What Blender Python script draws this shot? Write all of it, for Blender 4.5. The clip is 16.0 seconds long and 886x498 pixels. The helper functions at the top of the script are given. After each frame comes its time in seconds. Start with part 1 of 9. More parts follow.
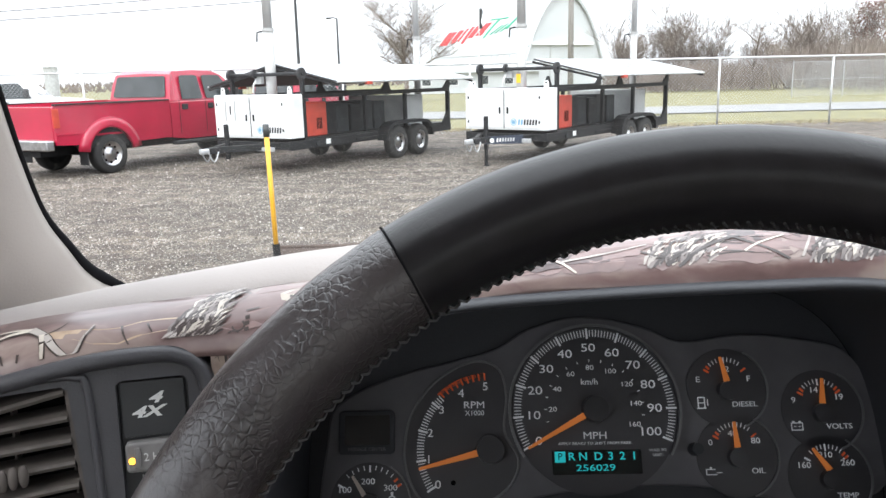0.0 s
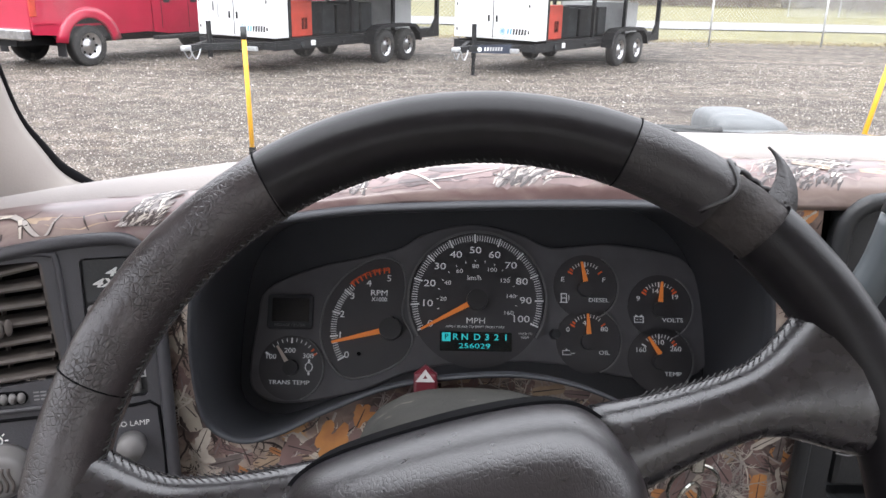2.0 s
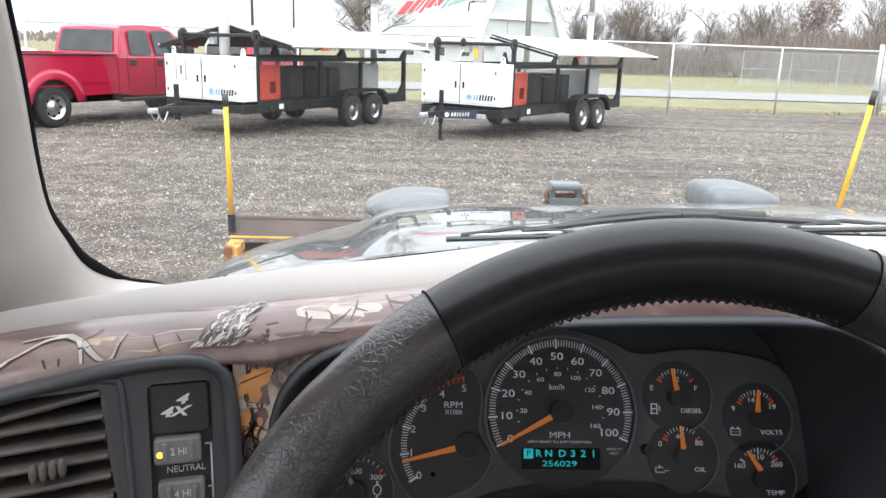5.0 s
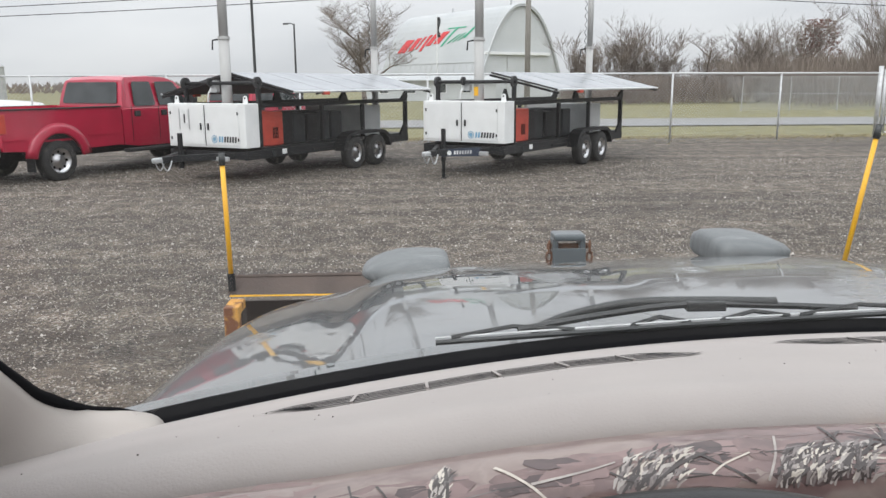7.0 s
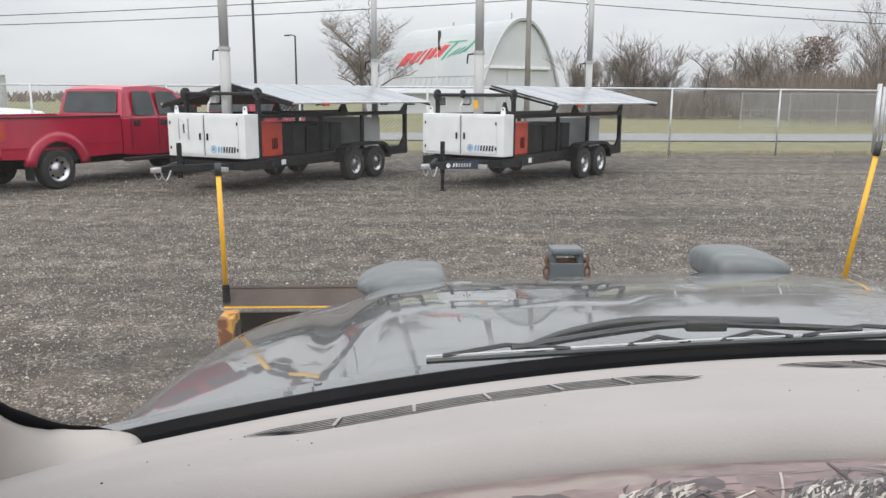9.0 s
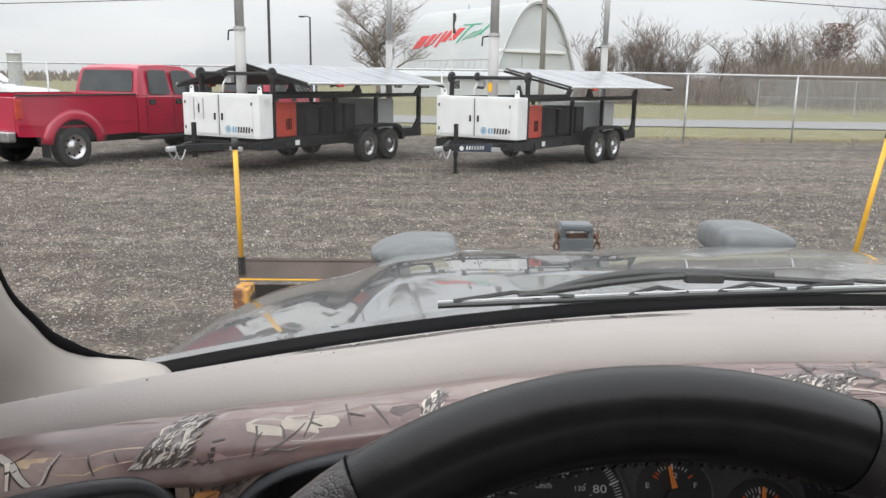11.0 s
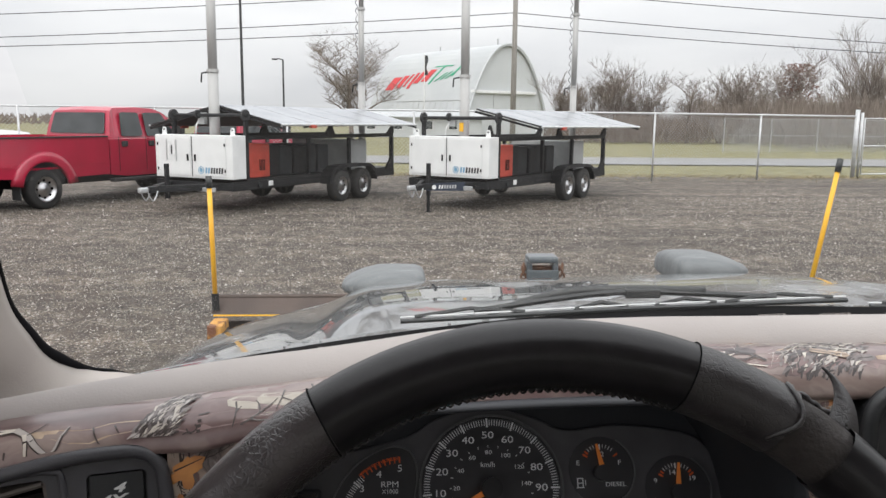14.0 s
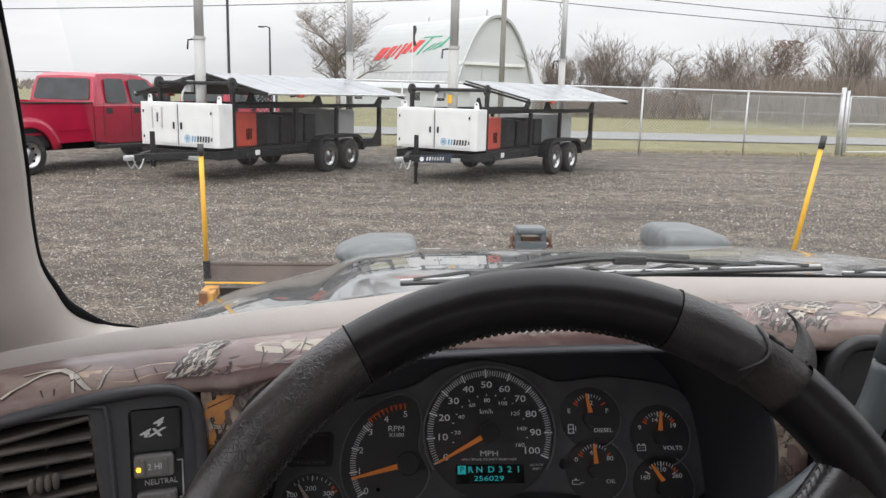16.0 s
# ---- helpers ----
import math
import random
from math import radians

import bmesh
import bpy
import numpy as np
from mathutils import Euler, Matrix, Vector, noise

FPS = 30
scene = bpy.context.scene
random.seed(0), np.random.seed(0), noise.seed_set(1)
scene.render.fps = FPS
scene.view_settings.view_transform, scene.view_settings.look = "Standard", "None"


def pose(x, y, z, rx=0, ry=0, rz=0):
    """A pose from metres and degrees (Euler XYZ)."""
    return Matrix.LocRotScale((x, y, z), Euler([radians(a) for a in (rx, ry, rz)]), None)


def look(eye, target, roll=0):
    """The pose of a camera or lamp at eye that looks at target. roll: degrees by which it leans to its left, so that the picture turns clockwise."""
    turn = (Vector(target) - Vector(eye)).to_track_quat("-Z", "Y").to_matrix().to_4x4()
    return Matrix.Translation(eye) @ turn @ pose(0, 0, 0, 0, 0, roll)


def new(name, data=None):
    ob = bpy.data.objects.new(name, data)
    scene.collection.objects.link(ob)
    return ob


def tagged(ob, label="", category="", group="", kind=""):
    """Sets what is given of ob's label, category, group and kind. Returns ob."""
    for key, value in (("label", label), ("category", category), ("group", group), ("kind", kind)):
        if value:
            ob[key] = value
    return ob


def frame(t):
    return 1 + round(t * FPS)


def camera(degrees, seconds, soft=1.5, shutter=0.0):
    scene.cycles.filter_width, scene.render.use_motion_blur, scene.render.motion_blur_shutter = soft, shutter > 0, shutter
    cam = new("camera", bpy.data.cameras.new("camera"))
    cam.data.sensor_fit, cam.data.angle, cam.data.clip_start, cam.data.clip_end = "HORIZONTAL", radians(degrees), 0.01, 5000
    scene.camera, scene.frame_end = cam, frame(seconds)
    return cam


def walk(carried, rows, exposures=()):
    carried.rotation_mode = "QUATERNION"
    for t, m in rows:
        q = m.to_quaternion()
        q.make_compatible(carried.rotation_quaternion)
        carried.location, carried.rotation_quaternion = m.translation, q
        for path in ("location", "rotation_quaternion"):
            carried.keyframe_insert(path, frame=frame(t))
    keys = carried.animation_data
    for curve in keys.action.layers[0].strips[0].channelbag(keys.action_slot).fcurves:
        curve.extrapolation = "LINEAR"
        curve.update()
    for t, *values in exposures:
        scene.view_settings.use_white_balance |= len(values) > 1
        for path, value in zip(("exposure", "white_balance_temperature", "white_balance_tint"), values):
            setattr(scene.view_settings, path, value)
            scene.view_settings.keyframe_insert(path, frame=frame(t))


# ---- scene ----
cam = camera(58.6, 16.0)
PATH = [
    (0, (-0.086, -0.476, 1.748), (-0.121, 1.478, 1.323), -1.4),
    (0.5, (-0.089, -0.487, 1.747), (-0.181, 1.468, 1.337), -0.1),
    (1, (-0.076, -0.536, 1.761), (-0.119, 1.406, 1.286), 0.2),
    (1.5, (-0.024, -0.574, 1.77), (-0.033, 1.335, 1.175), 0.1),
    (2, (-0.029, -0.578, 1.776), (-0.023, 1.315, 1.13), 1.2),
    (2.5, (-0.039, -0.573, 1.766), (-0.013, 1.307, 1.082), 2.5),
    (3, (-0.05, -0.56, 1.738), (-0.01, 1.31, 1.03), 3.0),
    (3.5, (-0.058, -0.551, 1.733), (-0.006, 1.323, 1.037), 3.0),
    (4, (-0.068, -0.548, 1.744), (0.002, 1.343, 1.096), 2.9),
    (4.5, (-0.098, -0.545, 1.761), (-0.017, 1.366, 1.177), 2.4),
    (5, (-0.114, -0.519, 1.789), (-0.018, 1.416, 1.294), 1.9),
    (7.5, (-0.086, -0.444, 1.848), (-0.015, 1.514, 1.446), -0.5),
    (8, (-0.085, -0.433, 1.846), (-0.01, 1.528, 1.457), -0.2),
    (8.5, (-0.084, -0.408, 1.84), (-0.007, 1.554, 1.459), 0.1),
    (9, (-0.083, -0.423, 1.844), (-0.003, 1.539, 1.465), 0.3),
    (11.5, (-0.0860, -0.479, 1.81), (-0.0390, 1.475, 1.387), 1.0),
    (12, (-0.0880, -0.48, 1.806), (-0.0290, 1.479, 1.41), 0.9),
    (12.5, (-0.0840, -0.498, 1.806), (-0.0090, 1.466, 1.437), 0.6),
    (13, (-0.0700, -0.534, 1.809), (0.0210, 1.434, 1.467), 0.5),
    (13.5, (-0.0690, -0.555, 1.811), (0.0380, 1.416, 1.484), 0.4),
    (14, (-0.0710, -0.562, 1.813), (0.0430, 1.409, 1.493), 0.6),
    (14.5, (-0.0785, -0.571, 1.813), (0.0445, 1.398, 1.484), 0.9),
    (15, (-0.085, -0.591, 1.811), (0.047, 1.375, 1.464), 1.2),
    (15.5, (-0.09, -0.609, 1.812), (0.051, 1.351, 1.443), 1.3),
    (16, (-0.089, -0.609, 1.813), (0.061, 1.347, 1.425), 1.5),
]
EXPOSURES = [(0, 1.54, 6200, 9), (1.0, 1.45, 6300, 11), (1.5, 1.58, 6300, 12), (2.5, 2.0, 6200, 15), (3.5, 2.4, 6250, 16), (4.3, 2.06, 6350, 13), (4.6, 1.88, 6300, 11), (5.0, 1.52, 6200, 9), (7.3, 0.58, 6350, 10), (9.2, 0.58, 6350, 10), (11.3, 0.72, 6450, 10), (13.5, 0.68, 6500, 11), (16, 0.79, 6500, 11)]
walk(cam, [(t, look(eye, target, roll)) for t, eye, target, roll in PATH], EXPOSURES)

# world: flat overcast sky with soft cloud banks
world = bpy.data.worlds.new("overcast")
scene.world = world
world.use_nodes = True
wn, wl = world.node_tree.nodes, world.node_tree.links
wn.clear()
w_out = wn.new("ShaderNodeOutputWorld")
w_bg = wn.new("ShaderNodeBackground")
w_sky = wn.new("ShaderNodeTexSky")
w_sky.sky_type, w_sky.sun_disc = "NISHITA", False
w_sky.sun_elevation, w_sky.sun_rotation = radians(38), radians(150)
w_sky.air_density, w_sky.dust_density = 1.0, 4.0
w_grey = wn.new("ShaderNodeHueSaturation")
w_grey.inputs["Saturation"].default_value = 0.10
w_tc, w_map = wn.new("ShaderNodeTexCoord"), wn.new("ShaderNodeMapping")
w_map.inputs["Scale"].default_value = (1.2, 1.2, 6.0)
w_noise = wn.new("ShaderNodeTexNoise")
w_noise.inputs["Scale"].default_value, w_noise.inputs["Detail"].default_value = 2.2, 5.0
w_ramp = wn.new("ShaderNodeValToRGB")
w_ramp.color_ramp.elements[0].position, w_ramp.color_ramp.elements[0].color = 0.34, (5.3, 5.4, 5.6, 1)
w_ramp.color_ramp.elements[1].position, w_ramp.color_ramp.elements[1].color = 0.66, (6.7, 6.75, 6.8, 1)
w_mix = wn.new("ShaderNodeMix")
w_mix.data_type = "RGBA"
w_mix.inputs["Factor"].default_value = 0.86
wl.new(w_sky.outputs["Color"], w_grey.inputs["Color"])
wl.new(w_tc.outputs["Generated"], w_map.inputs["Vector"])
wl.new(w_map.outputs["Vector"], w_noise.inputs["Vector"])
wl.new(w_noise.outputs["Fac"], w_ramp.inputs["Fac"])
wl.new(w_grey.outputs["Color"], w_mix.inputs[6])
wl.new(w_ramp.outputs["Color"], w_mix.inputs[7])
# overcast skies are about three times brighter overhead than at the horizon
w_sep, w_lift, w_scale = wn.new("ShaderNodeSeparateXYZ"), wn.new("ShaderNodeMath"), wn.new("ShaderNodeVectorMath")
wl.new(w_tc.outputs["Generated"], w_sep.inputs["Vector"])
w_lift.operation, w_lift.use_clamp = "MULTIPLY_ADD", False
w_lift.inputs[1].default_value, w_lift.inputs[2].default_value = 1.30, 0.64
w_clip = wn.new("ShaderNodeMath")
w_clip.operation, w_clip.inputs[1].default_value = "MAXIMUM", 0.0
wl.new(w_sep.outputs["Z"], w_clip.inputs[0])
wl.new(w_clip.outputs[0], w_lift.inputs[0])
w_scale.operation = "SCALE"
wl.new(w_mix.outputs[2], w_scale.inputs[0])
wl.new(w_lift.outputs[0], w_scale.inputs["Scale"])
wl.new(w_scale.outputs["Vector"], w_bg.inputs["Color"])
w_bg.inputs["Strength"].default_value = 0.13
wl.new(w_bg.outputs["Background"], w_out.inputs["Surface"])

sun = new("sun", bpy.data.lights.new("sun", "SUN"))
sun.data.energy, sun.data.angle, sun.data.color = 0.9, radians(30), (1.0, 0.96, 0.9)
sun.matrix_world = look((-10, -14, 22), (0, 0, 0))

# ---- materials ----
def mat(name, base, rough=0.6, metal=0.0, base2=None, scale=8.0, detail=4.0, bump=0.0, bump_scale=60.0, spec=0.5,
        coat=0.0, emit=None, power=0.0, wear=None, wear_scale=3.0, wear_at=0.62, stretch=(1, 1, 1), rough2=None, island=0.0):
    m = bpy.data.materials.new(name)
    m.use_nodes = True
    n, l = m.node_tree.nodes, m.node_tree.links
    b = n["Principled BSDF"]
    b.inputs["Roughness"].default_value, b.inputs["Metallic"].default_value = rough, metal
    b.inputs["Specular IOR Level"].default_value = spec
    b.inputs["Coat Weight"].default_value = coat
    tc, mp = n.new("ShaderNodeTexCoord"), n.new("ShaderNodeMapping")
    mp.inputs["Scale"].default_value = stretch
    l.new(tc.outputs["Object"], mp.inputs["Vector"])
    b2 = base2 or tuple(c * 0.78 for c in base)
    no = n.new("ShaderNodeTexNoise")
    no.inputs["Scale"].default_value, no.inputs["Detail"].default_value = scale, detail
    l.new(mp.outputs["Vector"], no.inputs["Vector"])
    rp = n.new("ShaderNodeValToRGB")
    rp.color_ramp.elements[0].position, rp.color_ramp.elements[0].color = 0.36, (*b2, 1)
    rp.color_ramp.elements[1].position, rp.color_ramp.elements[1].color = 0.64, (*base, 1)
    l.new(no.outputs["Fac"], rp.inputs["Fac"])
    col = rp.outputs["Color"]
    if wear:
        nw = n.new("ShaderNodeTexNoise")
        nw.inputs["Scale"].default_value, nw.inputs["Detail"].default_value = wear_scale, 7.0
        l.new(mp.outputs["Vector"], nw.inputs["Vector"])
        rw = n.new("ShaderNodeValToRGB")
        rw.color_ramp.elements[0].position = wear_at
        rw.color_ramp.elements[1].position = wear_at + 0.08
        l.new(nw.outputs["Fac"], rw.inputs["Fac"])
        mx = n.new("ShaderNodeMix")
        mx.data_type = "RGBA"
        l.new(rw.outputs["Color"], mx.inputs["Factor"])
        l.new(col, mx.inputs[6])
        mx.inputs[7].default_value = (*wear, 1)
        col = mx.outputs[2]
    if island:
        oi, ma = n.new("ShaderNodeObjectInfo"), n.new("ShaderNodeMapRange")
        ma.inputs["To Min"].default_value, ma.inputs["To Max"].default_value = 1 - island, 1 + island
        l.new(oi.outputs["Random"], ma.inputs["Value"])
        hv = n.new("ShaderNodeHueSaturation")
        l.new(ma.outputs["Result"], hv.inputs["Value"])
        l.new(col, hv.inputs["Color"])
        col = hv.outputs["Color"]
    l.new(col, b.inputs["Base Color"])
    if rough2 is not None:
        rr = n.new("ShaderNodeMapRange")
        rr.inputs["To Min"].default_value, rr.inputs["To Max"].default_value = rough, rough2
        l.new(no.outputs["Fac"], rr.inputs["Value"])
        l.new(rr.outputs["Result"], b.inputs["Roughness"])
    if bump:
        nb = n.new("ShaderNodeTexNoise")
        nb.inputs["Scale"].default_value, nb.inputs["Detail"].default_value = bump_scale, 3.0
        l.new(mp.outputs["Vector"], nb.inputs["Vector"])
        bp = n.new("ShaderNodeBump")
        bp.inputs["Strength"].default_value, bp.inputs["Distance"].default_value = min(1.0, bump), 0.6 / bump_scale
        l.new(nb.outputs["Fac"], bp.inputs["Height"])
        l.new(bp.outputs["Normal"], b.inputs["Normal"])
    if emit:
        b.inputs["Emission Color"].default_value, b.inputs["Emission Strength"].default_value = (*emit, 1), power
    return m


def glass_mat(name, tint=(1, 1, 1), haze=0.0, gloss_rough=0.0):
    m = bpy.data.materials.new(name)
    m.use_nodes = True
    n, l = m.node_tree.nodes, m.node_tree.links
    n.remove(n["Principled BSDF"])
    out = n["Material Output"]
    tr, gl = n.new("ShaderNodeBsdfTransparent"), n.new("ShaderNodeBsdfGlossy")
    lw, pw, sc = n.new("ShaderNodeLayerWeight"), n.new("ShaderNodeMath"), n.new("ShaderNodeMath")
    lw.inputs["Blend"].default_value = 0.5
    pw.operation, pw.inputs[1].default_value = "POWER", 5.0
    sc.operation, sc.inputs[1].default_value, sc.inputs[2].default_value = "MULTIPLY_ADD", 0.22, 0.006
    l.new(lw.outputs["Facing"], pw.inputs[0])
    l.new(pw.outputs[0], sc.inputs[0])
    tr.inputs["Color"].default_value = (*tint, 1)
    gl.inputs["Roughness"].default_value = gloss_rough
    mx = n.new("ShaderNodeMixShader")
    l.new(sc.outputs[0], mx.inputs["Fac"])
    l.new(tr.outputs["BSDF"], mx.inputs[1])
    l.new(gl.outputs["BSDF"], mx.inputs[2])
    last = mx.outputs["Shader"]
    if haze:
        df, m2, no, rp = n.new("ShaderNodeBsdfTranslucent"), n.new("ShaderNodeMixShader"), n.new("ShaderNodeTexNoise"), n.new("ShaderNodeMapRange")
        tc, mp = n.new("ShaderNodeTexCoord"), n.new("ShaderNodeMapping")
        mp.inputs["Scale"].default_value = (1.0, 0.45, 0.45)
        df.inputs["Color"].default_value = (0.80, 0.77, 0.72, 1)
        no.inputs["Scale"].default_value, no.inputs["Detail"].default_value = 9.0, 9.0
        rp.inputs["From Min"].default_value, rp.inputs["From Max"].default_value = 0.35, 0.7
        rp.inputs["To Min"].default_value, rp.inputs["To Max"].default_value = haze * 0.6, haze * 1.4
        l.new(tc.outputs["Object"], mp.inputs["Vector"])
        l.new(mp.outputs["Vector"], no.inputs["Vector"])
        l.new(no.outputs["Fac"], rp.inputs["Value"])
        l.new(rp.outputs["Result"], m2.inputs["Fac"])
        l.new(last, m2.inputs[1])
        l.new(df.outputs["BSDF"], m2.inputs[2])
        last = m2.outputs["Shader"]
    l.new(last, out.inputs["Surface"])
    return m


def gravel_mat():
    m = bpy.data.materials.new("gravel_ground")
    m.use_nodes = True
    n, l = m.node_tree.nodes, m.node_tree.links
    b = n["Principled BSDF"]
    tc = n.new("ShaderNodeTexCoord")
    def noise(scale, detail, stretch=(1, 1, 1), rot=0.0):
        mp = n.new("ShaderNodeMapping")
        mp.inputs["Scale"].default_value, mp.inputs["Rotation"].default_value = stretch, (0, 0, rot)
        l.new(tc.outputs["Object"], mp.inputs["Vector"])
        x = n.new("ShaderNodeTexNoise")
        x.inputs["Scale"].default_value, x.inputs["Detail"].default_value = scale, detail
        l.new(mp.outputs["Vector"], x.inputs["Vector"])
        return x.outputs["Fac"]
    def ramp(v, *stops):
        r = n.new("ShaderNodeValToRGB")
        e = r.color_ramp.elements
        e[0].position, e[0].color = stops[0][0], (*stops[0][1], 1)
        e[1].position, e[1].color = stops[-1][0], (*stops[-1][1], 1)
        for p, c in stops[1:-1]:
            e.new(p).color = (*c, 1)
        l.new(v, r.inputs["Fac"])
        return r.outputs["Color"]
    def mixc(f, a, c, kind="MIX"):
        x = n.new("ShaderNodeMix")
        x.data_type, x.blend_type = "RGBA", kind
        if isinstance(f, float):
            x.inputs["Factor"].default_value = f
        else:
            l.new(f, x.inputs["Factor"])
        l.new(a, x.inputs[6])
        l.new(c, x.inputs[7])
        return x.outputs[2]
    vo = n.new("ShaderNodeTexVoronoi")
    vo.inputs["Scale"].default_value = 55.0
    l.new(tc.outputs["Object"], vo.inputs["Vector"])
    sep = n.new("ShaderNodeSeparateColor")
    l.new(vo.outputs["Color"], sep.inputs["Color"])
    stones = ramp(sep.outputs["Red"], (0.0, (0.034, 0.029, 0.025)), (0.50, (0.112, 0.092, 0.073)), (0.84, (0.225, 0.19, 0.155)), (0.93, (0.36, 0.335, 0.305)), (1.0, (0.50, 0.48, 0.445)))
    soil = ramp(noise(9, 8), (0.3, (0.057, 0.044, 0.033)), (0.7, (0.132, 0.107, 0.083)))
    cover = ramp(noise(2.5, 9), (0.38, (0.15, 0.15, 0.15)), (0.6, (0.95, 0.95, 0.95)))
    mixed = mixc(cover, soil, stones)
    v2 = n.new("ShaderNodeTexVoronoi")
    v2.inputs["Scale"].default_value = 21.0
    l.new(tc.outputs["Object"], v2.inputs["Vector"])
    s2 = n.new("ShaderNodeSeparateColor")
    l.new(v2.outputs["Color"], s2.inputs["Color"])
    is_stone = mixc(1.0, ramp(s2.outputs["Green"], (0.72, (0, 0, 0)), (0.74, (1, 1, 1))), ramp(v2.outputs["Distance"], (0.30, (1, 1, 1)), (0.42, (0, 0, 0))), "MULTIPLY")
    mixed = mixc(is_stone, mixed, ramp(s2.outputs["Blue"], (0.0, (0.08, 0.07, 0.062)), (0.6, (0.21, 0.192, 0.172)), (1.0, (0.38, 0.36, 0.33))))
    clods = ramp(noise(3.5, 8), (0.40, (0.62, 0.60, 0.58)), (0.60, (1.25, 1.24, 1.22)))
    mixed = mixc(1.0, mixed, clods, "MULTIPLY")
    tracks = ramp(noise(1.0, 5, (0.10, 1.6, 1), 0.05), (0.36, (0.62, 0.60, 0.58)), (0.62, (1.12, 1.1, 1.08)))
    patches = ramp(noise(0.16, 4), (0.35, (0.82, 0.82, 0.82)), (0.65, (1.1, 1.1, 1.1)))
    col = mixc(1.0, mixc(1.0, mixed, tracks, "MULTIPLY"), patches, "MULTIPLY")
    l.new(col, b.inputs["Base Color"])
    b.inputs["Roughness"].default_value = 0.75
    bp = n.new("ShaderNodeBump")
    bp.inputs["Strength"].default_value, bp.inputs["Distance"].default_value = 0.9, 0.03
    l.new(vo.outputs["Distance"], bp.inputs["Height"])
    bp2 = n.new("ShaderNodeBump")
    bp2.inputs["Strength"].default_value, bp2.inputs["Distance"].default_value = 0.6, 0.06
    l.new(noise(5, 6, (0.5, 1.6, 1)), bp2.inputs["Height"])
    l.new(bp.outputs["Normal"], bp2.inputs["Normal"])
    l.new(bp2.outputs["Normal"], b.inputs["Normal"])
    return m


M = {}
M["gravel"] = gravel_mat()
def stone_mat():
    m = bpy.data.materials.new("gravel_stone")
    m.use_nodes = True
    n, l = m.node_tree.nodes, m.node_tree.links
    g, r = n.new("ShaderNodeNewGeometry"), n.new("ShaderNodeValToRGB")
    e = r.color_ramp.elements
    e[0].position, e[0].color = 0.0, (0.040, 0.034, 0.029, 1)
    e[1].position, e[1].color = 1.0, (0.48, 0.45, 0.41, 1)
    e.new(0.5).color = (0.160, 0.130, 0.103, 1)
    e.new(0.85).color = (0.34, 0.315, 0.285, 1)
    l.new(g.outputs["Random Per Island"], r.inputs["Fac"])
    l.new(r.outputs["Color"], n["Principled BSDF"].inputs["Base Color"])
    n["Principled BSDF"].inputs["Roughness"].default_value = 0.6
    return m


M["stone"] = stone_mat()
M["grass"] = mat("winter_grass", (0.185, 0.172, 0.078), 0.9, base2=(0.115, 0.108, 0.048), scale=1.2, detail=10, bump=0.6, bump_scale=25, wear=(0.27, 0.23, 0.12), wear_scale=0.8)
M["asphalt"] = mat("road_asphalt", (0.22, 0.22, 0.22), 0.8, base2=(0.17, 0.17, 0.17), scale=2, detail=8)
M["white_paint"] = mat("white_painted_steel", (0.72, 0.73, 0.73), 0.35, scale=3, base2=(0.66, 0.67, 0.67), wear=(0.5, 0.48, 0.45), wear_scale=2.2, wear_at=0.72)
M["black_steel"] = mat("black_painted_steel", (0.013, 0.014, 0.016), 0.55, spec=0.3, base2=(0.007, 0.007, 0.008), scale=6, bump=0.1)
M["black_dull"] = mat("dull_black_plastic", (0.022, 0.022, 0.024), 0.7, bump=0.15, bump_scale=200)
M["tyre"] = mat("tyre_rubber", (0.028, 0.027, 0.026), 0.85, base2=(0.02, 0.02, 0.02), scale=12, bump=0.3, wear=(0.07, 0.065, 0.06), wear_scale=4)
M["chrome"] = mat("bright_rim_metal", (0.62, 0.62, 0.63), 0.28, metal=1.0, base2=(0.45, 0.45, 0.46), scale=9)
M["galv"] = mat("galvanised_steel", (0.50, 0.51, 0.52), 0.45, metal=0.6, base2=(0.40, 0.41, 0.42), scale=14)
M["mast"] = mat("brushed_aluminium_mast", (0.40, 0.40, 0.395), 0.55, metal=0.0, base2=(0.34, 0.34, 0.335), scale=5, stretch=(1, 1, 0.2))
M["red_paint"] = mat("red_car_paint", (0.40, 0.012, 0.044), 0.30, base2=(0.345, 0.010, 0.037), scale=2, coat=0.7, wear=(0.30, 0.03, 0.03), wear_scale=2.5, wear_at=0.68)
M["white_car"] = mat("white_car_paint", (0.75, 0.76, 0.77), 0.3, coat=0.5, base2=(0.7, 0.71, 0.72), scale=2)
M["car_glass"] = mat("tinted_car_window", (0.035, 0.042, 0.044), 0.05, base2=(0.022, 0.027, 0.029), scale=3, spec=0.6)
M["gen_red"] = mat("orange_red_generator_panel", (0.50, 0.055, 0.03), 0.5, scale=5)
M["dark_box"] = mat("dark_grey_battery_box", (0.024, 0.027, 0.030), 0.6, spec=0.35, base2=(0.014, 0.016, 0.018), scale=5)
M["grey_box"] = mat("light_grey_cabinet", (0.42, 0.43, 0.43), 0.5, scale=3)
M["panel_top"] = mat("solar_panel_glass", (0.27, 0.285, 0.305), 0.25, base2=(0.22, 0.235, 0.255), scale=1.5, spec=0.7)
M["alu"] = mat("aluminium_frame", (0.66, 0.67, 0.68), 0.4, metal=0.5)
M["fence_pole"] = mat("fence_pipe", (0.55, 0.56, 0.57), 0.5, metal=0.4, base2=(0.45, 0.46, 0.47), scale=10)
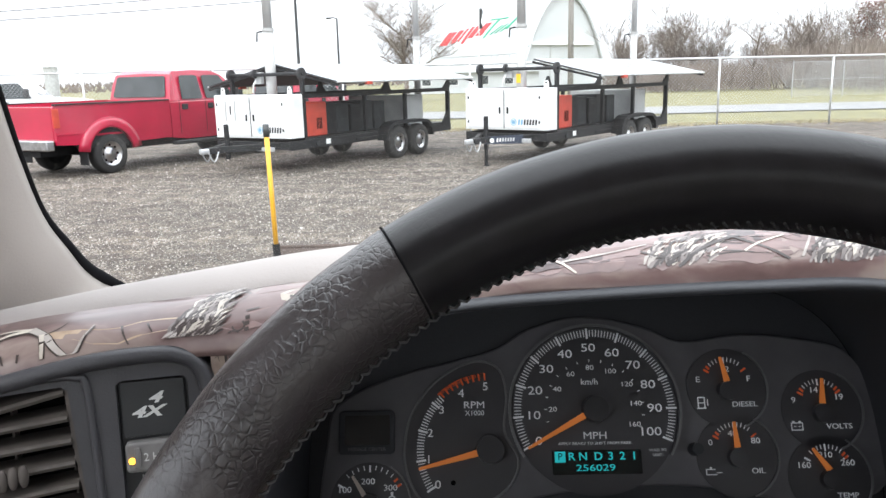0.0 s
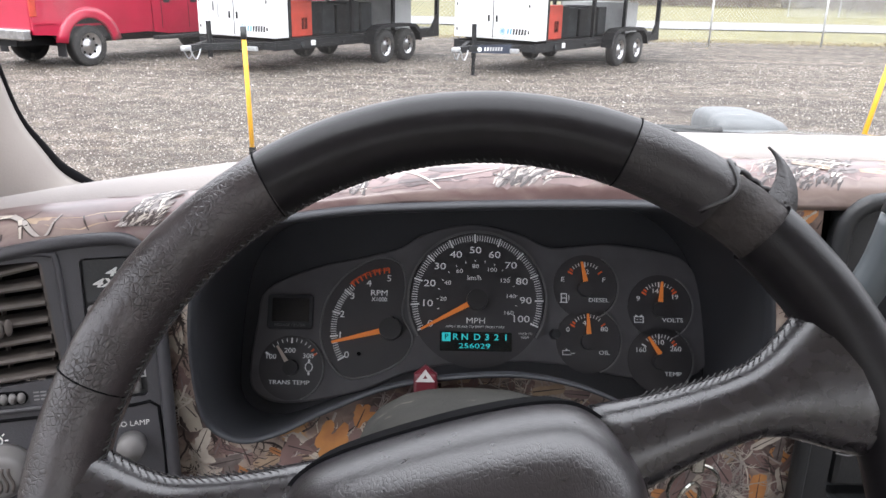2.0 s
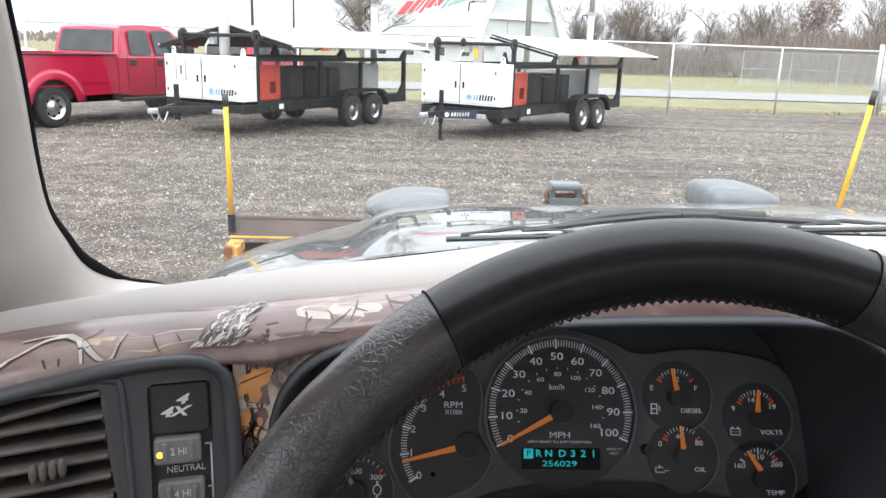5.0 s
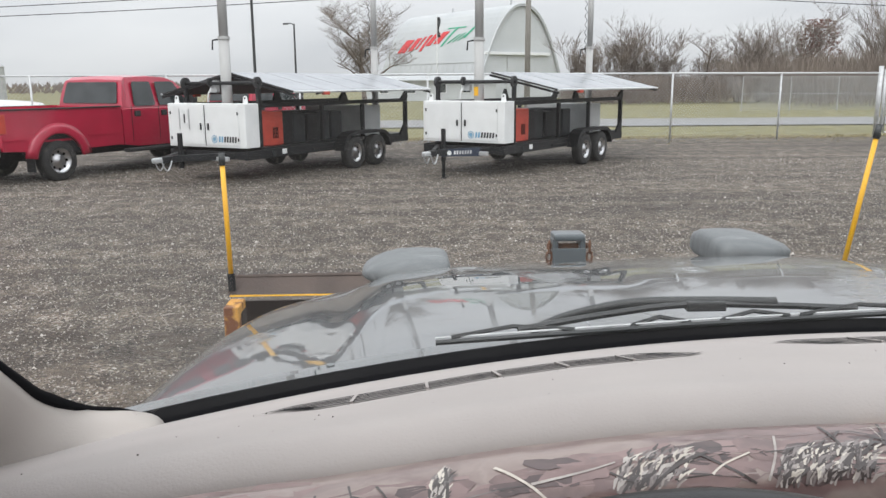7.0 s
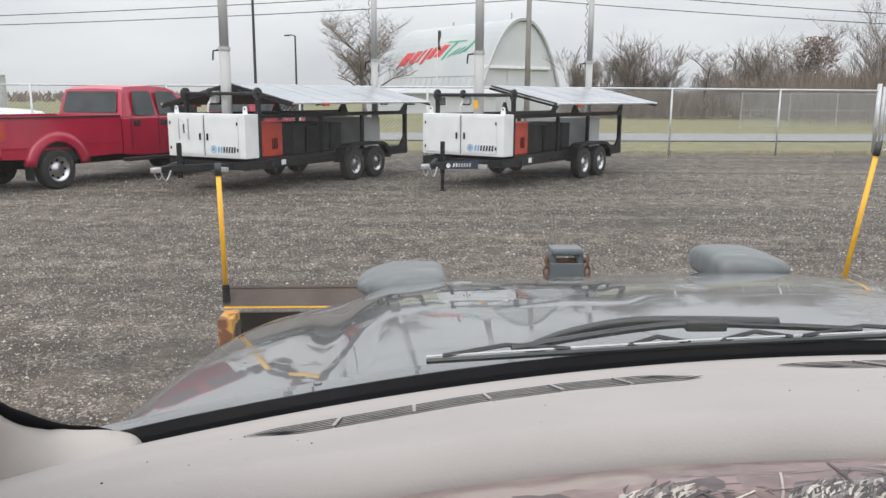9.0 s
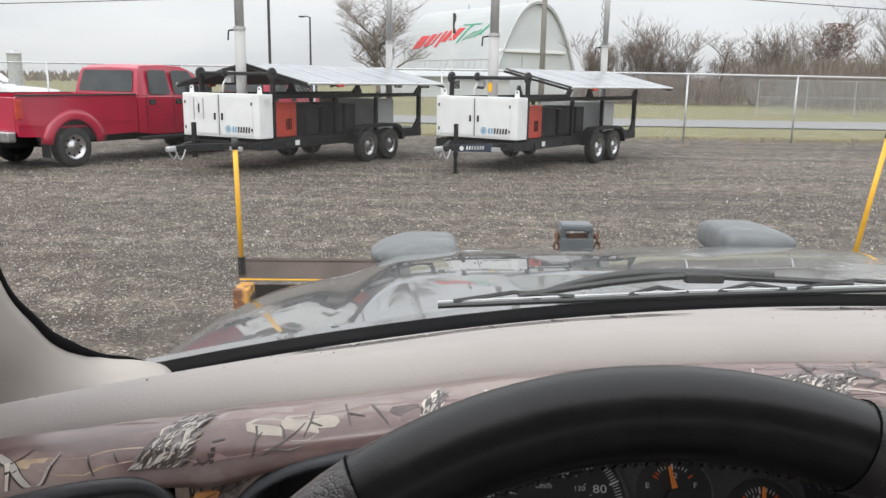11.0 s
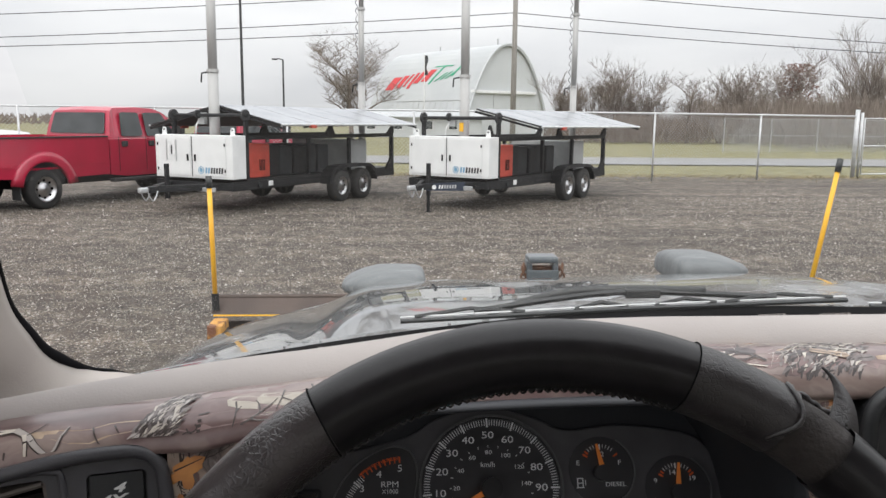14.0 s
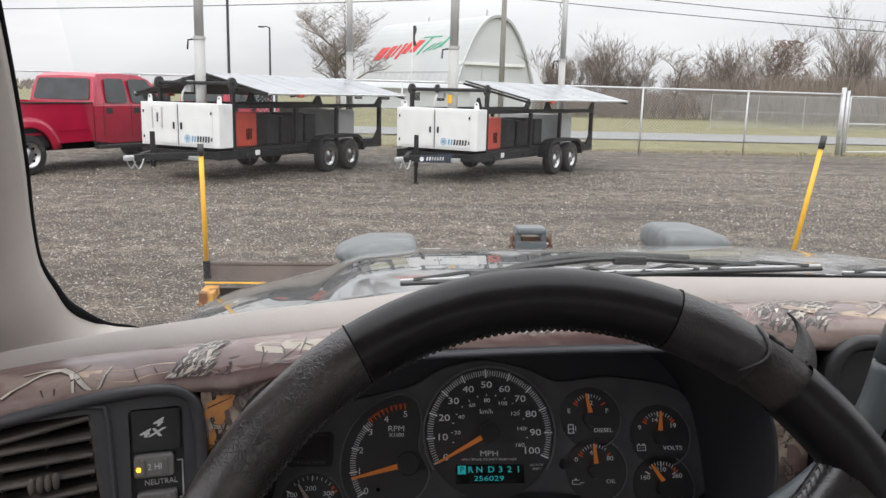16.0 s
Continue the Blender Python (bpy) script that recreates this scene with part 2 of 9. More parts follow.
M["wood_pole"] = mat("weathered_utility_pole", (0.27, 0.255, 0.235), 0.9, base2=(0.19, 0.178, 0.162), scale=8, stretch=(4, 4, 0.3), bump=0.4)
M["wire"] = mat("black_cable", (0.03, 0.03, 0.032), 0.6)
M["barn_white"] = mat("white_barn_sheet", (0.42, 0.435, 0.44), 0.7, base2=(0.375, 0.39, 0.40), scale=0.25, detail=8, wear=(0.33, 0.335, 0.33), wear_scale=0.6, wear_at=0.66, stretch=(1, 1, 0.3))
M["barn_front"] = mat("white_barn_end_wall", (0.50, 0.52, 0.53), 0.7, base2=(0.46, 0.48, 0.49), scale=0.4)
M["trim_white"] = mat("white_trim", (0.74, 0.75, 0.75), 0.6)
M["sign_red"] = mat("red_sign_paint", (0.55, 0.03, 0.035), 0.6, scale=2)
M["sign_green"] = mat("green_sign_paint", (0.03, 0.34, 0.19), 0.6, scale=2)
M["logo_blue"] = mat("blue_decal", (0.17, 0.36, 0.53), 0.5)
M["tongue_blue"] = mat("dark_blue_plate", (0.02, 0.03, 0.055), 0.4)
M["logo_dark"] = mat("charcoal_decal", (0.025, 0.027, 0.03), 0.5)
M["fence_white"] = mat("bright_fence_rail", (0.58, 0.59, 0.60), 0.4, base2=(0.48, 0.49, 0.50), scale=10)
M["bark"] = mat("bare_tree_bark", (0.105, 0.088, 0.075), 0.9, base2=(0.06, 0.05, 0.043), scale=3)
M["twigs"] = mat("bare_twigs", (0.20, 0.165, 0.14), 0.9, base2=(0.13, 0.105, 0.09), scale=0.5)
M["brown_leaf"] = mat("dry_brown_leaves", (0.14, 0.055, 0.035), 0.9, base2=(0.09, 0.035, 0.022), scale=1)
M["yellow_rod"] = mat("yellow_plastic_rod", (0.80, 0.44, 0.02), 0.45, scale=6, base2=(0.7, 0.36, 0.015))
M["plow_paint"] = mat("worn_yellow_plow_steel", (0.62, 0.33, 0.07), 0.6, base2=(0.5, 0.25, 0.05), scale=9, wear=(0.16, 0.06, 0.025), wear_scale=9, wear_at=0.49, bump=0.2)
M["plow_rubber"] = mat("brown_rubber_deflector", (0.085, 0.062, 0.052), 0.8, base2=(0.055, 0.04, 0.034), scale=7, bump=0.3)
M["rust"] = mat("rusty_chain", (0.16, 0.075, 0.04), 0.85, base2=(0.08, 0.04, 0.025), scale=30, bump=0.3)
def hood_mat():
    """Dark grey metallic under clear coat, with patches and runs of beaded water."""
    m = mat("grey_metallic_wet_hood", (0.085, 0.091, 0.094), 0.35, metal=0.0, base2=(0.080, 0.085, 0.089), scale=2.0, coat=1.0)
    n, l = m.node_tree.nodes, m.node_tree.links
    b = n["Principled BSDF"]
    b.inputs["Coat Roughness"].default_value = 0.02
    b.inputs["Coat IOR"].default_value = 1.45
    tc = n.new("ShaderNodeTexCoord")
    def tex(scale, stretch, detail):
        mp, no = n.new("ShaderNodeMapping"), n.new("ShaderNodeTexNoise")
        mp.inputs["Scale"].default_value = stretch
        no.inputs["Scale"].default_value, no.inputs["Detail"].default_value = scale, detail
        l.new(tc.outputs["Object"], mp.inputs["Vector"])
        l.new(mp.outputs["Vector"], no.inputs["Vector"])
        return no.outputs["Fac"]
    wet = n.new("ShaderNodeMapRange")
    wet.inputs["From Min"].default_value, wet.inputs["From Max"].default_value = 0.54, 0.62
    l.new(tex(5.0, (1.0, 0.55, 1.0), 8.0), wet.inputs["Value"])
    rg = n.new("ShaderNodeMapRange")
    rg.inputs["To Min"].default_value, rg.inputs["To Max"].default_value = 0.02, 0.28
    l.new(wet.outputs["Result"], rg.inputs["Value"])
    l.new(rg.outputs["Result"], b.inputs["Coat Roughness"])
    drops, k = n.new("ShaderNodeTexVoronoi"), n.new("ShaderNodeMath")
    drops.inputs["Scale"].default_value = 85.0
    l.new(tc.outputs["Object"], drops.inputs["Vector"])
    k.operation = "MULTIPLY"
    l.new(drops.outputs["Distance"], k.inputs[0])
    l.new(wet.outputs["Result"], k.inputs[1])
    bp = n.new("ShaderNodeBump")
    bp.inputs["Strength"].default_value, bp.inputs["Distance"].default_value = 0.55, 0.002
    l.new(k.outputs[0], bp.inputs["Height"])
    bq = n.new("ShaderNodeBump")
    bq.inputs["Strength"].default_value, bq.inputs["Distance"].default_value = 0.03, 0.003
    l.new(tex(9.0, (1, 0.5, 1), 2.0), bq.inputs["Height"])
    l.new(bp.outputs["Normal"], bq.inputs["Normal"])
    l.new(bq.outputs["Normal"], b.inputs["Coat Normal"])
    return m


M["hood"] = hood_mat()
M["bump_grey"] = mat("faded_grey_plastic_cover", (0.14, 0.15, 0.155), 0.55, base2=(0.11, 0.118, 0.122), scale=12, stretch=(1, 4, 1), wear=(0.2, 0.205, 0.21), wear_scale=10)
M["wiper"] = mat("satin_black_wiper", (0.030, 0.033, 0.034), 0.5, base2=(0.020, 0.022, 0.023), bump=0.1)
M["cowl"] = mat("glossy_wet_cowl_plastic", (0.05, 0.055, 0.058), 0.25, base2=(0.03, 0.033, 0.035), scale=9, coat=1.0)
M["seal"] = mat("black_rubber_seal", (0.006, 0.006, 0.007), 0.9, spec=0.08)
# cab
M["dash_top"] = mat("beige_grey_dash_vinyl", (0.36, 0.328, 0.312), 0.62, base2=(0.33, 0.30, 0.286), scale=6, bump=0.25, bump_scale=600, wear=(0.31, 0.28, 0.265), wear_scale=5, wear_at=0.66)
M["pillar"] = mat("beige_grey_pillar_plastic", (0.40, 0.37, 0.34), 0.6, base2=(0.36, 0.33, 0.305), scale=5, bump=0.2, bump_scale=500)
M["panel_dark"] = mat("charcoal_dash_plastic", (0.052, 0.051, 0.057), 0.42, base2=(0.040, 0.039, 0.044), scale=8, bump=0.25, bump_scale=700, wear=(0.055, 0.05, 0.047), wear_scale=20, wear_at=0.66)
M["panel_black"] = mat("black_console_plastic", (0.022, 0.023, 0.025), 0.45, base2=(0.016, 0.017, 0.018), scale=10, bump=0.2, bump_scale=500)
# near-black: the shade inside slots, gaps and openings is put into this colour
M["slot_black"] = mat("black_part_and_recess_shade", (0.006, 0.006, 0.007), 0.9, spec=0.08)
M["plow_dark"] = mat("rusted_dark_plow_steel", (0.045, 0.032, 0.025), 0.8, base2=(0.025, 0.018, 0.014), scale=9, bump=0.2)
M["slat"] = mat("dusty_vent_slat", (0.095, 0.080, 0.072), 0.7, base2=(0.060, 0.051, 0.046), scale=30, wear=(0.13, 0.11, 0.095), wear_scale=60)
M["bezel"] = mat("matt_black_bezel", (0.046, 0.048, 0.055), 0.55, base2=(0.038, 0.040, 0.046), spec=0.45, bump=0.15, bump_scale=600, wear=(0.035, 0.032, 0.03), wear_scale=90, wear_at=0.70)
M["face"] = mat("charcoal_gauge_face", (0.130, 0.126, 0.136), 0.5, base2=(0.110, 0.107, 0.115), scale=40, bump=0.1, bump_scale=900)
M["hub"] = mat("dark_needle_hub", (0.045, 0.044, 0.048), 0.5)
M["dial"] = mat("black_dial_face", (0.068, 0.066, 0.072), 0.45)
M["dial_ring"] = mat("grey_dial_ring_and_glint", (0.22, 0.22, 0.225), 0.35)
# white and red print and orange needles get a faint added glow, as if backlit
M["mark"] = mat("white_dial_print", (0.72, 0.72, 0.72), 0.6, emit=(0.8, 0.85, 0.9), power=0.05)
M["mark_dim"] = mat("dim_dial_print", (0.20, 0.20, 0.205), 0.6)
M["orange"] = mat("orange_needle", (0.85, 0.27, 0.055), 0.5, emit=(0.9, 0.25, 0.05), power=0.06)
M["redline"] = mat("red_orange_dial_print", (0.75, 0.13, 0.035), 0.5, emit=(0.8, 0.12, 0.03), power=0.04)
M["needle_white"] = mat("pale_needle", (0.75, 0.66, 0.6), 0.5)
M["lcd"] = mat("dark_lcd_window", (0.006, 0.010, 0.011), 0.25)
M["lcd_on"] = mat("teal_lcd_segments", (0.02, 0.25, 0.24), 0.5, emit=(0.03, 0.60, 0.62), power=0.18)
M["screen"] = mat("black_message_screen", (0.010, 0.010, 0.012), 0.25)
def leather_mat(name, base, rough, cell, depth, stretch=(1, 1, 1), spec=0.5, dark=0.55, soft=0.0):
    """Aged leather: a net of fine creases over uneven grain, the creases darker in colour."""
    m = bpy.data.materials.new(name)
    m.use_nodes = True
    n, l = m.node_tree.nodes, m.node_tree.links
    b = n["Principled BSDF"]
    tc, mp = n.new("ShaderNodeTexCoord"), n.new("ShaderNodeMapping")
    mp.inputs["Scale"].default_value = stretch
    l.new(tc.outputs["Object"], mp.inputs["Vector"])
    def tex(scale, detail, src):
        x = n.new("ShaderNodeTexNoise")
        x.inputs["Scale"].default_value, x.inputs["Detail"].default_value = scale, detail
        l.new(src, x.inputs["Vector"])
        return x
    bend, add = tex(cell * 0.35, 3.0, mp.outputs["Vector"]), n.new("ShaderNodeVectorMath")
    add.operation = "MULTIPLY_ADD"
    add.inputs[1].default_value = (1.6 / cell,) * 3
    l.new(bend.outputs["Color"], add.inputs[0])
    l.new(mp.outputs["Vector"], add.inputs[2])
    vo, ed = n.new("ShaderNodeTexVoronoi"), n.new("ShaderNodeMapRange")
    vo.feature = "DISTANCE_TO_EDGE"
    vo.inputs["Scale"].default_value = cell
    l.new(add.outputs["Vector"], vo.inputs["Vector"])
    ed.inputs["From Max"].default_value = 0.16
    l.new(vo.outputs["Distance"], ed.inputs["Value"])
    # creases come and go over the surface
    patch, pr, k = tex(cell * 0.10, 4.0, tc.outputs["Object"]), n.new("ShaderNodeMapRange"), n.new("ShaderNodeMath")
    pr.inputs["From Min"].default_value, pr.inputs["From Max"].default_value = 0.38 + soft, 0.62 + soft
    l.new(patch.outputs["Fac"], pr.inputs["Value"])
    k.operation = "MULTIPLY_ADD"
    inv_ = n.new("ShaderNodeMath")
    inv_.operation, inv_.inputs[0].default_value = "SUBTRACT", 1.0
    l.new(ed.outputs["Result"], inv_.inputs[1])
    l.new(inv_.outputs[0], k.inputs[0])
    l.new(pr.outputs["Result"], k.inputs[1])
    k.inputs[2].default_value = 0.0
    mix = n.new("ShaderNodeMix")
    mix.data_type = "RGBA"
    l.new(k.outputs[0], mix.inputs["Factor"])
    tone, tr = tex(cell * 0.22, 5.0, tc.outputs["Object"]), n.new("ShaderNodeValToRGB")
    tr.color_ramp.elements[0].position, tr.color_ramp.elements[0].color = 0.35, (*[c * 0.75 for c in base], 1)
    tr.color_ramp.elements[1].position, tr.color_ramp.elements[1].color = 0.68, (*[c * 1.2 for c in base], 1)
    l.new(tone.outputs["Fac"], tr.inputs["Fac"])
    l.new(tr.outputs["Color"], mix.inputs[6])
    mix.inputs[7].default_value = (*[c * dark for c in base], 1)
    l.new(mix.outputs[2], b.inputs["Base Color"])
    rg = n.new("ShaderNodeMapRange")
    rg.inputs["To Min"].default_value, rg.inputs["To Max"].default_value = rough * 0.85, rough * 1.25
    l.new(tone.outputs["Fac"], rg.inputs["Value"])
    l.new(rg.outputs["Result"], b.inputs["Roughness"])
    b.inputs["Specular IOR Level"].default_value = spec
    grain = tex(cell * 0.9, 3.0, mp.outputs["Vector"])
    b1, b2 = n.new("ShaderNodeBump"), n.new("ShaderNodeBump")
    b1.inputs["Strength"].default_value, b1.inputs["Distance"].default_value = min(0.6, depth * 1.1), 0.0005
    l.new(grain.outputs["Fac"], b1.inputs["Height"])
    b2.invert = True
    b2.inputs["Strength"].default_value, b2.inputs["Distance"].default_value = depth, 0.0006
    l.new(k.outputs[0], b2.inputs["Height"])
    l.new(b1.outputs["Normal"], b2.inputs["Normal"])
    l.new(b2.outputs["Normal"], b.inputs["Normal"])
    return m


M["leather"] = leather_mat("worn_black_leather", (0.026, 0.023, 0.024), 0.36, 420.0, 0.30, (1, 1, 1), 0.6, 0.7, 0.05)
M["leather_worn"] = leather_mat("cracked_grey_leather", (0.036, 0.029, 0.030), 0.31, 400.0, 0.46, (1, 1, 1), 0.7, 0.6, 0.02)
M["leather_smooth"] = leather_mat("smooth_black_leather", (0.0095, 0.0085, 0.0098), 0.33, 520.0, 0.10, (1, 1, 1), 0.30, 0.9, 0.14)
M["spoke"] = leather_mat("shiny_worn_spoke_leather", (0.017, 0.0145, 0.0165), 0.26, 700.0, 0.12, (1, 1, 1), 0.8, 0.8, 0.06)
M["airbag"] = leather_mat("grained_airbag_cover", (0.021, 0.0175, 0.0195), 0.28, 760.0, 0.16, (1.0, 0.36, 1.0), 0.9, 0.85, -0.16)
for key, coat_ in (("spoke", 0.35), ("airbag", 0.25), ("leather_worn", 0.12), ("leather_smooth", 0.05)):
    M[key].node_tree.nodes["Principled BSDF"].inputs["Coat Weight"].default_value = coat_
    M[key].node_tree.nodes["Principled BSDF"].inputs["Coat Roughness"].default_value = 0.22
M["column"] = mat("dusty_column_shroud", (0.060, 0.058, 0.052), 0.9, base2=(0.040, 0.039, 0.036), scale=14, bump=0.35, bump_scale=400, wear=(0.15, 0.14, 0.115), wear_scale=60, spec=0.25)
M["thread"] = mat("grey_stitching", (0.030, 0.028, 0.028), 0.7)
M["foam"] = mat("torn_leather_backing", (0.036, 0.030, 0.028), 0.75, base2=(0.022, 0.018, 0.017), scale=60, bump=0.5, bump_scale=200)
M["cowl_dirt"] = mat("dark_grit", (0.06, 0.05, 0.042), 0.9)
M["hazard"] = mat("maroon_button", (0.13, 0.014, 0.024), 0.35)
M["white_print"] = mat("white_panel_print", (0.62, 0.62, 0.61), 0.6)
M["button"] = mat("grey_switch_cap", (0.1610, 0.1540, 0.1512), 0.5, scale=20)
M["led"] = mat("amber_indicator", (0.9, 0.4, 0.02), 0.4, emit=(1.0, 0.42, 0.03), power=1.6)
M["lever"] = mat("blue_grey_lever", (0.10, 0.115, 0.125), 0.35)
M["steel"] = mat("keyring_steel", (0.6, 0.58, 0.52), 0.25, metal=1.0)
M["beige_low"] = mat("beige_lower_dash", (0.30, 0.272, 0.248), 0.65, base2=(0.26, 0.235, 0.212), scale=7, bump=0.25, bump_scale=500)
# headliner and seat colours raised so unseen surfaces bounce light onto the dash
M["headliner"] = mat("pale_bounce_headliner", (0.80, 0.78, 0.74), 0.95, scale=40, bump=0.2, bump_scale=300)
M["seat"] = mat("pale_bounce_cloth", (0.50, 0.47, 0.44), 0.95, scale=30)
M["carpet"] = mat("dark_carpet", (0.04, 0.038, 0.036), 1.0, scale=30)
M["windshield"] = glass_mat("windshield_glass", (0.965, 0.975, 0.97), haze=0.010)
M["clear"] = glass_mat("clear_pane", (0.9, 0.93, 0.92))


def camo_mat(name, litter):
    """Printed woodland film: bark, twigs and dead leaves over pale mauve and cream."""
    m = bpy.data.materials.new(name)
    m.use_nodes = True
    n, l = m.node_tree.nodes, m.node_tree.links
    b = n["Principled BSDF"]
    tc = n.new("ShaderNodeTexCoord")
    def tex(kind, scale, stretch=(1, 1, 1), rot=(0, 0, 0), **kw):
        mp = n.new("ShaderNodeMapping")
        mp.inputs["Scale"].default_value, mp.inputs["Rotation"].default_value = stretch, rot
        l.new(tc.outputs["Object"], mp.inputs["Vector"])
        x = n.new(kind)
        x.inputs["Scale"].default_value = scale
        for k, v in kw.items():
            x.inputs[k].default_value = v
        l.new(mp.outputs["Vector"], x.inputs["Vector"])
        return x
    def ramp(v, *stops):
        r = n.new("ShaderNodeValToRGB")
        e = r.color_ramp.elements
        e[0].position, e[0].color = stops[0][0], (*stops[0][1], 1)
        e[1].position, e[1].color = stops[-1][0], (*stops[-1][1], 1)
        for p, c in stops[1:-1]:
            e.new(p).color = (*c, 1)
        l.new(v, r.inputs["Fac"])
        return r.outputs["Color"]
    def mixc(f, a, c):
        x = n.new("ShaderNodeMix")
        x.data_type = "RGBA"
        l.new(f, x.inputs["Factor"])
        if isinstance(a, tuple):
            x.inputs[6].default_value = (*a, 1)
        else:
            l.new(a, x.inputs[6])
        if isinstance(c, tuple):
            x.inputs[7].default_value = (*c, 1)
        else:
            l.new(c, x.inputs[7])
        return x.outputs[2]
    W, B = (1, 1, 1), (0, 0, 0)
    warp = tex("ShaderNodeTexNoise", 22.0, Detail=4.0)
    wv = n.new("ShaderNodeVectorMath")
    wv.operation = "MULTIPLY_ADD"
    wv.inputs[1].default_value = (0.05, 0.05, 0.05)
    l.new(warp.outputs["Color"], wv.inputs[0])
    l.new(tc.outputs["Object"], wv.inputs[2])
    def warped(kind, scale, stretch=(1, 1, 1), rot=(0, 0, 0), **kw):
        x = tex(kind, scale, stretch, rot, **kw)
        mp = x.inputs["Vector"].links[0].from_node
        l.new(wv.outputs["Vector"], mp.inputs["Vector"])
        return x
    def times(a, c):
        x = n.new("ShaderNodeMix")
        x.data_type, x.blend_type = "RGBA", "MULTIPLY"
        x.inputs["Factor"].default_value = 1.0
        l.new(a, x.inputs[6])
        l.new(c, x.inputs[7])
        return x.outputs[2]
    big = warped("ShaderNodeTexNoise", 11.0 if not litter else 26.0, (0.25, 1.7, 1.7) if not litter else (1, 1, 1), Detail=6.0, Distortion=0.4)
    if litter:
        base = ramp(big.outputs["Fac"], (0.34, (0.07, 0.05, 0.045)), (0.46, (0.21, 0.15, 0.13)), (0.56, (0.40, 0.32, 0.265)), (0.70, (0.56, 0.49, 0.42)))
    else:
        base = ramp(big.outputs["Fac"], (0.30, (0.075, 0.042, 0.040)), (0.42, (0.155, 0.098, 0.094)), (0.52, (0.27, 0.21, 0.187)), (0.60, (0.145, 0.092, 0.089)), (0.74, (0.30, 0.245, 0.213)))
    bn = warped("ShaderNodeTexNoise", 70.0, (1.0, 0.5, 0.28), (0, 0.55, 0), Detail=6.0, Roughness=0.7)
    bark = ramp(bn.outputs["Fac"], (0.38, (0.05, 0.038, 0.036)), (0.5, (0.15, 0.122, 0.115)), (0.62, (0.32, 0.29, 0.275)))
    bm_ = warped("ShaderNodeTexNoise", 8.0, (1.5, 1, 0.4), (0, 0.4, 0.6), Detail=3.0)
    col = mixc(ramp(bm_.outputs["Fac"], (0.62 if litter else 0.80, B), (0.66 if litter else 0.84, W)), base, bark)
    # dead leaves, orange and olive
    lv = warped("ShaderNodeTexVoronoi", 30.0, (1, 1, 0.8), (0, 0.5, 0), Randomness=1.0)
    sp = n.new("ShaderNodeSeparateColor")
    l.new(lv.outputs["Color"], sp.inputs["Color"])
    lmask = times(ramp(sp.outputs["Green"], (0.96 if not litter else 0.7, B), (0.97 if not litter else 0.71, W)), ramp(lv.outputs["Distance"], (0.34, W), (0.42, B)))
    leaf = ramp(sp.outputs["Blue"], (0.0, (0.40, 0.17, 0.06)), (0.5, (0.52, 0.30, 0.14)), (1.0, (0.20, 0.21, 0.12)))
    col = mixc(lmask, col, leaf)
    l.new(col, b.inputs["Base Color"])
    b.inputs["Roughness"].default_value = 0.30
    b.inputs["Coat Weight"].default_value, b.inputs["Coat Roughness"].default_value = 0.25, 0.16
    return m


M["camo"] = camo_mat("woodland_camo_film", False)
M["camo_litter"] = camo_mat("leaf_litter_camo_film", True)

# ---- builders ----
def part(name, bm, material, parent=None, label="", smooth=False, m=None):
    me = bpy.data.meshes.new(name)
    bm.to_mesh(me)
    bm.free()
    if smooth:
        me.polygons.foreach_set("use_smooth", [True] * len(me.polygons))
    for x in (material if isinstance(material, (list, tuple)) else [material]):
        me.materials.append(x)
    ob = new(name, me)
    if parent is not None:
        ob.parent = parent
    if m is not None:
        ob.matrix_basis = m
    if label:
        ob["label"] = label
    return ob


def empty(name, m=None):
    ob = new(name)
    ob.empty_display_size = 0.05
    if m is not None:
        ob.matrix_basis = m
    return ob


def add_box(bm, lo, hi, bevel=0.0, seg=2, m=None):
    c = [(a + b) / 2 for a, b in zip(lo, hi)]
    d = [max(1e-5, abs(b - a)) for a, b in zip(lo, hi)]
    r = bmesh.ops.create_cube(bm, size=1.0, matrix=Matrix.Translation(c) @ Matrix.Diagonal((*d, 1)))
    vs = r["verts"]
    if bevel:
        es = list({e for v in vs for e in v.link_edges})
        rb = bmesh.ops.bevel(bm, geom=es, offset=min(bevel, min(d) * 0.45), segments=seg, affect="EDGES", profile=0.5)
        vs = list({v for f in rb["faces"] for v in f.verts} | {v for v in vs if v.is_valid})
    if m is not None:
        bmesh.ops.transform(bm, matrix=m, verts=[v for v in vs if v.is_valid])
    return bm


def box(lo, hi, bevel=0.0, seg=2, m=None):
    return add_box(bmesh.new(), lo, hi, bevel, seg, m)


def add_cyl(bm, p, q, r1, r2=None, seg=16, caps=True):
    p, q = Vector(p), Vector(q)
    d = q - p
    m = Matrix.Translation((p + q) / 2) @ d.to_track_quat("Z", "Y").to_matrix().to_4x4()
    bmesh.ops.create_cone(bm, cap_ends=caps, segments=seg, radius1=r1, radius2=r1 if r2 is None else r2, depth=d.length, matrix=m)
    return bm


def cyl(p, q, r1, r2=None, seg=16):
    return add_cyl(bmesh.new(), p, q, r1, r2, seg)


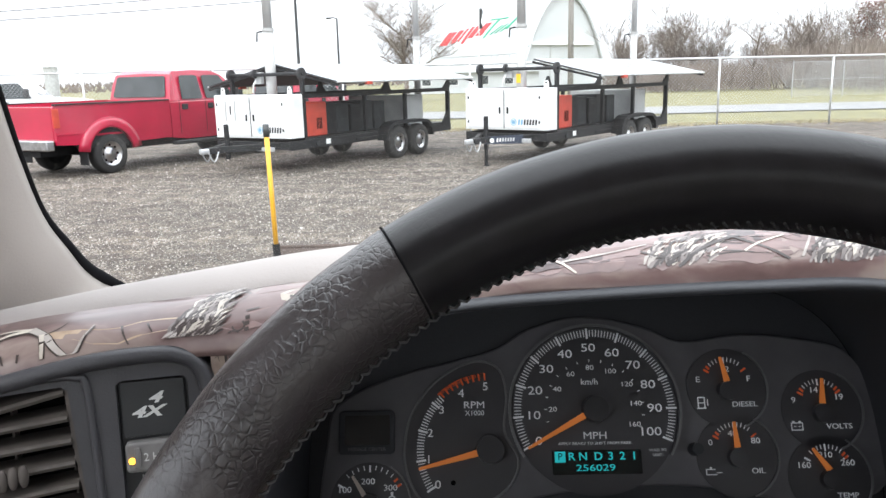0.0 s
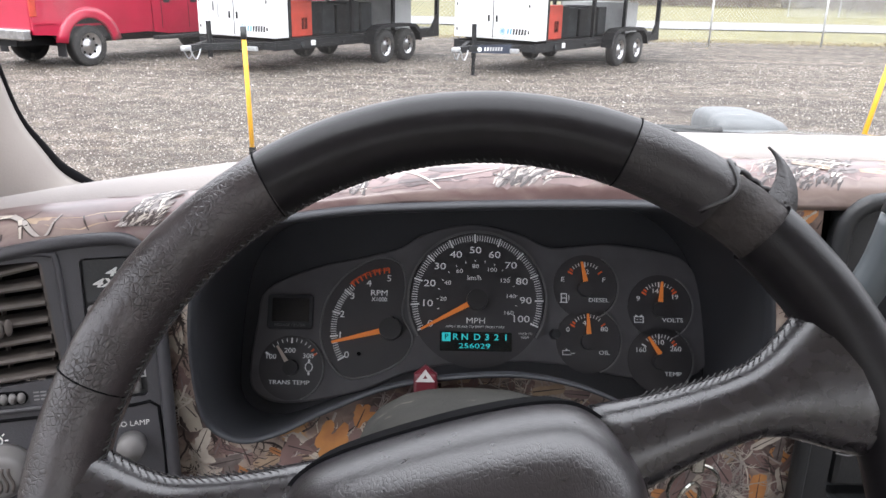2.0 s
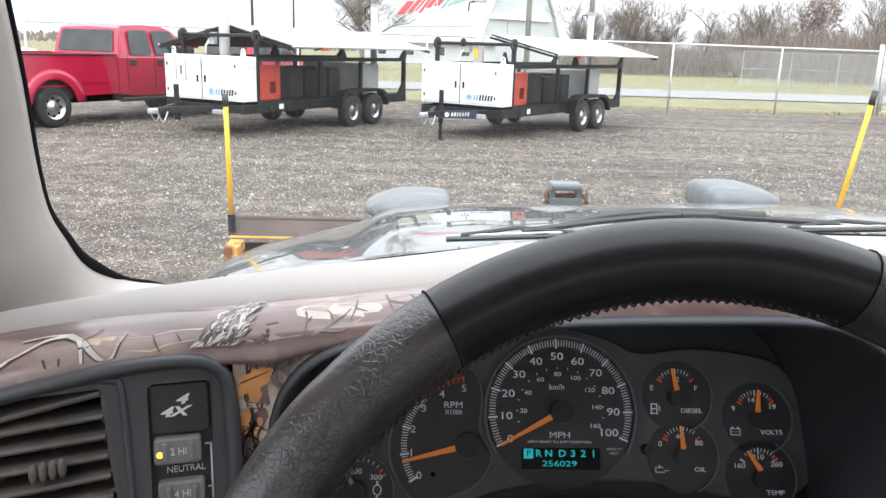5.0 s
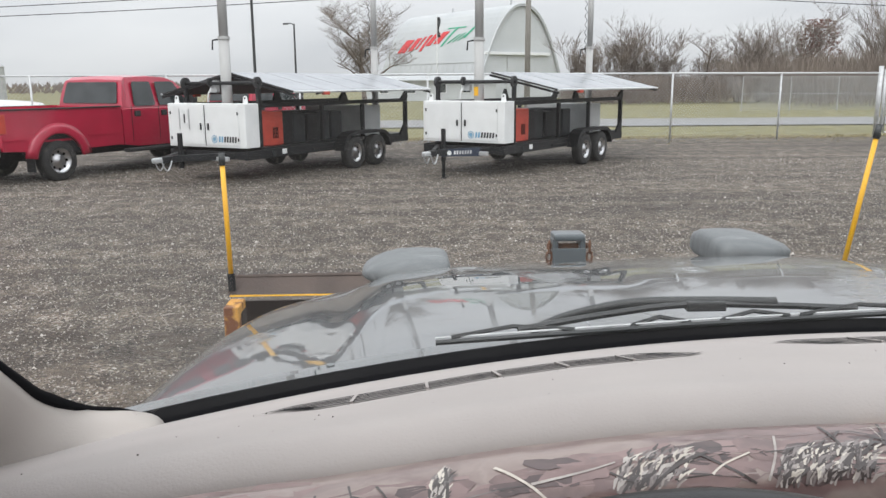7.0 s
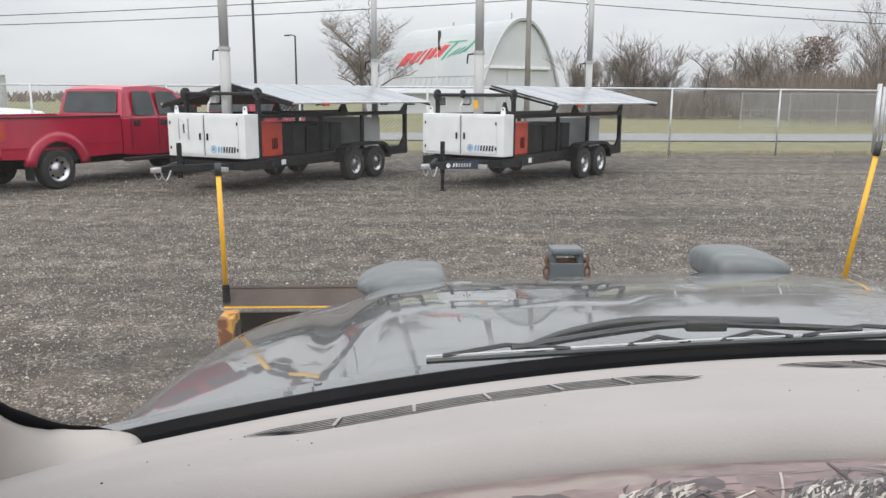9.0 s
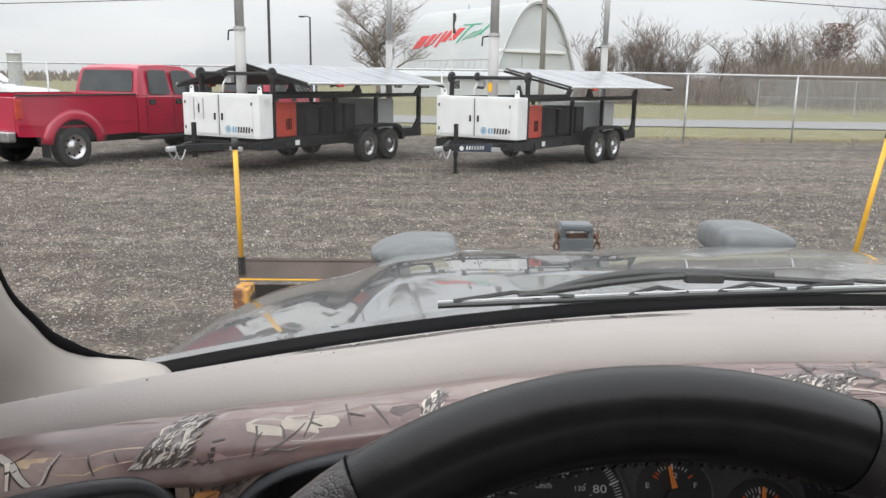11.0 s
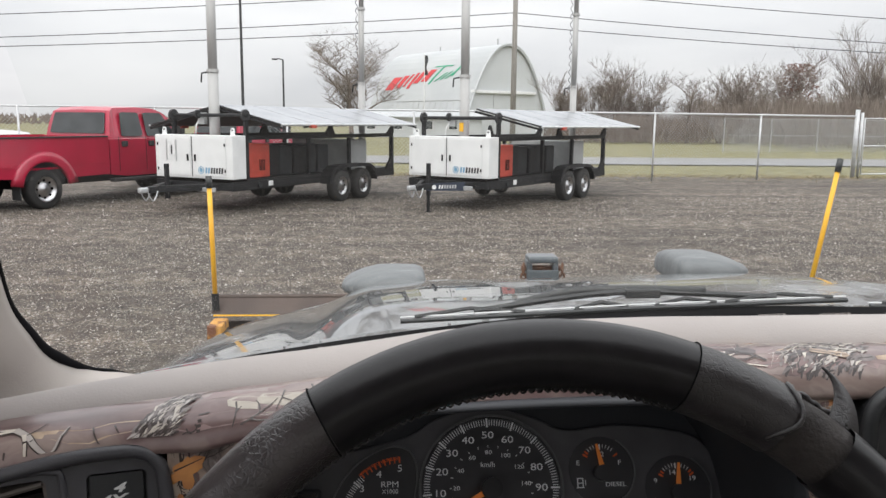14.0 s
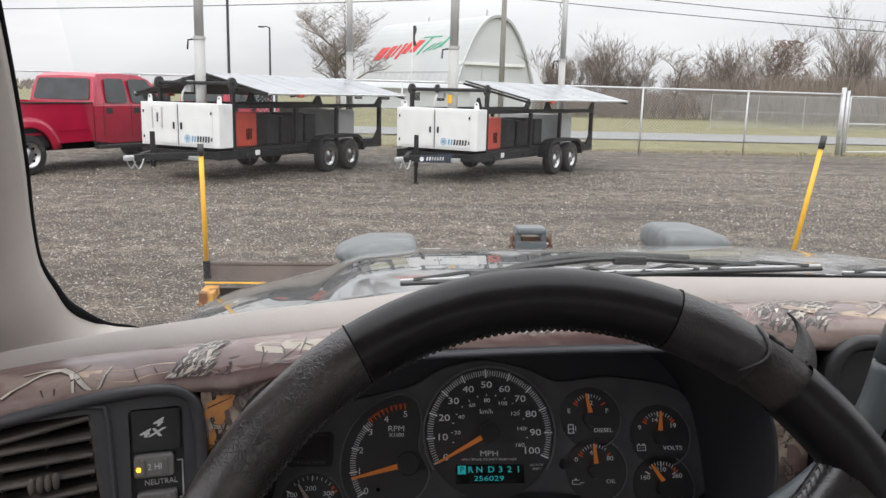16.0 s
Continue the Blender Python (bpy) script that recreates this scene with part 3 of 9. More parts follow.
def add_tube(bm, pts, r, seg=8, closed=False):
    """A round tube along points; r a number or one radius a point."""
    pts = [Vector(p) for p in pts]
    k = len(pts)
    rs = [r] * k if isinstance(r, (int, float)) else r
    rings, ref = [], None
    for i, p in enumerate(pts):
        a = pts[(i - 1) % k] if closed or i else pts[i]
        b = pts[(i + 1) % k] if closed or i < k - 1 else pts[i]
        t = (b - a).normalized()
        if ref is None:
            ref = t.orthogonal().normalized()
        ref = (ref - t * ref.dot(t)).normalized()
        s = t.cross(ref)
        rings.append([bm.verts.new(p + (ref * math.cos(2 * math.pi * j / seg) + s * math.sin(2 * math.pi * j / seg)) * rs[i]) for j in range(seg)])
    for i in range(k if closed else k - 1):
        a, b = rings[i], rings[(i + 1) % k]
        for j in range(seg):
            bm.faces.new((a[j], a[(j + 1) % seg], b[(j + 1) % seg], b[j]))
    if not closed:
        bm.faces.new(rings[0][::-1])
        bm.faces.new(rings[-1])
    return bm


def tube(pts, r, seg=8, closed=False):
    return add_tube(bmesh.new(), pts, r, seg, closed)


def add_loft(bm, rings, closed=True, caps=True):
    """Skin over rows of points with the same count."""
    vs = [[bm.verts.new(p) for p in ring] for ring in rings]
    n = len(vs[0])
    for a, b in zip(vs, vs[1:]):
        for j in range(n if closed else n - 1):
            bm.faces.new((a[j], a[(j + 1) % n], b[(j + 1) % n], b[j]))
    if caps and closed:
        bm.faces.new(vs[0][::-1])
        bm.faces.new(vs[-1])
    return bm


def loft(rings, closed=True, caps=True):
    bm = add_loft(bmesh.new(), rings, closed, caps)
    bmesh.ops.recalc_face_normals(bm, faces=bm.faces)
    return bm


def add_prism(bm, outline, depth, m=Matrix.Identity(4), bevel=0.0):
    """A flat outline in x, y pushed up by depth along z."""
    a = [bm.verts.new(m @ Vector((x, y, 0))) for x, y in outline]
    b = [bm.verts.new(m @ Vector((x, y, depth))) for x, y in outline]
    n = len(a)
    fs = [bm.faces.new(a[::-1]), bm.faces.new(b)]
    for i in range(n):
        fs.append(bm.faces.new((a[i], a[(i + 1) % n], b[(i + 1) % n], b[i])))
    bmesh.ops.recalc_face_normals(bm, faces=fs)
    if bevel:
        bmesh.ops.bevel(bm, geom=list(fs[1].edges), offset=bevel, segments=2, affect="EDGES", profile=0.5)
    return bm


def prism(outline, depth, m=Matrix.Identity(4), bevel=0.0):
    return add_prism(bmesh.new(), outline, depth, m, bevel)


def smooth_loop(pts, steps=6, closed=True):
    """A Catmull-Rom curve through the points."""
    pts = [Vector(p) for p in pts]
    n, out = len(pts), []
    for i in range(n if closed else n - 1):
        p0 = pts[(i - 1) % n] if closed or i else pts[0]
        p1, p2 = pts[i], pts[(i + 1) % n]
        p3 = pts[(i + 2) % n] if closed or i < n - 2 else pts[-1]
        for s in range(steps):
            t = s / steps
            out.append(0.5 * ((2 * p1) + (p2 - p0) * t + (2 * p0 - 5 * p1 + 4 * p2 - p3) * t * t + (3 * p1 - p0 - 3 * p2 + p3) * t ** 3))
    if not closed:
        out.append(pts[-1])
    return out


def rounded(w, h, r, seg=5):
    """Outline of a rounded rectangle round the origin."""
    out = []
    for cx, cy, a0 in ((w / 2 - r, h / 2 - r, 0), (-w / 2 + r, h / 2 - r, 90), (-w / 2 + r, -h / 2 + r, 180), (w / 2 - r, -h / 2 + r, 270)):
        for i in range(seg + 1):
            a = radians(a0 + 90 * i / seg)
            out.append((cx + r * math.cos(a), cy + r * math.sin(a)))
    return out


def lettering(name, text, size, material, parent, m, align="CENTER", depth=0.0002, stretch=1.0, shear=0.0, bold=0.0):
    cu = bpy.data.curves.new(name, "FONT")
    cu.body, cu.size, cu.align_x, cu.align_y, cu.extrude, cu.shear, cu.offset = text, size, align, "CENTER", depth, shear, bold
    cu.resolution_u = 3
    tmp = bpy.data.objects.new(name, cu)
    scene.collection.objects.link(tmp)
    me = bpy.data.meshes.new_from_object(tmp.evaluated_get(bpy.context.evaluated_depsgraph_get()))
    bpy.data.objects.remove(tmp)
    me.materials.clear()
    me.materials.append(material)
    me.transform(Matrix.Diagonal((stretch, 1, 1, 1)))
    ob = new(name, me)
    ob.parent = parent
    ob.matrix_basis = m
    return ob


def frame_of(origin, right, up):
    r, u = Vector(right).normalized(), Vector(up).normalized()
    n = r.cross(u)
    return Matrix(((r.x, u.x, n.x, origin[0]), (r.y, u.y, n.y, origin[1]), (r.z, u.z, n.z, origin[2]), (0, 0, 0, 1)))

# ---- ground, road, grass ----
def sheet(name, x0, x1, y0, y1, z, material, nx=1, ny=1, rough=0.0, seed=1):
    bm = bmesh.new()
    rnd = random.Random(seed)
    g = [[bm.verts.new((x0 + (x1 - x0) * i / nx, y0 + (y1 - y0) * j / ny, z + (rnd.uniform(-rough, rough)))) for i in range(nx + 1)] for j in range(ny + 1)]
    for j in range(ny):
        for i in range(nx):
            bm.faces.new((g[j][i], g[j][i + 1], g[j + 1][i + 1], g[j + 1][i]))
    return part(name, bm, material)


tagged(sheet("ground", -900, 900, -300, 1500, -0.012, M["grass"], 6, 6), "winter grass and fields reaching the horizon", "ground", kind="structure")
tagged(sheet("gravel_yard", -60, 60, -25, 26.3, 0.0, M["gravel"], 60, 50, 0.012), "wet grey gravel and dirt yard with tyre tracks", "ground", kind="structure")
tagged(sheet("road", -200, 200, 33.5, 40.5, 0.03, M["asphalt"]), "pale grey two-lane asphalt road behind the fence", "road", kind="structure")


# ---- solar trailers ----
def wheel_thing(name, parent, at, radius, width, axis_m, rim_r, hub_dark=False):
    """Tyre with a bright rim; the axle lies along local x."""
    tyre_bm = bmesh.new()
    prof = [(-width * 0.5, rim_r), (-width * 0.5, radius * 0.88), (-width * 0.42, radius * 0.97), (-width * 0.2, radius), (width * 0.2, radius), (width * 0.42, radius * 0.97), (width * 0.5, radius * 0.88), (width * 0.5, rim_r)]
    n = 32
    rings = [[(x, r * math.cos(2 * math.pi * i / n), r * math.sin(2 * math.pi * i / n)) for i in range(n)] for x, r in prof]
    add_loft(tyre_bm, rings, closed=True, caps=False)
    bmesh.ops.recalc_face_normals(tyre_bm, faces=tyre_bm.faces)
    wheel = part("wheel", tyre_bm, M["tyre"], parent, "black rubber tyre", True, Matrix.Translation(at) @ axis_m)
    rim = bmesh.new()
    rp = [(width * 0.46, rim_r * 1.02), (width * 0.48, rim_r * 0.93), (width * 0.30, rim_r * 0.86), (width * 0.22, rim_r * 0.55), (width * 0.34, rim_r * 0.42), (width * 0.36, rim_r * 0.22), (width * 0.40, rim_r * 0.16), (width * 0.40, 0.002)]
    add_loft(rim, [[(x, r * math.cos(2 * math.pi * i / n), r * math.sin(2 * math.pi * i / n)) for i in range(n)] for x, r in rp], caps=False)
    bmesh.ops.recalc_face_normals(rim, faces=rim.faces)
    rim_ob = part("rim", rim, M["chrome"], wheel, "bright steel rim", True)
    # rim holes are black discs on the solid rim, shade put into colour
    for i in range(8):
        holes = bmesh.new()
        a = 2 * math.pi * i / 8
        c = Vector((width * 0.262, rim_r * 0.70 * math.cos(a), rim_r * 0.70 * math.sin(a)))
        bmesh.ops.create_cone(holes, cap_ends=True, segments=10, radius1=rim_r * 0.11, radius2=rim_r * 0.11, depth=0.012, matrix=Matrix.Translation(c) @ pose(0, 0, 0, 0, 90, 0))
        part("rim_hole", holes, M["slot_black"], wheel)
    back = bmesh.new()
    add_cyl(back, (-width * 0.46, 0, 0), (-width * 0.40, 0, 0), rim_r)
    part("brake_drum", back, M["black_steel"], wheel)
    return wheel


def solar_trailer(name, origin, angle, label, with_number, stowed):
    """Local x across the front, y to the rear, z up; the origin is under the front corner of the box."""
    root = empty(name, Matrix.Translation((origin[0], origin[1], 0)) @ Matrix.Rotation(-angle, 4, "Z"))
    W, ZB, ZT, BD = 1.98, 0.673, 1.50, 0.38
    # lower frame
    fr = bmesh.new()
    for x in (0.0, W - 0.08):
        add_box(fr, (x, 0.0, 0.45), (x + 0.08, 5.95, 0.62), 0.006)
    for y in (0.0, 1.2, 2.4, 3.4, 4.6, 5.85):
        add_box(fr, (0.081, y, 0.46), (W - 0.081, y + 0.08, 0.60), 0.005)
    add_box(fr, (0.01, 0.4, 0.622), (W - 0.01, 5.9, 0.66), 0.004)
    part("chassis", fr, M["black_steel"], root, "black painted steel chassis with plank deck")
    tongue = bmesh.new()
    for s in (0.35, W - 0.35):
        a, b = Vector((s, 0.02, 0.53)), Vector((W / 2 + (0.05 if s > 1 else -0.05), -0.95, 0.53))
        d = b - a
        mm = Matrix.Translation((a + b) / 2) @ d.to_track_quat("Y", "Z").to_matrix().to_4x4()
        add_box(tongue, (-0.04, -d.length / 2, -0.06), (0.04, d.length / 2, 0.06), 0.005, m=mm)
    add_box(tongue, (W / 2 - 0.07, -1.18, 0.46), (W / 2 + 0.07, -0.90, 0.58), 0.02)
    t_ob = part("tongue", tongue, M["black_steel"], root)
    coupler = box((W / 2 - 0.05, -1.36, 0.47), (W / 2 + 0.05, -1.15, 0.57), 0.03, 3)
    part("coupler", coupler, M["galv"], root, "galvanised ball coupler")
    for s in (-1, 1):
        pts = [(W / 2 + s * 0.09, -1.0 - 0.02 * i, 0.50 - 0.17 * math.sin(math.pi * i / 12)) for i in range(13)]
        part("safety_chain", tube(pts, 0.014, 6), M["galv"], root)
    jack = bmesh.new()
    add_box(jack, (W / 2 - 0.035, -0.72, 0.33), (W / 2 + 0.035, -0.65, 0.98), 0.006)
    if not with_number:
        add_box(jack, (W / 2 - 0.026, -0.711, 0.02), (W / 2 + 0.026, -0.659, 0.33), 0.004)
        add_box(jack, (W / 2 - 0.045, -0.73, 0.0), (W / 2 + 0.045, -0.64, 0.02), 0.004)
    part("jack", jack, M["black_steel"], root, "black drop-leg jack")
    # front cabinet
    cab = part("front_cabinet", box((0, 0, ZB), (W, BD, ZT), 0.012), M["white_paint"], root, "white steel cabinet with two doors")
    for i, (x0, x1) in enumerate(((0.06, 0.93), (1.0, 1.82))):
        d = part("cabinet_door", box((x0, -0.014, ZB + 0.05), (x1, -0.002, ZT - 0.05), 0.005), M["white_paint"], cab)
        hx = x1 - 0.06 if i == 0 else x0 + 0.06
        part("handle", box((hx - 0.02, -0.035, 1.00), (hx + 0.02, -0.0145, 1.13), 0.008), M["black_steel"], cab)
        ex = x0 + 0.01 if i == 0 else x1 - 0.03
        for z in (ZB + 0.16, ZT - 0.18):
            part("hinge", box((ex, -0.028, z - 0.03), (ex + 0.03, -0.0145, z + 0.03), 0.004), M["black_steel"], cab)
    seam = box((0.955, -0.006, ZB + 0.03), (0.972, -0.001, ZT - 0.03))
    part("door_gap", seam, M["dark_box"], cab)
    for x in (0.10, W - 0.12):
        tab = [(-0.055, 0.0), (0.055, 0.0), (0.045, 0.09)] + [(0.042 * math.cos(radians(a)), 0.105 + 0.042 * math.sin(radians(a))) for a in range(15, 180, 30)] + [(-0.045, 0.09)]
        lug = part("lifting_lug", prism(tab, 0.02, frame_of((x, 0.17, ZT), (1, 0, 0), (0, 0, 1))), M["white_paint"], cab)
        # dark disc through the tab paints the shaded hole
        part("lug_hole", cyl((x, 0.1455, ZT + 0.10), (x, 0.1705, ZT + 0.10), 0.020, seg=14), M["dark_box"], lug)
    for k in range(5):
        part("louvre", box((W - 0.001, 0.13, 1.30 + 0.03 * k), (W + 0.010, 0.30, 1.312 + 0.03 * k), 0.003), M["white_paint"], cab)
    lm = frame_of((1.20, -0.016, ZB + 0.16), (1, 0, 0), (0, 0, 1))
    ring = bmesh.new()
    bmesh.ops.create_circle(ring, cap_ends=True, segments=24, radius=0.075)
    part("round_logo", ring, M["logo_blue"], cab, "blue round logo", m=lm)
    for k in range(12):
        a = 2 * math.pi * k / 12
        dot = bmesh.new()
        bmesh.ops.create_circle(dot, cap_ends=True, segments=8, radius=0.011)
        part("logo_dot", dot, M["white_paint"], cab, m=lm @ Matrix.Translation((0.05 * math.cos(a), 0.05 * math.sin(a), 0.003)))
    # company name drawn as plain slanted bars
    rows = ((0.0, 2, M["logo_blue"]), (0.135, 5, M["logo_dark"]))
    for off, count, material in rows:
        for k in range(count):
            x = 0.105 + off + 0.066 * k
            bar = prism([(x, -0.055), (x + 0.042, -0.055), (x + 0.056, 0.055), (x + 0.014, 0.055)], 0.001)
            part("logo_bar", bar, material, cab, m=lm @ Matrix.Translation((0, 0, 0.002)))
    if with_number:
        part("number_sheet", box((0.37, -0.020, 1.03), (0.54, -0.0146, 1.38)), M["trim_white"], cab, "white paper sheet")
        for x in (0.32, 0.57):
            part("sheet_holder", box((x - 0.012, -0.022, 1.0), (x + 0.012, -0.0146, 1.40)), M["galv"], cab)
        lettering("number", "1", 0.23, M["logo_dark"], cab, frame_of((0.455, -0.024, 1.20), (1, 0, 0), (0, 0, 1)), bold=0.008)
    # upper frame: posts and rails
    for x in (0.02, W - 0.10):
        part("upper_rail", box((x, 0.42, 1.415), (x + 0.08, 5.95, 1.50), 0.006), M["black_steel"], root)
        for y in (0.42, 2.40, 3.95):
            part("post", box((x + 0.004, y, 0.66), (x + 0.076, y + 0.08, 1.414), 0.005), M["black_steel"], root)
        part("rear_post", box((x, 5.86, 0.46), (x + 0.09, 5.95, 1.414), 0.006), M["black_steel"], root)
        gus = prism([(0, 0), (0.34, 0), (0.34, 0.34), (0.30, 0.34)], 0.05, frame_of((x + 0.07, 5.52, 0.62), (0, 1, 0), (0, 0, 1)))
        part("gusset", gus, M["black_steel"], root)
        part("tall_post", box((x + 0.004, 0.42, 1.50), (x + 0.076, 0.50, 1.80), 0.005), M["black_steel"], root)
        wheel = bmesh.new()
        add_cyl(wheel, (x + 0.015, 0.45, 1.88), (x + 0.065, 0.45, 1.88), 0.115, seg=24)
        hub = part("pivot_wheel", wheel, M["black_dull"], root, "black round pivot disc")
        part("pivot_bolt", cyl((x - 0.01, 0.45, 1.88), (x + 0.09, 0.45, 1.88), 0.03), M["galv"], hub)
        tri = prism([(-0.16, 0), (0.16, 0), (0.03, 0.22), (-0.03, 0.22)], 0.04, frame_of((x + 0.06, 3.2, 1.50), (0, 1, 0), (0, 0, 1)))
        part("panel_bracket", tri, M["black_steel"], root)
        tri = prism([(-0.16, 0), (0.16, 0), (0.16, 0.22), (0.12, 0.22)], 0.04, frame_of((x + 0.06, 5.78, 1.50), (0, 1, 0), (0, 0, 1)))
        part("panel_bracket", tri, M["black_steel"], root)
    part("centre_disc", cyl((W / 2 - 0.30, 0.45, 1.90), (W / 2 - 0.26, 0.45, 1.90), 0.085, seg=20), M["black_dull"], root)
    part("pivot_tube", cyl((0.0, 0.45, 1.88), (W, 0.45, 1.88), 0.035), M["black_steel"], root)
    # gabled solar panels
    y0, y1 = stowed
    for side in ((-1, 1) if with_number else (1,)):
        a, b = Vector((W / 2, 0, 2.06)), Vector((W / 2 + side * (1.62 if side > 0 else 1.86), 0, 1.69 if side > 0 else 1.64))
        d = b - a
        nrm = Vector((-d.z * side, 0, abs(d.x))).normalized() * 0.035
        rows = 5
        for k in range(rows):
            ya, yb = y0 + (y1 - y0) * k / rows + 0.01, y0 + (y1 - y0) * (k + 1) / rows - 0.01
            q = bmesh.new()
            p0, p1 = a + d * 0.012, a + d * 0.995
            v = [q.verts.new((p.x, yy, p.z)) for p, yy in ((p0, ya), (p1, ya), (p1, yb), (p0, yb))]
            w = [q.verts.new((vv.co + nrm)) for vv in v]
            f = q.faces.new(w)
            g = q.faces.new(v[::-1])
            for i in range(4):
                q.faces.new((v[i], v[(i + 1) % 4], w[(i + 1) % 4], w[i]))
            bmesh.ops.recalc_face_normals(q, faces=q.faces)
            q.faces.ensure_lookup_table()
            for f_ in q.faces[1:]:
                f_.material_index = 1
            part("solar_panel", q, [M["panel_top"], M["black_dull"]], root, "pale reflecting solar panel")
        for yy in (y0, y1 - 0.04):
            e = bmesh.new()
            pa, pb = a - nrm * 1.2, b - nrm * 1.2
            add_tube(e, [(pa.x, yy + 0.02, pa.z), (pb.x, yy + 0.02, pb.z)], 0.03, 4)
            part("panel_support", e, M["black_steel"], root)
        part("edge_rail", cyl((b.x, y0, b.z + 0.02), (b.x, y1, b.z + 0.02), 0.022, seg=6), M["alu"], root)
        part("red_marker", box((b.x - 0.03, y0 + 0.9, b.z - 0.045), (b.x + 0.045, y0 + 1.08, b.z + 0.015), 0.01), M["gen_red"], root)
    # equipment on the deck
    part("generator", box((W - 0.75, 0.55, 0.66), (W - 0.16, 1.28, 1.33), 0.03, 3), M["gen_red"], root, "orange-red generator housing")
    # vent slots are black bars on the housing, painted as shaded openings
    for k in range(4):
        part("vent_slot", box((W - 0.165, 0.95 + 0.045 * k, 0.80), (W - 0.155, 0.975 + 0.045 * k, 1.02)), M["slot_black"], root)
    x = 1.36
    for k, (wd, material) in enumerate(((0.36, "black_steel"), (0.40, "dark_box"), (0.36, "black_steel"), (0.42, "dark_box"), (0.40, "dark_box"))):
        part("battery_box", box((W - 0.85, x, 0.66), (W - 0.26 - 0.03 * (k % 2), x + wd, 1.30 - 0.03 * (k % 3)), 0.02), M[material], root)
        x += wd + 0.04
    part("rear_cabinet", box((0.2, 4.1, 0.66), (W - 0.15, 4.9, 1.36), 0.02), M["grey_box"], root, "light grey rear cabinet")
    part("left_equipment", box((0.12, 0.6, 0.66), (0.7, 3.9, 1.26), 0.02), M["dark_box"], root)
    # wheels and fenders
    for side in (0, 1):
        rot = Matrix.Identity(4) if side else Matrix.Rotation(math.pi, 4, "Z")
        xc = W + 0.125 if side else -0.125
        for y in (3.30, 4.18):
            wheel_thing("wheel", root, (xc, y, 0.36), 0.36, 0.21, rot, 0.205)
        path = [(2.76, 0.44), (2.79, 0.60), (2.90, 0.74), (3.06, 0.81), (3.3, 0.83), (4.18, 0.83), (4.42, 0.81), (4.58, 0.74), (4.69, 0.60), (4.72, 0.44)]
        bm = bmesh.new()
        xa, xb = (W + 0.005, W + 0.26) if side else (-0.26, -0.005)
        rings = []
        for y, z in path:
            rings.append([(xa, y, z), (xb, y, z), (xb, y, z - 0.012), (xa, y, z - 0.012)])
        add_loft(bm, rings)
        xo = xb if side else xa
        lip = [[(xo, y, z), (xo + (0.008 if side else -0.008), y, z), (xo + (0.008 if side else -0.008), y + (0.07 if y < 3 else -0.07 if y > 4.5 else 0), z - (0.07 if 0.7 < z else 0.0)), (xo, y + (0.07 if y < 3 else -0.07 if y > 4.5 else 0), z - (0.07 if 0.7 < z else 0.0))] for y, z in path]
        add_loft(bm, lip)
        bmesh.ops.recalc_face_normals(bm, faces=bm.faces)
        part("fender", bm, M["black_steel"], root, "black tandem fender")
    if not with_number:
        plate = part("tongue_plate", prism([(0, -0.075), (0.80, -0.095), (0.80, 0.085), (0, 0.065)], 0.006, frame_of((W / 2 + 0.10, -0.90, 0.53), (0.62, 0.78, 0), (0, 0, 1))), M["tongue_blue"], root, "dark blue plate on the tongue")
        pm = frame_of((W / 2 + 0.10, -0.90, 0.53), (0.62, 0.78, 0), (0, 0, 1)) @ Matrix.Translation((0, 0, 0.009))
        ring = bmesh.new()
        bmesh.ops.create_circle(ring, cap_ends=True, segments=16, radius=0.045)
        part("round_logo", ring, M["trim_white"], plate, m=pm @ Matrix.Translation((0.16, -0.01, 0)))
        for k in range(7):
            part("logo_bar", prism([(0.25 + 0.055 * k, -0.04), (0.285 + 0.055 * k, -0.04), (0.295 + 0.055 * k, 0.03), (0.26 + 0.055 * k, 0.03)], 0.001), M["trim_white"] if k < 2 else M["galv"], plate, m=pm)
    part("side_step", box((W + 0.005, 2.0, 0.50), (W + 0.03, 2.8, 0.54)), M["black_steel"], root)
    part("side_light", cyl((W, 0.75, 0.53), (W + 0.03, 0.75, 0.53), 0.05), M["dark_box"], root)
    part("sticker", box((W + 0.001, 1.02, 0.50), (W + 0.004, 1.16, 0.60)), M["trim_white"], root)
    part("step_plate", box((1.35, -0.30, 0.45), (1.75, -0.22, 0.53), 0.01), M["galv"], root)
    # masts
    for y, zt, r in ((0.62, 8.2, 0.105), (5.99, 8.2, 0.085)):
        mast = part("mast", cyl((W / 2, y, 0.66), (W / 2, y, 2.75), r, seg=20), M["mast"], root, "telescopic aluminium light mast", True)
        part("mast_section", cyl((W / 2, y, 2.75), (W / 2, y, 4.6), r * 0.86, seg=20), M["mast"], mast, smooth=True)
        part("mast_section", cyl((W / 2, y, 4.6), (W / 2, y, zt), r * 0.72, seg=20), M["mast"], mast, smooth=True)
        for z in (2.74, 4.59):
            part("mast_collar", cyl((W / 2, y, z - 0.03), (W / 2, y, z + 0.03), r * 1.12, seg=20), M["mast"], mast)
        part("mast_latch", tube([(W / 2 - r, y - 0.02, 2.72), (W / 2 - r - 0.14, y - 0.05, 2.70), (W / 2 - r - 0.16, y - 0.05, 2.52)], 0.018, 6), M["black_steel"], mast)
    coil = []
    for i in range(260):
        a = i * 0.62
        coil.append((W / 2 - 0.10 + 0.026 * math.cos(a), 5.93 + 0.026 * math.sin(a), 2.6 + i * 0.02))
    part("coiled_cable", tube(coil, 0.008, 5), M["wire"], root, "black coiled power cable")
    part("winch_box", box((0.66, 0.50, 1.70), (0.83, 0.60, 1.93), 0.01), M["grey_box"], root)
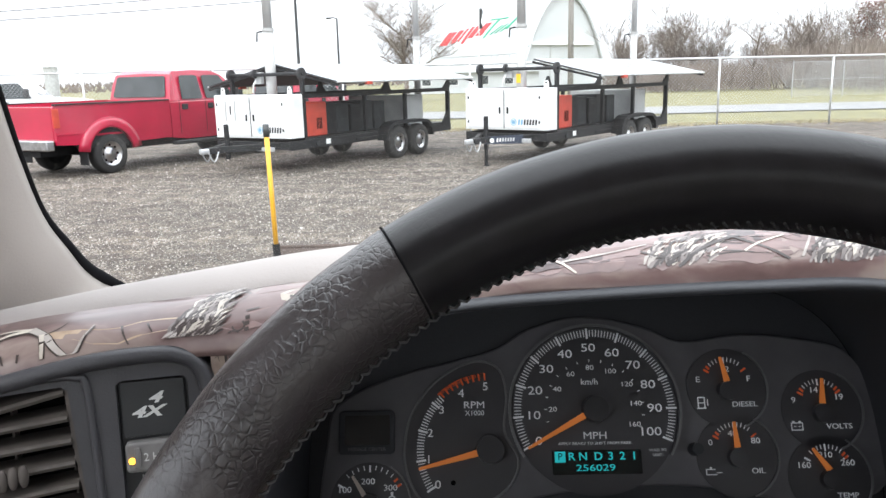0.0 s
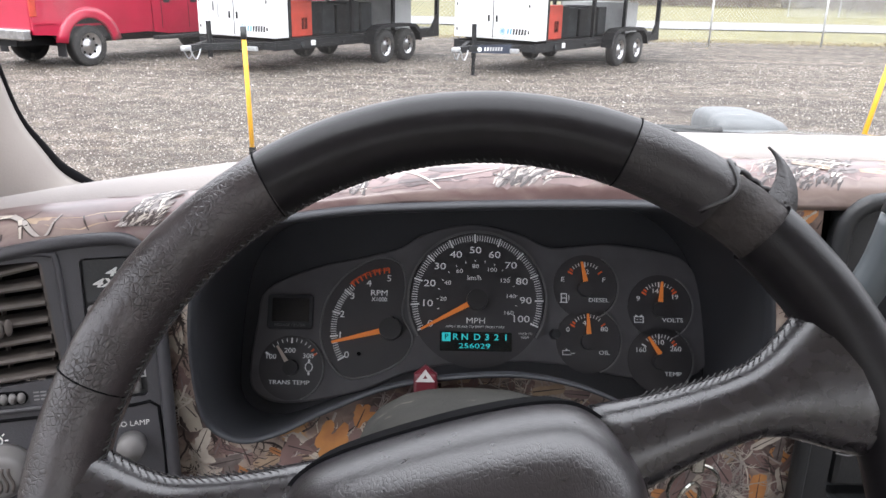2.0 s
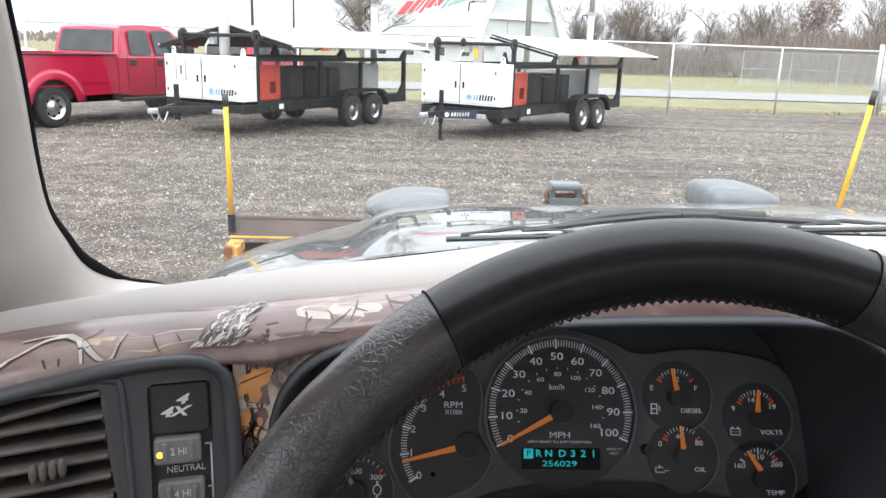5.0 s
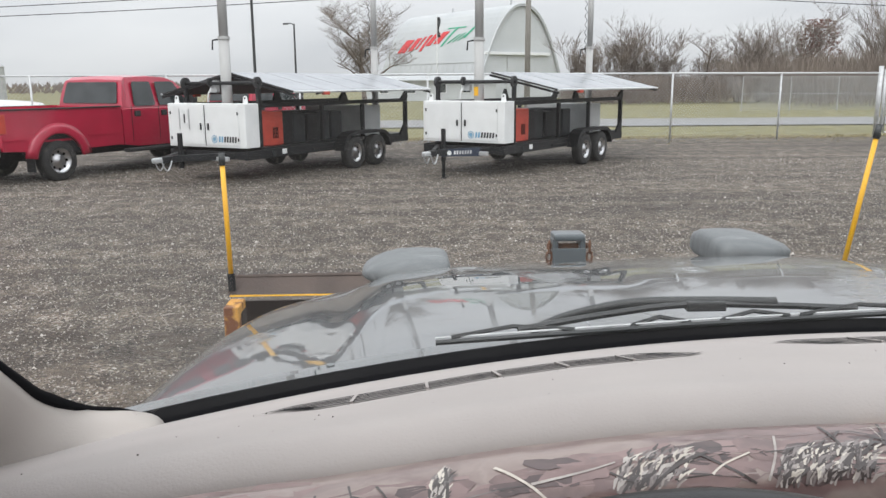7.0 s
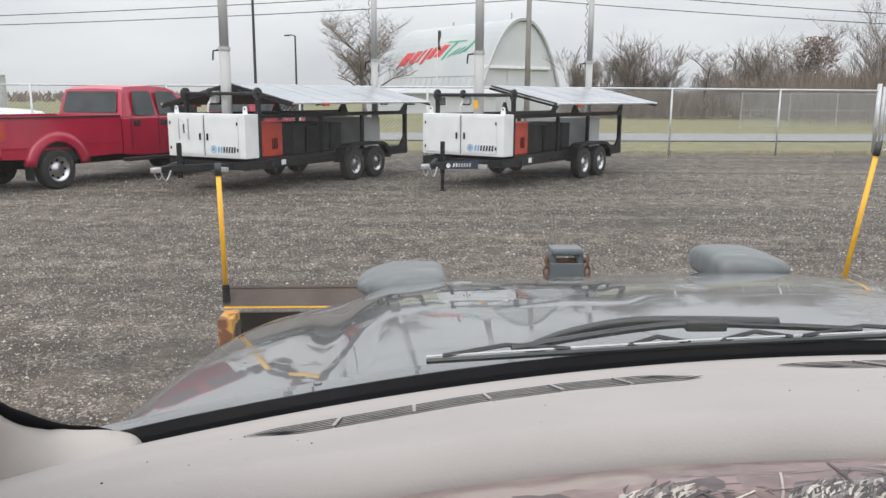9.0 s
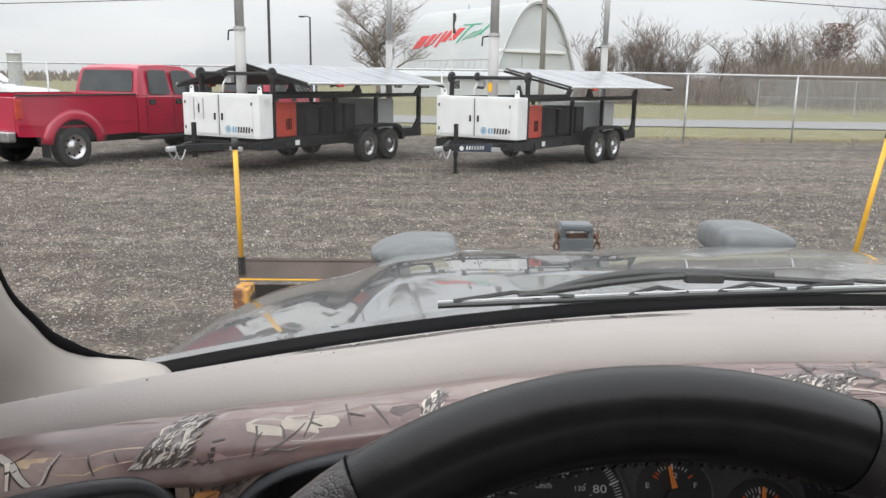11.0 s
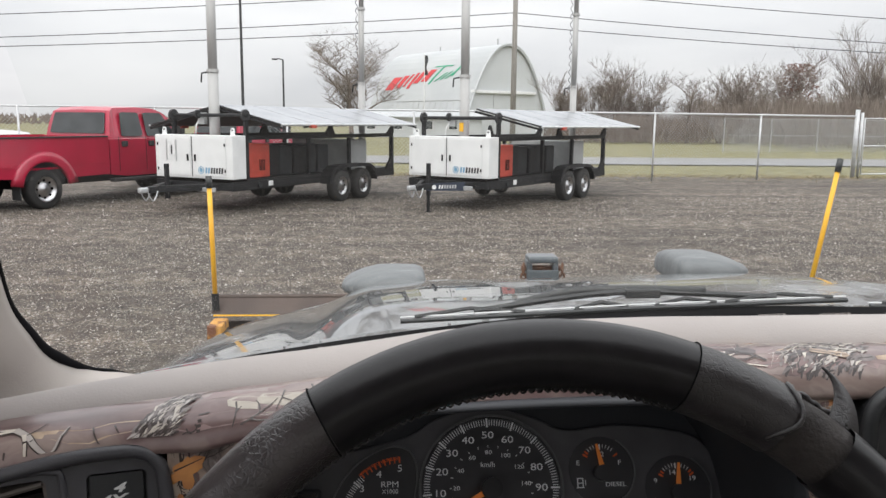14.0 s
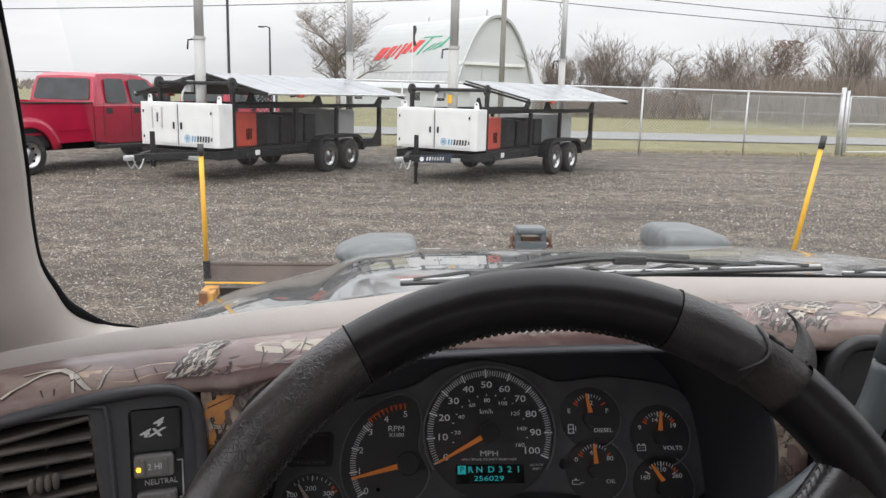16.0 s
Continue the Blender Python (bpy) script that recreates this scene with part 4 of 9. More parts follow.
    part("winch_cable", tube([(0.7, 0.52, 1.80), (0.64, 0.48, 1.68), (0.60, 0.5, 1.52)], 0.02, 6), M["trim_white"], root)
    if not with_number:
        part("warning_label", box((W / 2 - 0.05, 0.50, 1.60), (W / 2 + 0.05, 0.512, 1.78)), M["yellow_rod"], root)
    tagged(root, label, "trailer", "solar trailers in the yard")
    return root


solar_trailer("solar_trailer", (-4.881, 15.53), 0.528, "white and black solar generator trailer with number sheet and masts", True, (0.68, 6.0))
solar_trailer("solar_trailer", (0.162, 16.37), 0.649, "white and black solar generator trailer with jack on gravel", False, (1.05, 6.65))
# ---- the cab: dashboard ----
def base_y(x):
    """Front edge of the dash top under the glass."""
    return 0.3270 - 0.126 * (x - 0.40) ** 2


def base_z(x):
    return 1.5885 - 0.106 * (x - 0.40) ** 2


def rear_z(x):
    """Height of the dash pad's rear edge."""
    return float(np.interp(x, (-0.46, -0.40, -0.355, -0.29, -0.23, -0.18, -0.136, -0.10, -0.04, 0.04, 0.12, 0.30), (1.588, 1.602, 1.6125, 1.625, 1.635, 1.643, 1.6480, 1.653, 1.662, 1.669, 1.671, 1.671)))


XR = [-0.46 + 0.0125 * i for i in range(139)]
def dash_top_z(x, y):
    zr, yb, zb = rear_z(x), base_y(x), base_z(x)
    t = max(0.0, min(1.0, (yb - y) / (yb + 0.03)))
    return zb + (zr + 0.0075 - zb) * (1 - (1 - t) ** 1.05)


dash_rings = []
for x in XR:
    zr, yb = rear_z(x), base_y(x)
    row = [(x, yb - 0.002, base_z(x) - 0.012), (x, yb + 0.001, base_z(x) - 0.005)]
    for k in range(25):
        y = yb + (-0.030 - yb) * k / 24
        row.append((x, y, dash_top_z(x, y)))
    row += [(x, -0.037, zr + 0.0072), (x, -0.044, zr + 0.0060), (x, -0.0505, zr + 0.0036), (x, -0.0565, zr - 0.0002), (x, -0.0610, zr - 0.0050), (x, -0.0632, zr - 0.0110), (x, -0.0610, zr - 0.016), (x, 0.5 * yb, 0.5 * (zr + base_z(x)) - 0.012)]
    dash_rings.append(row)
dashboard = empty("dashboard", Matrix.Identity(4))
tagged(dashboard, "beige-grey dashboard wrapped in woodland camouflage film", "dashboard")
part("dash_pad", loft(dash_rings), M["dash_top"], dashboard, "beige-grey padded vinyl top", True)

# camouflage-wrapped upper dash roll
def roll_profile(x):
    """Section of the roll at x, from the seam with the pad over the crest and down to the lower lip."""
    zr = rear_z(x)
    lo = float(np.interp(x, (-0.46, -0.36, -0.30, -0.25, -0.215, -0.185, -0.150, -0.100, -0.050, 1.3), (1.584, 1.600, 1.6125, 1.6180, 1.6200, 1.6205, 1.6305, 1.6415, 1.6480, 1.6495)))
    b = float(np.interp(x, (-0.40, -0.30, -0.19, -0.05), (0.013, 0.010, 0.0025, 0.0008)))
    yf = float(np.interp(x, (-0.46, -0.36, -0.30, -0.22, -0.19, -0.05), (-0.172, -0.149, -0.136, -0.1195, -0.1185, -0.1172)))
    top, d = zr + b, yf + 0.060
    h = top - lo
    return [(-0.0650, zr - 0.0140), (-0.0662, zr - 0.0050), (-0.0700, zr + 0.15 * b - 0.001), (-0.060 + 0.42 * d, top), (-0.060 + 0.68 * d, top - 0.05 * h), (-0.060 + 0.88 * d, top - 0.26 * h), (-0.060 + 0.975 * d, top - 0.55 * h), (yf + 0.0003, top - 0.86 * h), (yf, lo), (yf + 0.010, lo), (-0.085, lo - 0.004)]

part("dash_roll", loft([[(x, y, z) for y, z in roll_profile(x)] for x in XR]), M["camo"], dashboard, "glossy camouflage film round the dash edge", True)

# cluster surround with its opening
BEZ = [(-0.149, 1.629), (-0.095, 1.641), (-0.033, 1.646), (0.05, 1.649), (0.115, 1.648), (0.152, 1.632), (0.174, 1.603), (0.182, 1.565), (0.180, 1.525), (0.165, 1.497), (0.140, 1.490), (0.105, 1.510), (0.062, 1.529), (0.013, 1.536), (-0.055, 1.527), (-0.10, 1.508), (-0.135, 1.489), (-0.160, 1.483), (-0.179, 1.494), (-0.186, 1.520), (-0.186, 1.568), (-0.176, 1.606)]
bez = smooth_loop([(x, z, 0) for x, z in BEZ], 5)


def ring_plate(outer, inner, y0, thick):
    """Plate in the x-z plane between an outer and an inner loop."""
    bm = bmesh.new()
    eo, ei = [], []
    vo = [bm.verts.new((x, y0, z)) for x, z in outer]
    vi = [bm.verts.new((x, y0, z)) for x, z in inner]
    for vs in (vo, vi):
        for i in range(len(vs)):
            eo.append(bm.edges.new((vs[i], vs[(i + 1) % len(vs)])))
    bmesh.ops.triangle_fill(bm, use_beauty=True, use_dissolve=False, edges=eo)
    r = bmesh.ops.extrude_face_region(bm, geom=list(bm.faces))
    bmesh.ops.translate(bm, vec=(0, thick, 0), verts=[g for g in r["geom"] if isinstance(g, bmesh.types.BMVert)])
    bmesh.ops.recalc_face_normals(bm, faces=bm.faces)
    return bm


outer = [(-0.206, 1.405), (0.222, 1.405), (0.222, 1.45), (0.210, 1.54), (0.203, 1.652), (0.0, 1.651), (-0.05, 1.6495), (-0.10, 1.6445), (-0.15, 1.6375), (-0.185, 1.6330), (-0.206, 1.6300)]
turn = sum(bez[k - 1].x * bez[k].y - bez[k].x * bez[k - 1].y for k in range(len(bez)))
hole_line = [(q.x + (1 if turn > 0 else -1) * n_.x * 0.0035, min(q.y + (1 if turn > 0 else -1) * n_.y * 0.0035, float(np.interp(q.x, (-0.19, -0.15, -0.10, -0.05, 0.0, 0.2), (1.6195, 1.6310, 1.6425, 1.6488, 1.6503, 1.6512))))) for q, n_ in ((bez[k], Vector(((bez[(k + 1) % len(bez)] - bez[k - 1]).y, -(bez[(k + 1) % len(bez)] - bez[k - 1]).x, 0)).normalized()) for k in range(len(bez)))]
part("camo_front_panel", ring_plate(outer, hole_line, -0.116, 0.003), M["camo_litter"], dashboard, "leaf-litter camouflage film round the cluster")

# instrument cluster
TH = radians(28)
UPC = Vector((0, math.sin(TH), math.cos(TH)))
CL = frame_of((0, 0.004, 1.536), (1, 0, 0), UPC)
cluster = empty("instrument_cluster", CL)
inv = CL.inverted()


def mm(u, v, h=0.0, rot=0.0):
    """Place on the cluster face from millimetres."""
    return Matrix.Translation((u / 1000, v / 1000, h / 1000)) @ Matrix.Rotation(radians(rot), 4, "Z")


hood_rings = []
lip = [Vector((v.x, -0.124, v.y)) for v in bez]
face_pts = []
for p in lip:
    q = inv @ Vector((p.x, -0.12, p.z))
    # run the wall straight back to the face plane, pulled in a little
    t = (p.z - 1.483) / 0.166
    z_end = 1.455 + 0.150 * t - 0.020 * math.exp(-((t - 0.33) / 0.22) ** 2)
    y_end = 0.004 + (z_end - 1.536) * math.tan(TH)
    face_pts.append(Vector((p.x * 0.985, y_end + 0.002, z_end)))
def shift(d):
    """The lip moved outward by d, square to its own line."""
    out = []
    for k, q in enumerate(lip):
        e = lip[(k + 1) % len(lip)] - lip[k - 1]
        nn = Vector((e.z, 0, -e.x)).normalized()
        out.append(q + nn * (d if LIP_CW else -d))
    return out


area2 = sum(lip[k - 1].x * lip[k].z - lip[k].x * lip[k - 1].z for k in range(len(lip)))
LIP_CW = area2 > 0
for ring in ([Vector((p.x, -0.112, p.z)) for p in shift(0.0030)], [Vector((p.x, -0.120, p.z)) for p in shift(0.0028)], [Vector((p.x, -0.1250, p.z)) for p in shift(0.0010)], [Vector((p.x, -0.1235, p.z)) for p in shift(-0.0012)], [a + (b - a) * 0.1 for a, b in zip(shift(-0.0022), face_pts)], [a + (b - a) * 0.5 for a, b in zip(shift(-0.0022), face_pts)], face_pts):
    hood_rings.append([inv @ Vector(p) for p in ring])
hb = bmesh.new()
add_loft(hb, hood_rings, caps=False)
bmesh.ops.recalc_face_normals(hb, faces=hb.faces)
part("bezel", hb, M["bezel"], cluster, "matt black cluster hood", True)
fb = bmesh.new()
fb.faces.new([fb.verts.new(inv @ p + Vector((0, 0, -0.001))) for p in face_pts])
part("back_plate", fb, M["bezel"], cluster)
# raised face panel with the gauges
FACE = [(-176, -64), (-172, -20), (-166, 4), (-130, 22), (-84, 33), (-60, 40), (-40, 52), (-4, 60), (36, 52), (60, 42), (100, 46), (140, 42), (166, 34), (180, 10), (184, -20), (180, -50), (150, -62), (110, -58), (62, -50), (0, -50), (-50, -58), (-90, -74), (-140, -84), (-166, -80)]
fo = [(p.x / 1000, p.y / 1000) for p in smooth_loop([(a, b, 0) for a, b in FACE], 4)]
part("face_panel", prism(fo, 0.003, Matrix.Translation((0, 0, -0.0005)), 0.0015), M["face"], cluster)


def disc(r, h, seg=48, r2=None):
    bm = bmesh.new()
    bmesh.ops.create_cone(bm, cap_ends=True, segments=seg, radius1=r, radius2=r if r2 is None else r2, depth=h, matrix=Matrix.Translation((0, 0, h / 2)))
    return bm


def arc_ring(r, w, h, a0, a1, seg=60):
    bm = bmesh.new()
    rows = []
    for i in range(seg + 1):
        a = radians(a0 + (a1 - a0) * i / seg)
        c, s = math.cos(a), math.sin(a)
        rows.append([(c * (r - w / 2), s * (r - w / 2), 0), (c * (r - w / 2), s * (r - w / 2), h), (c * (r + w / 2), s * (r + w / 2), h), (c * (r + w / 2), s * (r + w / 2), 0)])
    add_loft(bm, rows)
    bmesh.ops.recalc_face_normals(bm, faces=bm.faces)
    return bm


def ticks(angles, r0, r1, w, h=0.0003):
    bm = bmesh.new()
    for a in angles:
        a = radians(a)
        d, s = Vector((math.cos(a), math.sin(a), 0)), Vector((-math.sin(a), math.cos(a), 0))
        v = [bm.verts.new(d * r0 - s * w / 2 + Vector((0, 0, h))), bm.verts.new(d * r1 - s * w / 2 + Vector((0, 0, h))), bm.verts.new(d * r1 + s * w / 2 + Vector((0, 0, h))), bm.verts.new(d * r0 + s * w / 2 + Vector((0, 0, h)))]
        bm.faces.new(v)
    return bm


def needle(angle, length, w0, w1, r0, material, parent, h):
    a = radians(angle)
    bm = prism([(r0, -w0 / 2), (length, -w1 / 2), (length, w1 / 2), (r0, w0 / 2)], 0.0012)
    return part("needle", bm, material, parent, m=Matrix.Translation((0, 0, h)) @ Matrix.Rotation(a, 4, "Z"))


# speedometer
spd = part("speedometer", disc(0.0535, 0.0008), M["dial"], cluster, "black round speedometer dial", m=mm(0.6, -1.2, 2.6))
part("ring", arc_ring(0.0547, 0.0016, 0.0035, -32, 212), M["dial_ring"], spd, smooth=False)
def spd_angle(v):
    return 208 - 231 * v / 100
part("tick_scale", ticks([spd_angle(v) for v in range(0, 101) if v % 10], 0.0472, 0.0517, 0.00055, 0.0010), M["mark"], spd)
part("major_ticks", ticks([spd_angle(v) for v in range(0, 101, 10)], 0.0458, 0.0527, 0.0013, 0.0011), M["mark"], spd)
for v in range(0, 101, 10):
    a = radians(spd_angle(v))
    r = 0.0415 if not v else 0.0397 if v < 60 else 0.0375 if v == 100 else 0.0386
    lettering("figure", str(v), 0.0075, M["mark"], spd, Matrix.Translation((r * math.cos(a), r * math.sin(a), 0.0009)), stretch=1.32)
for v in range(20, 161, 20):
    a = radians(spd_angle(v * 0.6214))
    lettering("figure", str(v), 0.0044, M["mark"], spd, Matrix.Translation((0.0268 * math.cos(a), 0.0268 * math.sin(a), 0.0009)), stretch=1.25)
part("kmh_ticks", ticks([spd_angle(v * 0.6214) for v in range(10, 161, 10)], 0.0305, 0.0322, 0.0005, 0.0010), M["mark"], spd)
lettering("caption", "km/h", 0.0056, M["mark"], spd, mm(-2.3, 17.5, 0.9))
lettering("caption", "MPH", 0.0062, M["mark"], spd, mm(-0.8, -16.6, 0.9), stretch=1.25)
lettering("caption", "APPLY BRAKE TO SHIFT FROM PARK", 0.0025, M["mark"], spd, mm(-1.1, -21.3, 0.9), stretch=1.15)
needle(208.5, 0.0500, 0.0042, 0.0016, 0.006, M["orange"], spd, 0.004)
part("hub", disc(0.0086, 0.008, 32, 0.0080), M["hub"], spd, "dark round needle hub")
lcd = part("gear_display", prism(rounded(0.0565, 0.0150, 0.001), 0.0006), M["lcd"], cluster, "dark display window with teal segments", m=mm(0.0, -34.0, 3.2))
part("park_square", prism(rounded(0.0068, 0.0068, 0.0004), 0.0002), M["lcd_on"], lcd, m=mm(-23.2, 3.4, 0.7))
lettering("gear_letter", "P", 0.0062, M["lcd"], lcd, mm(-23.2, 3.4, 1.0))
for g, u in (("R", -16.0), ("N", -8.7), ("D", 1.0), ("3", 8.8), ("2", 16.2), ("1", 23.6)):
    lettering("gear_letter", g, 0.0068, M["lcd_on"], lcd, mm(u, 3.4, 0.8), stretch=1.1, bold=0.00008)
lettering("odometer", "256029", 0.0056, M["lcd_on"], lcd, mm(-1.0, -3.6, 0.8), stretch=1.50)
lettering("caption", "HOLD TO", 0.0024, M["mark"], cluster, mm(39, -27.2, 3.2))
lettering("caption", "RESET-", 0.0024, M["mark"], cluster, mm(39, -30.2, 3.2))

# tachometer
tach_out = smooth_loop([(p[0] + 67.2, p[1] + 25.3, 0) for p in [(-73, 31), (-60, 25), (-56, 8), (-58, -14), (-50, -30), (-52, -42), (-62, -53), (-82, -62), (-100, -64), (-112, -55), (-120, -40), (-122, -24), (-118, -4), (-106, 14), (-90, 26)]], 5)
tach = part("tachometer", prism([(p.x / 1000, p.y / 1000) for p in tach_out], 0.0006), M["dial"], cluster, "black rounded tachometer dial", m=mm(-67.2, -25.3, 2.6))
part("ring", tube([(p.x / 1000, p.y / 1000, 0.001) for p in tach_out], 0.0008, 6, True), M["dial_ring"], tach)
def tach_angle(v):
    return 212 - 119 * v / 5
part("tick_scale", ticks([tach_angle(v / 10) for v in range(0, 34) if v % 10], 0.0425, 0.0470, 0.0006, 0.0008), M["mark"], tach)
part("major_ticks", ticks([tach_angle(v) for v in (0, 1, 2, 3)], 0.0415, 0.0478, 0.0013, 0.0009), M["mark"], tach)
part("red_band", arc_ring(0.0475, 0.0026, 0.0006, tach_angle(5), tach_angle(3.3), 24), M["redline"], tach)
part("red_ticks", ticks([tach_angle(v / 10) for v in range(34, 51, 2)], 0.0440, 0.0485, 0.0010, 0.0009), M["redline"], tach)
for v in range(6):
    a = radians(tach_angle(v))
    lettering("figure", str(v), 0.0072, M["mark"], tach, Matrix.Translation((0.0398 * math.cos(a), 0.0398 * math.sin(a), 0.0008)), stretch=1.15)
lettering("caption", "RPM", 0.0062, M["mark"], tach, mm(-9.7, 28.0, 0.8), stretch=1.2)
lettering("caption", "X1000", 0.0046, M["mark"], tach, mm(-9.5, 22.9, 0.8))
needle(194, 0.0470, 0.0044, 0.0018, 0.006, M["orange"], tach, 0.0035)
part("hub", disc(0.0092, 0.008, 32, 0.0086), M["hub"], tach, "dark round needle hub")
part("reset_pin", disc(0.0016, 0.003, 12), M["slot_black"], tach, m=mm(-24, -20, 0))

# message screen
msg = part("message_screen", prism(rounded(0.036, 0.0275, 0.003), 0.0035, bevel=0.001), M["bezel"], cluster, "small black message screen", m=mm(-146.2, -13.4, 2.0))
part("screen_glass", prism(rounded(0.029, 0.0185, 0.001), 0.0002), M["screen"], msg, m=mm(0.4, 1.4, 3.6))
lettering("caption", "MESSAGE CENTER", 0.0030, M["mark_dim"], msg, mm(0.2, -10.6, 3.7))


def small_gauge(name, u, v, r, labels, caption, cu, needle_at, lo, hi, band, needle_mat, hub, center_v=0.0, cap_mat=None, nl=0.0165, tr=0.0163):
    g = part(name, disc(r, 0.0006), M["dial"], cluster, "small black round gauge", m=mm(u, v, 2.6))
    # grey arc on the right only: the edge highlight modelled as a part
    part("ring", arc_ring(r + 0.0005, 0.0010, 0.0022, -70, 60, 30), M["dial_ring"], g)
    n = 13
    ang = [lo + (hi - lo) * i / (n - 1) for i in range(n)]
    lift = Matrix.Translation((0, center_v / 1000, 0))
    part("tick_scale", ticks(ang[2:-2], tr - 0.0028, tr, 0.0006, 0.0008), M["mark"], g, m=lift)
    part("end_ticks", ticks([ang[0], ang[-1]], tr - 0.0042, tr, 0.0012, 0.0009), M["redline"] if band != "right" else M["mark"], g, m=lift)
    part("mid_tick", ticks([ang[6]], tr - 0.0042, tr, 0.0011, 0.0009), M["mark"], g, m=lift)
    if band in ("both", "left"):
        part("red_ticks", ticks(ang[0:2], tr - 0.0032, tr - 0.0002, 0.0014, 0.0010), M["redline"], g, m=lift)
    if band in ("both", "right"):
        part("red_ticks", ticks(ang[-2:], tr - 0.0032, tr - 0.0002, 0.0014, 0.0010), M["redline"], g, m=lift)
    for text, x, y in labels:
        lettering("figure", text, 0.0052, M["mark"], g, mm(x, y, 0.9), stretch=1.15)
    if caption:
        lettering("caption", caption, 0.0046, cap_mat or M["mark"], g, mm(cu[0], cu[1], 0.9), stretch=1.2)
    needle(needle_at, nl, 0.0038, 0.0016, 0.0005, needle_mat, g, 0.003).matrix_basis = Matrix.Translation((0, center_v / 1000, 0.003)) @ Matrix.Rotation(radians(needle_at), 4, "Z")
    part("hub", disc(0.0062, 0.005, 24, 0.0058), M["hub" if hub else "dial"], g, m=lift @ mm(0, -5.5 if not hub else 0, 0))
    return g


trans = small_gauge("transmission_gauge", -144.0, -57.0, 0.0250, (("100", -16, 8.3), ("200", -1.2, 13.2), ("300", 13, 9.2)), "TRANS TEMP", (-1, -11.5), 123, 150, 30, "right", M["needle_white"], True, 0.0, M["mark"], 0.0200, 0.0232)
fuel = small_gauge("fuel_gauge", 86.5, 11.0, 0.0255, (("E", -18, 5.5), ("F", 14.6, 5.6), ("2", 1.6, 12.0)), "DIESEL", (10.5, -10.6), 101, 148, 34, "left", M["orange"], False, 3.5)
oil = small_gauge("oil_gauge", 88.5, -31.5, 0.0255, (("0", -16, 8.3), ("80", 12.6, 9.0), ("40", -1.5, 13.6)), "OIL", (12.3, -9.4), 92, 150, 34, "left", M["orange"], False, 4.5)
volt = small_gauge("volt_gauge", 145.3, -4.0, 0.0255, (("9", -17, 6.4), ("19", 12, 8.0), ("14", -3.5, 12.6)), "VOLTS", (10, -10.4), 84, 150, 34, "both", M["orange"], False, 3.5)
small_gauge("coolant_gauge", 144.5, -45.5, 0.0255, (("160", -15, 7.5), ("210", -0.8, 13.6), ("260", 12.5, 8.6)), "TEMP", (10, -11), 124, 150, 34, "right", M["orange"], False, 4.0)
for g, icon in ((fuel, "pump"), (volt, "battery"), (oil, "can"), (trans, "gear")):
    bm = bmesh.new()
    if icon == "pump":
        for lo_, hi_ in (((-19.5, -12.5), (-18.8, -5.5)), ((-15.4, -12.5), (-14.7, -5.5)), ((-19.5, -6.2), (-14.7, -5.5)), ((-19.5, -9.6), (-14.7, -9.0)), ((-20, -13), (-14.2, -12.3)), ((-13.4, -11), (-12.8, -7))):
            add_box(bm, (lo_[0] / 1000, lo_[1] / 1000, 0.0007), (hi_[0] / 1000, hi_[1] / 1000, 0.0010))
    elif icon == "battery":
        for lo_, hi_ in (((-20.5, -12.6), (-13, -12)), ((-20.5, -8.2), (-13, -7.6)), ((-20.5, -12.6), (-19.9, -7.6)), ((-13.6, -12.6), (-13, -7.6)), ((-19.5, -7.6), (-18, -6.6)), ((-15.5, -7.6), (-14, -6.6)), ((-18.8, -10.3), (-17.4, -9.9)), ((-16, -10.3), (-14.6, -9.9))):
            add_box(bm, (lo_[0] / 1000, lo_[1] / 1000, 0.0007), (hi_[0] / 1000, hi_[1] / 1000, 0.0010))
    elif icon == "can":
        for lo_, hi_ in (((-20.5, -11.6), (-13.5, -11)), ((-20.5, -8.4), (-14.5, -7.8)), ((-20.5, -11.6), (-19.9, -7.8)), ((-14, -10.4), (-10.5, -9.8)), ((-18, -7.8), (-16.6, -6.6))):
            add_box(bm, (lo_[0] / 1000, lo_[1] / 1000, 0.0007), (hi_[0] / 1000, hi_[1] / 1000, 0.0010))
    else:
        add_tube(bm, [(0.0140 + 0.0028 * math.cos(a * 0.5236), 0.0008 + 0.0034 * math.sin(a * 0.5236), 0.0009) for a in range(12)], 0.0004, 5, True)
        add_box(bm, (0.0132, 0.0045, 0.0007), (0.0148, 0.0068, 0.0010))
        add_box(bm, (0.0132, -0.0055, 0.0007), (0.0148, -0.0032, 0.0010))
    part("icon", bm, M["mark"], g)
part("trip_button", disc(0.0042, 0.010, 16, 0.0036), M["bezel"], cluster, "black trip reset stalk", m=mm(62, -27, 2.0))
tagged(cluster, "dark instrument cluster with orange needles and teal gear display", "instrument cluster")

# ---- steering wheel ----
WT = radians(25.3)
UPW = Vector((0, math.sin(WT), math.cos(WT)))
SW = frame_of((-0.0088, -0.3206, 1.5642), (1, 0, 0), UPW)
ROT = 12.0
wheel_root = empty("steering_wheel", SW)
RM = 0.1700


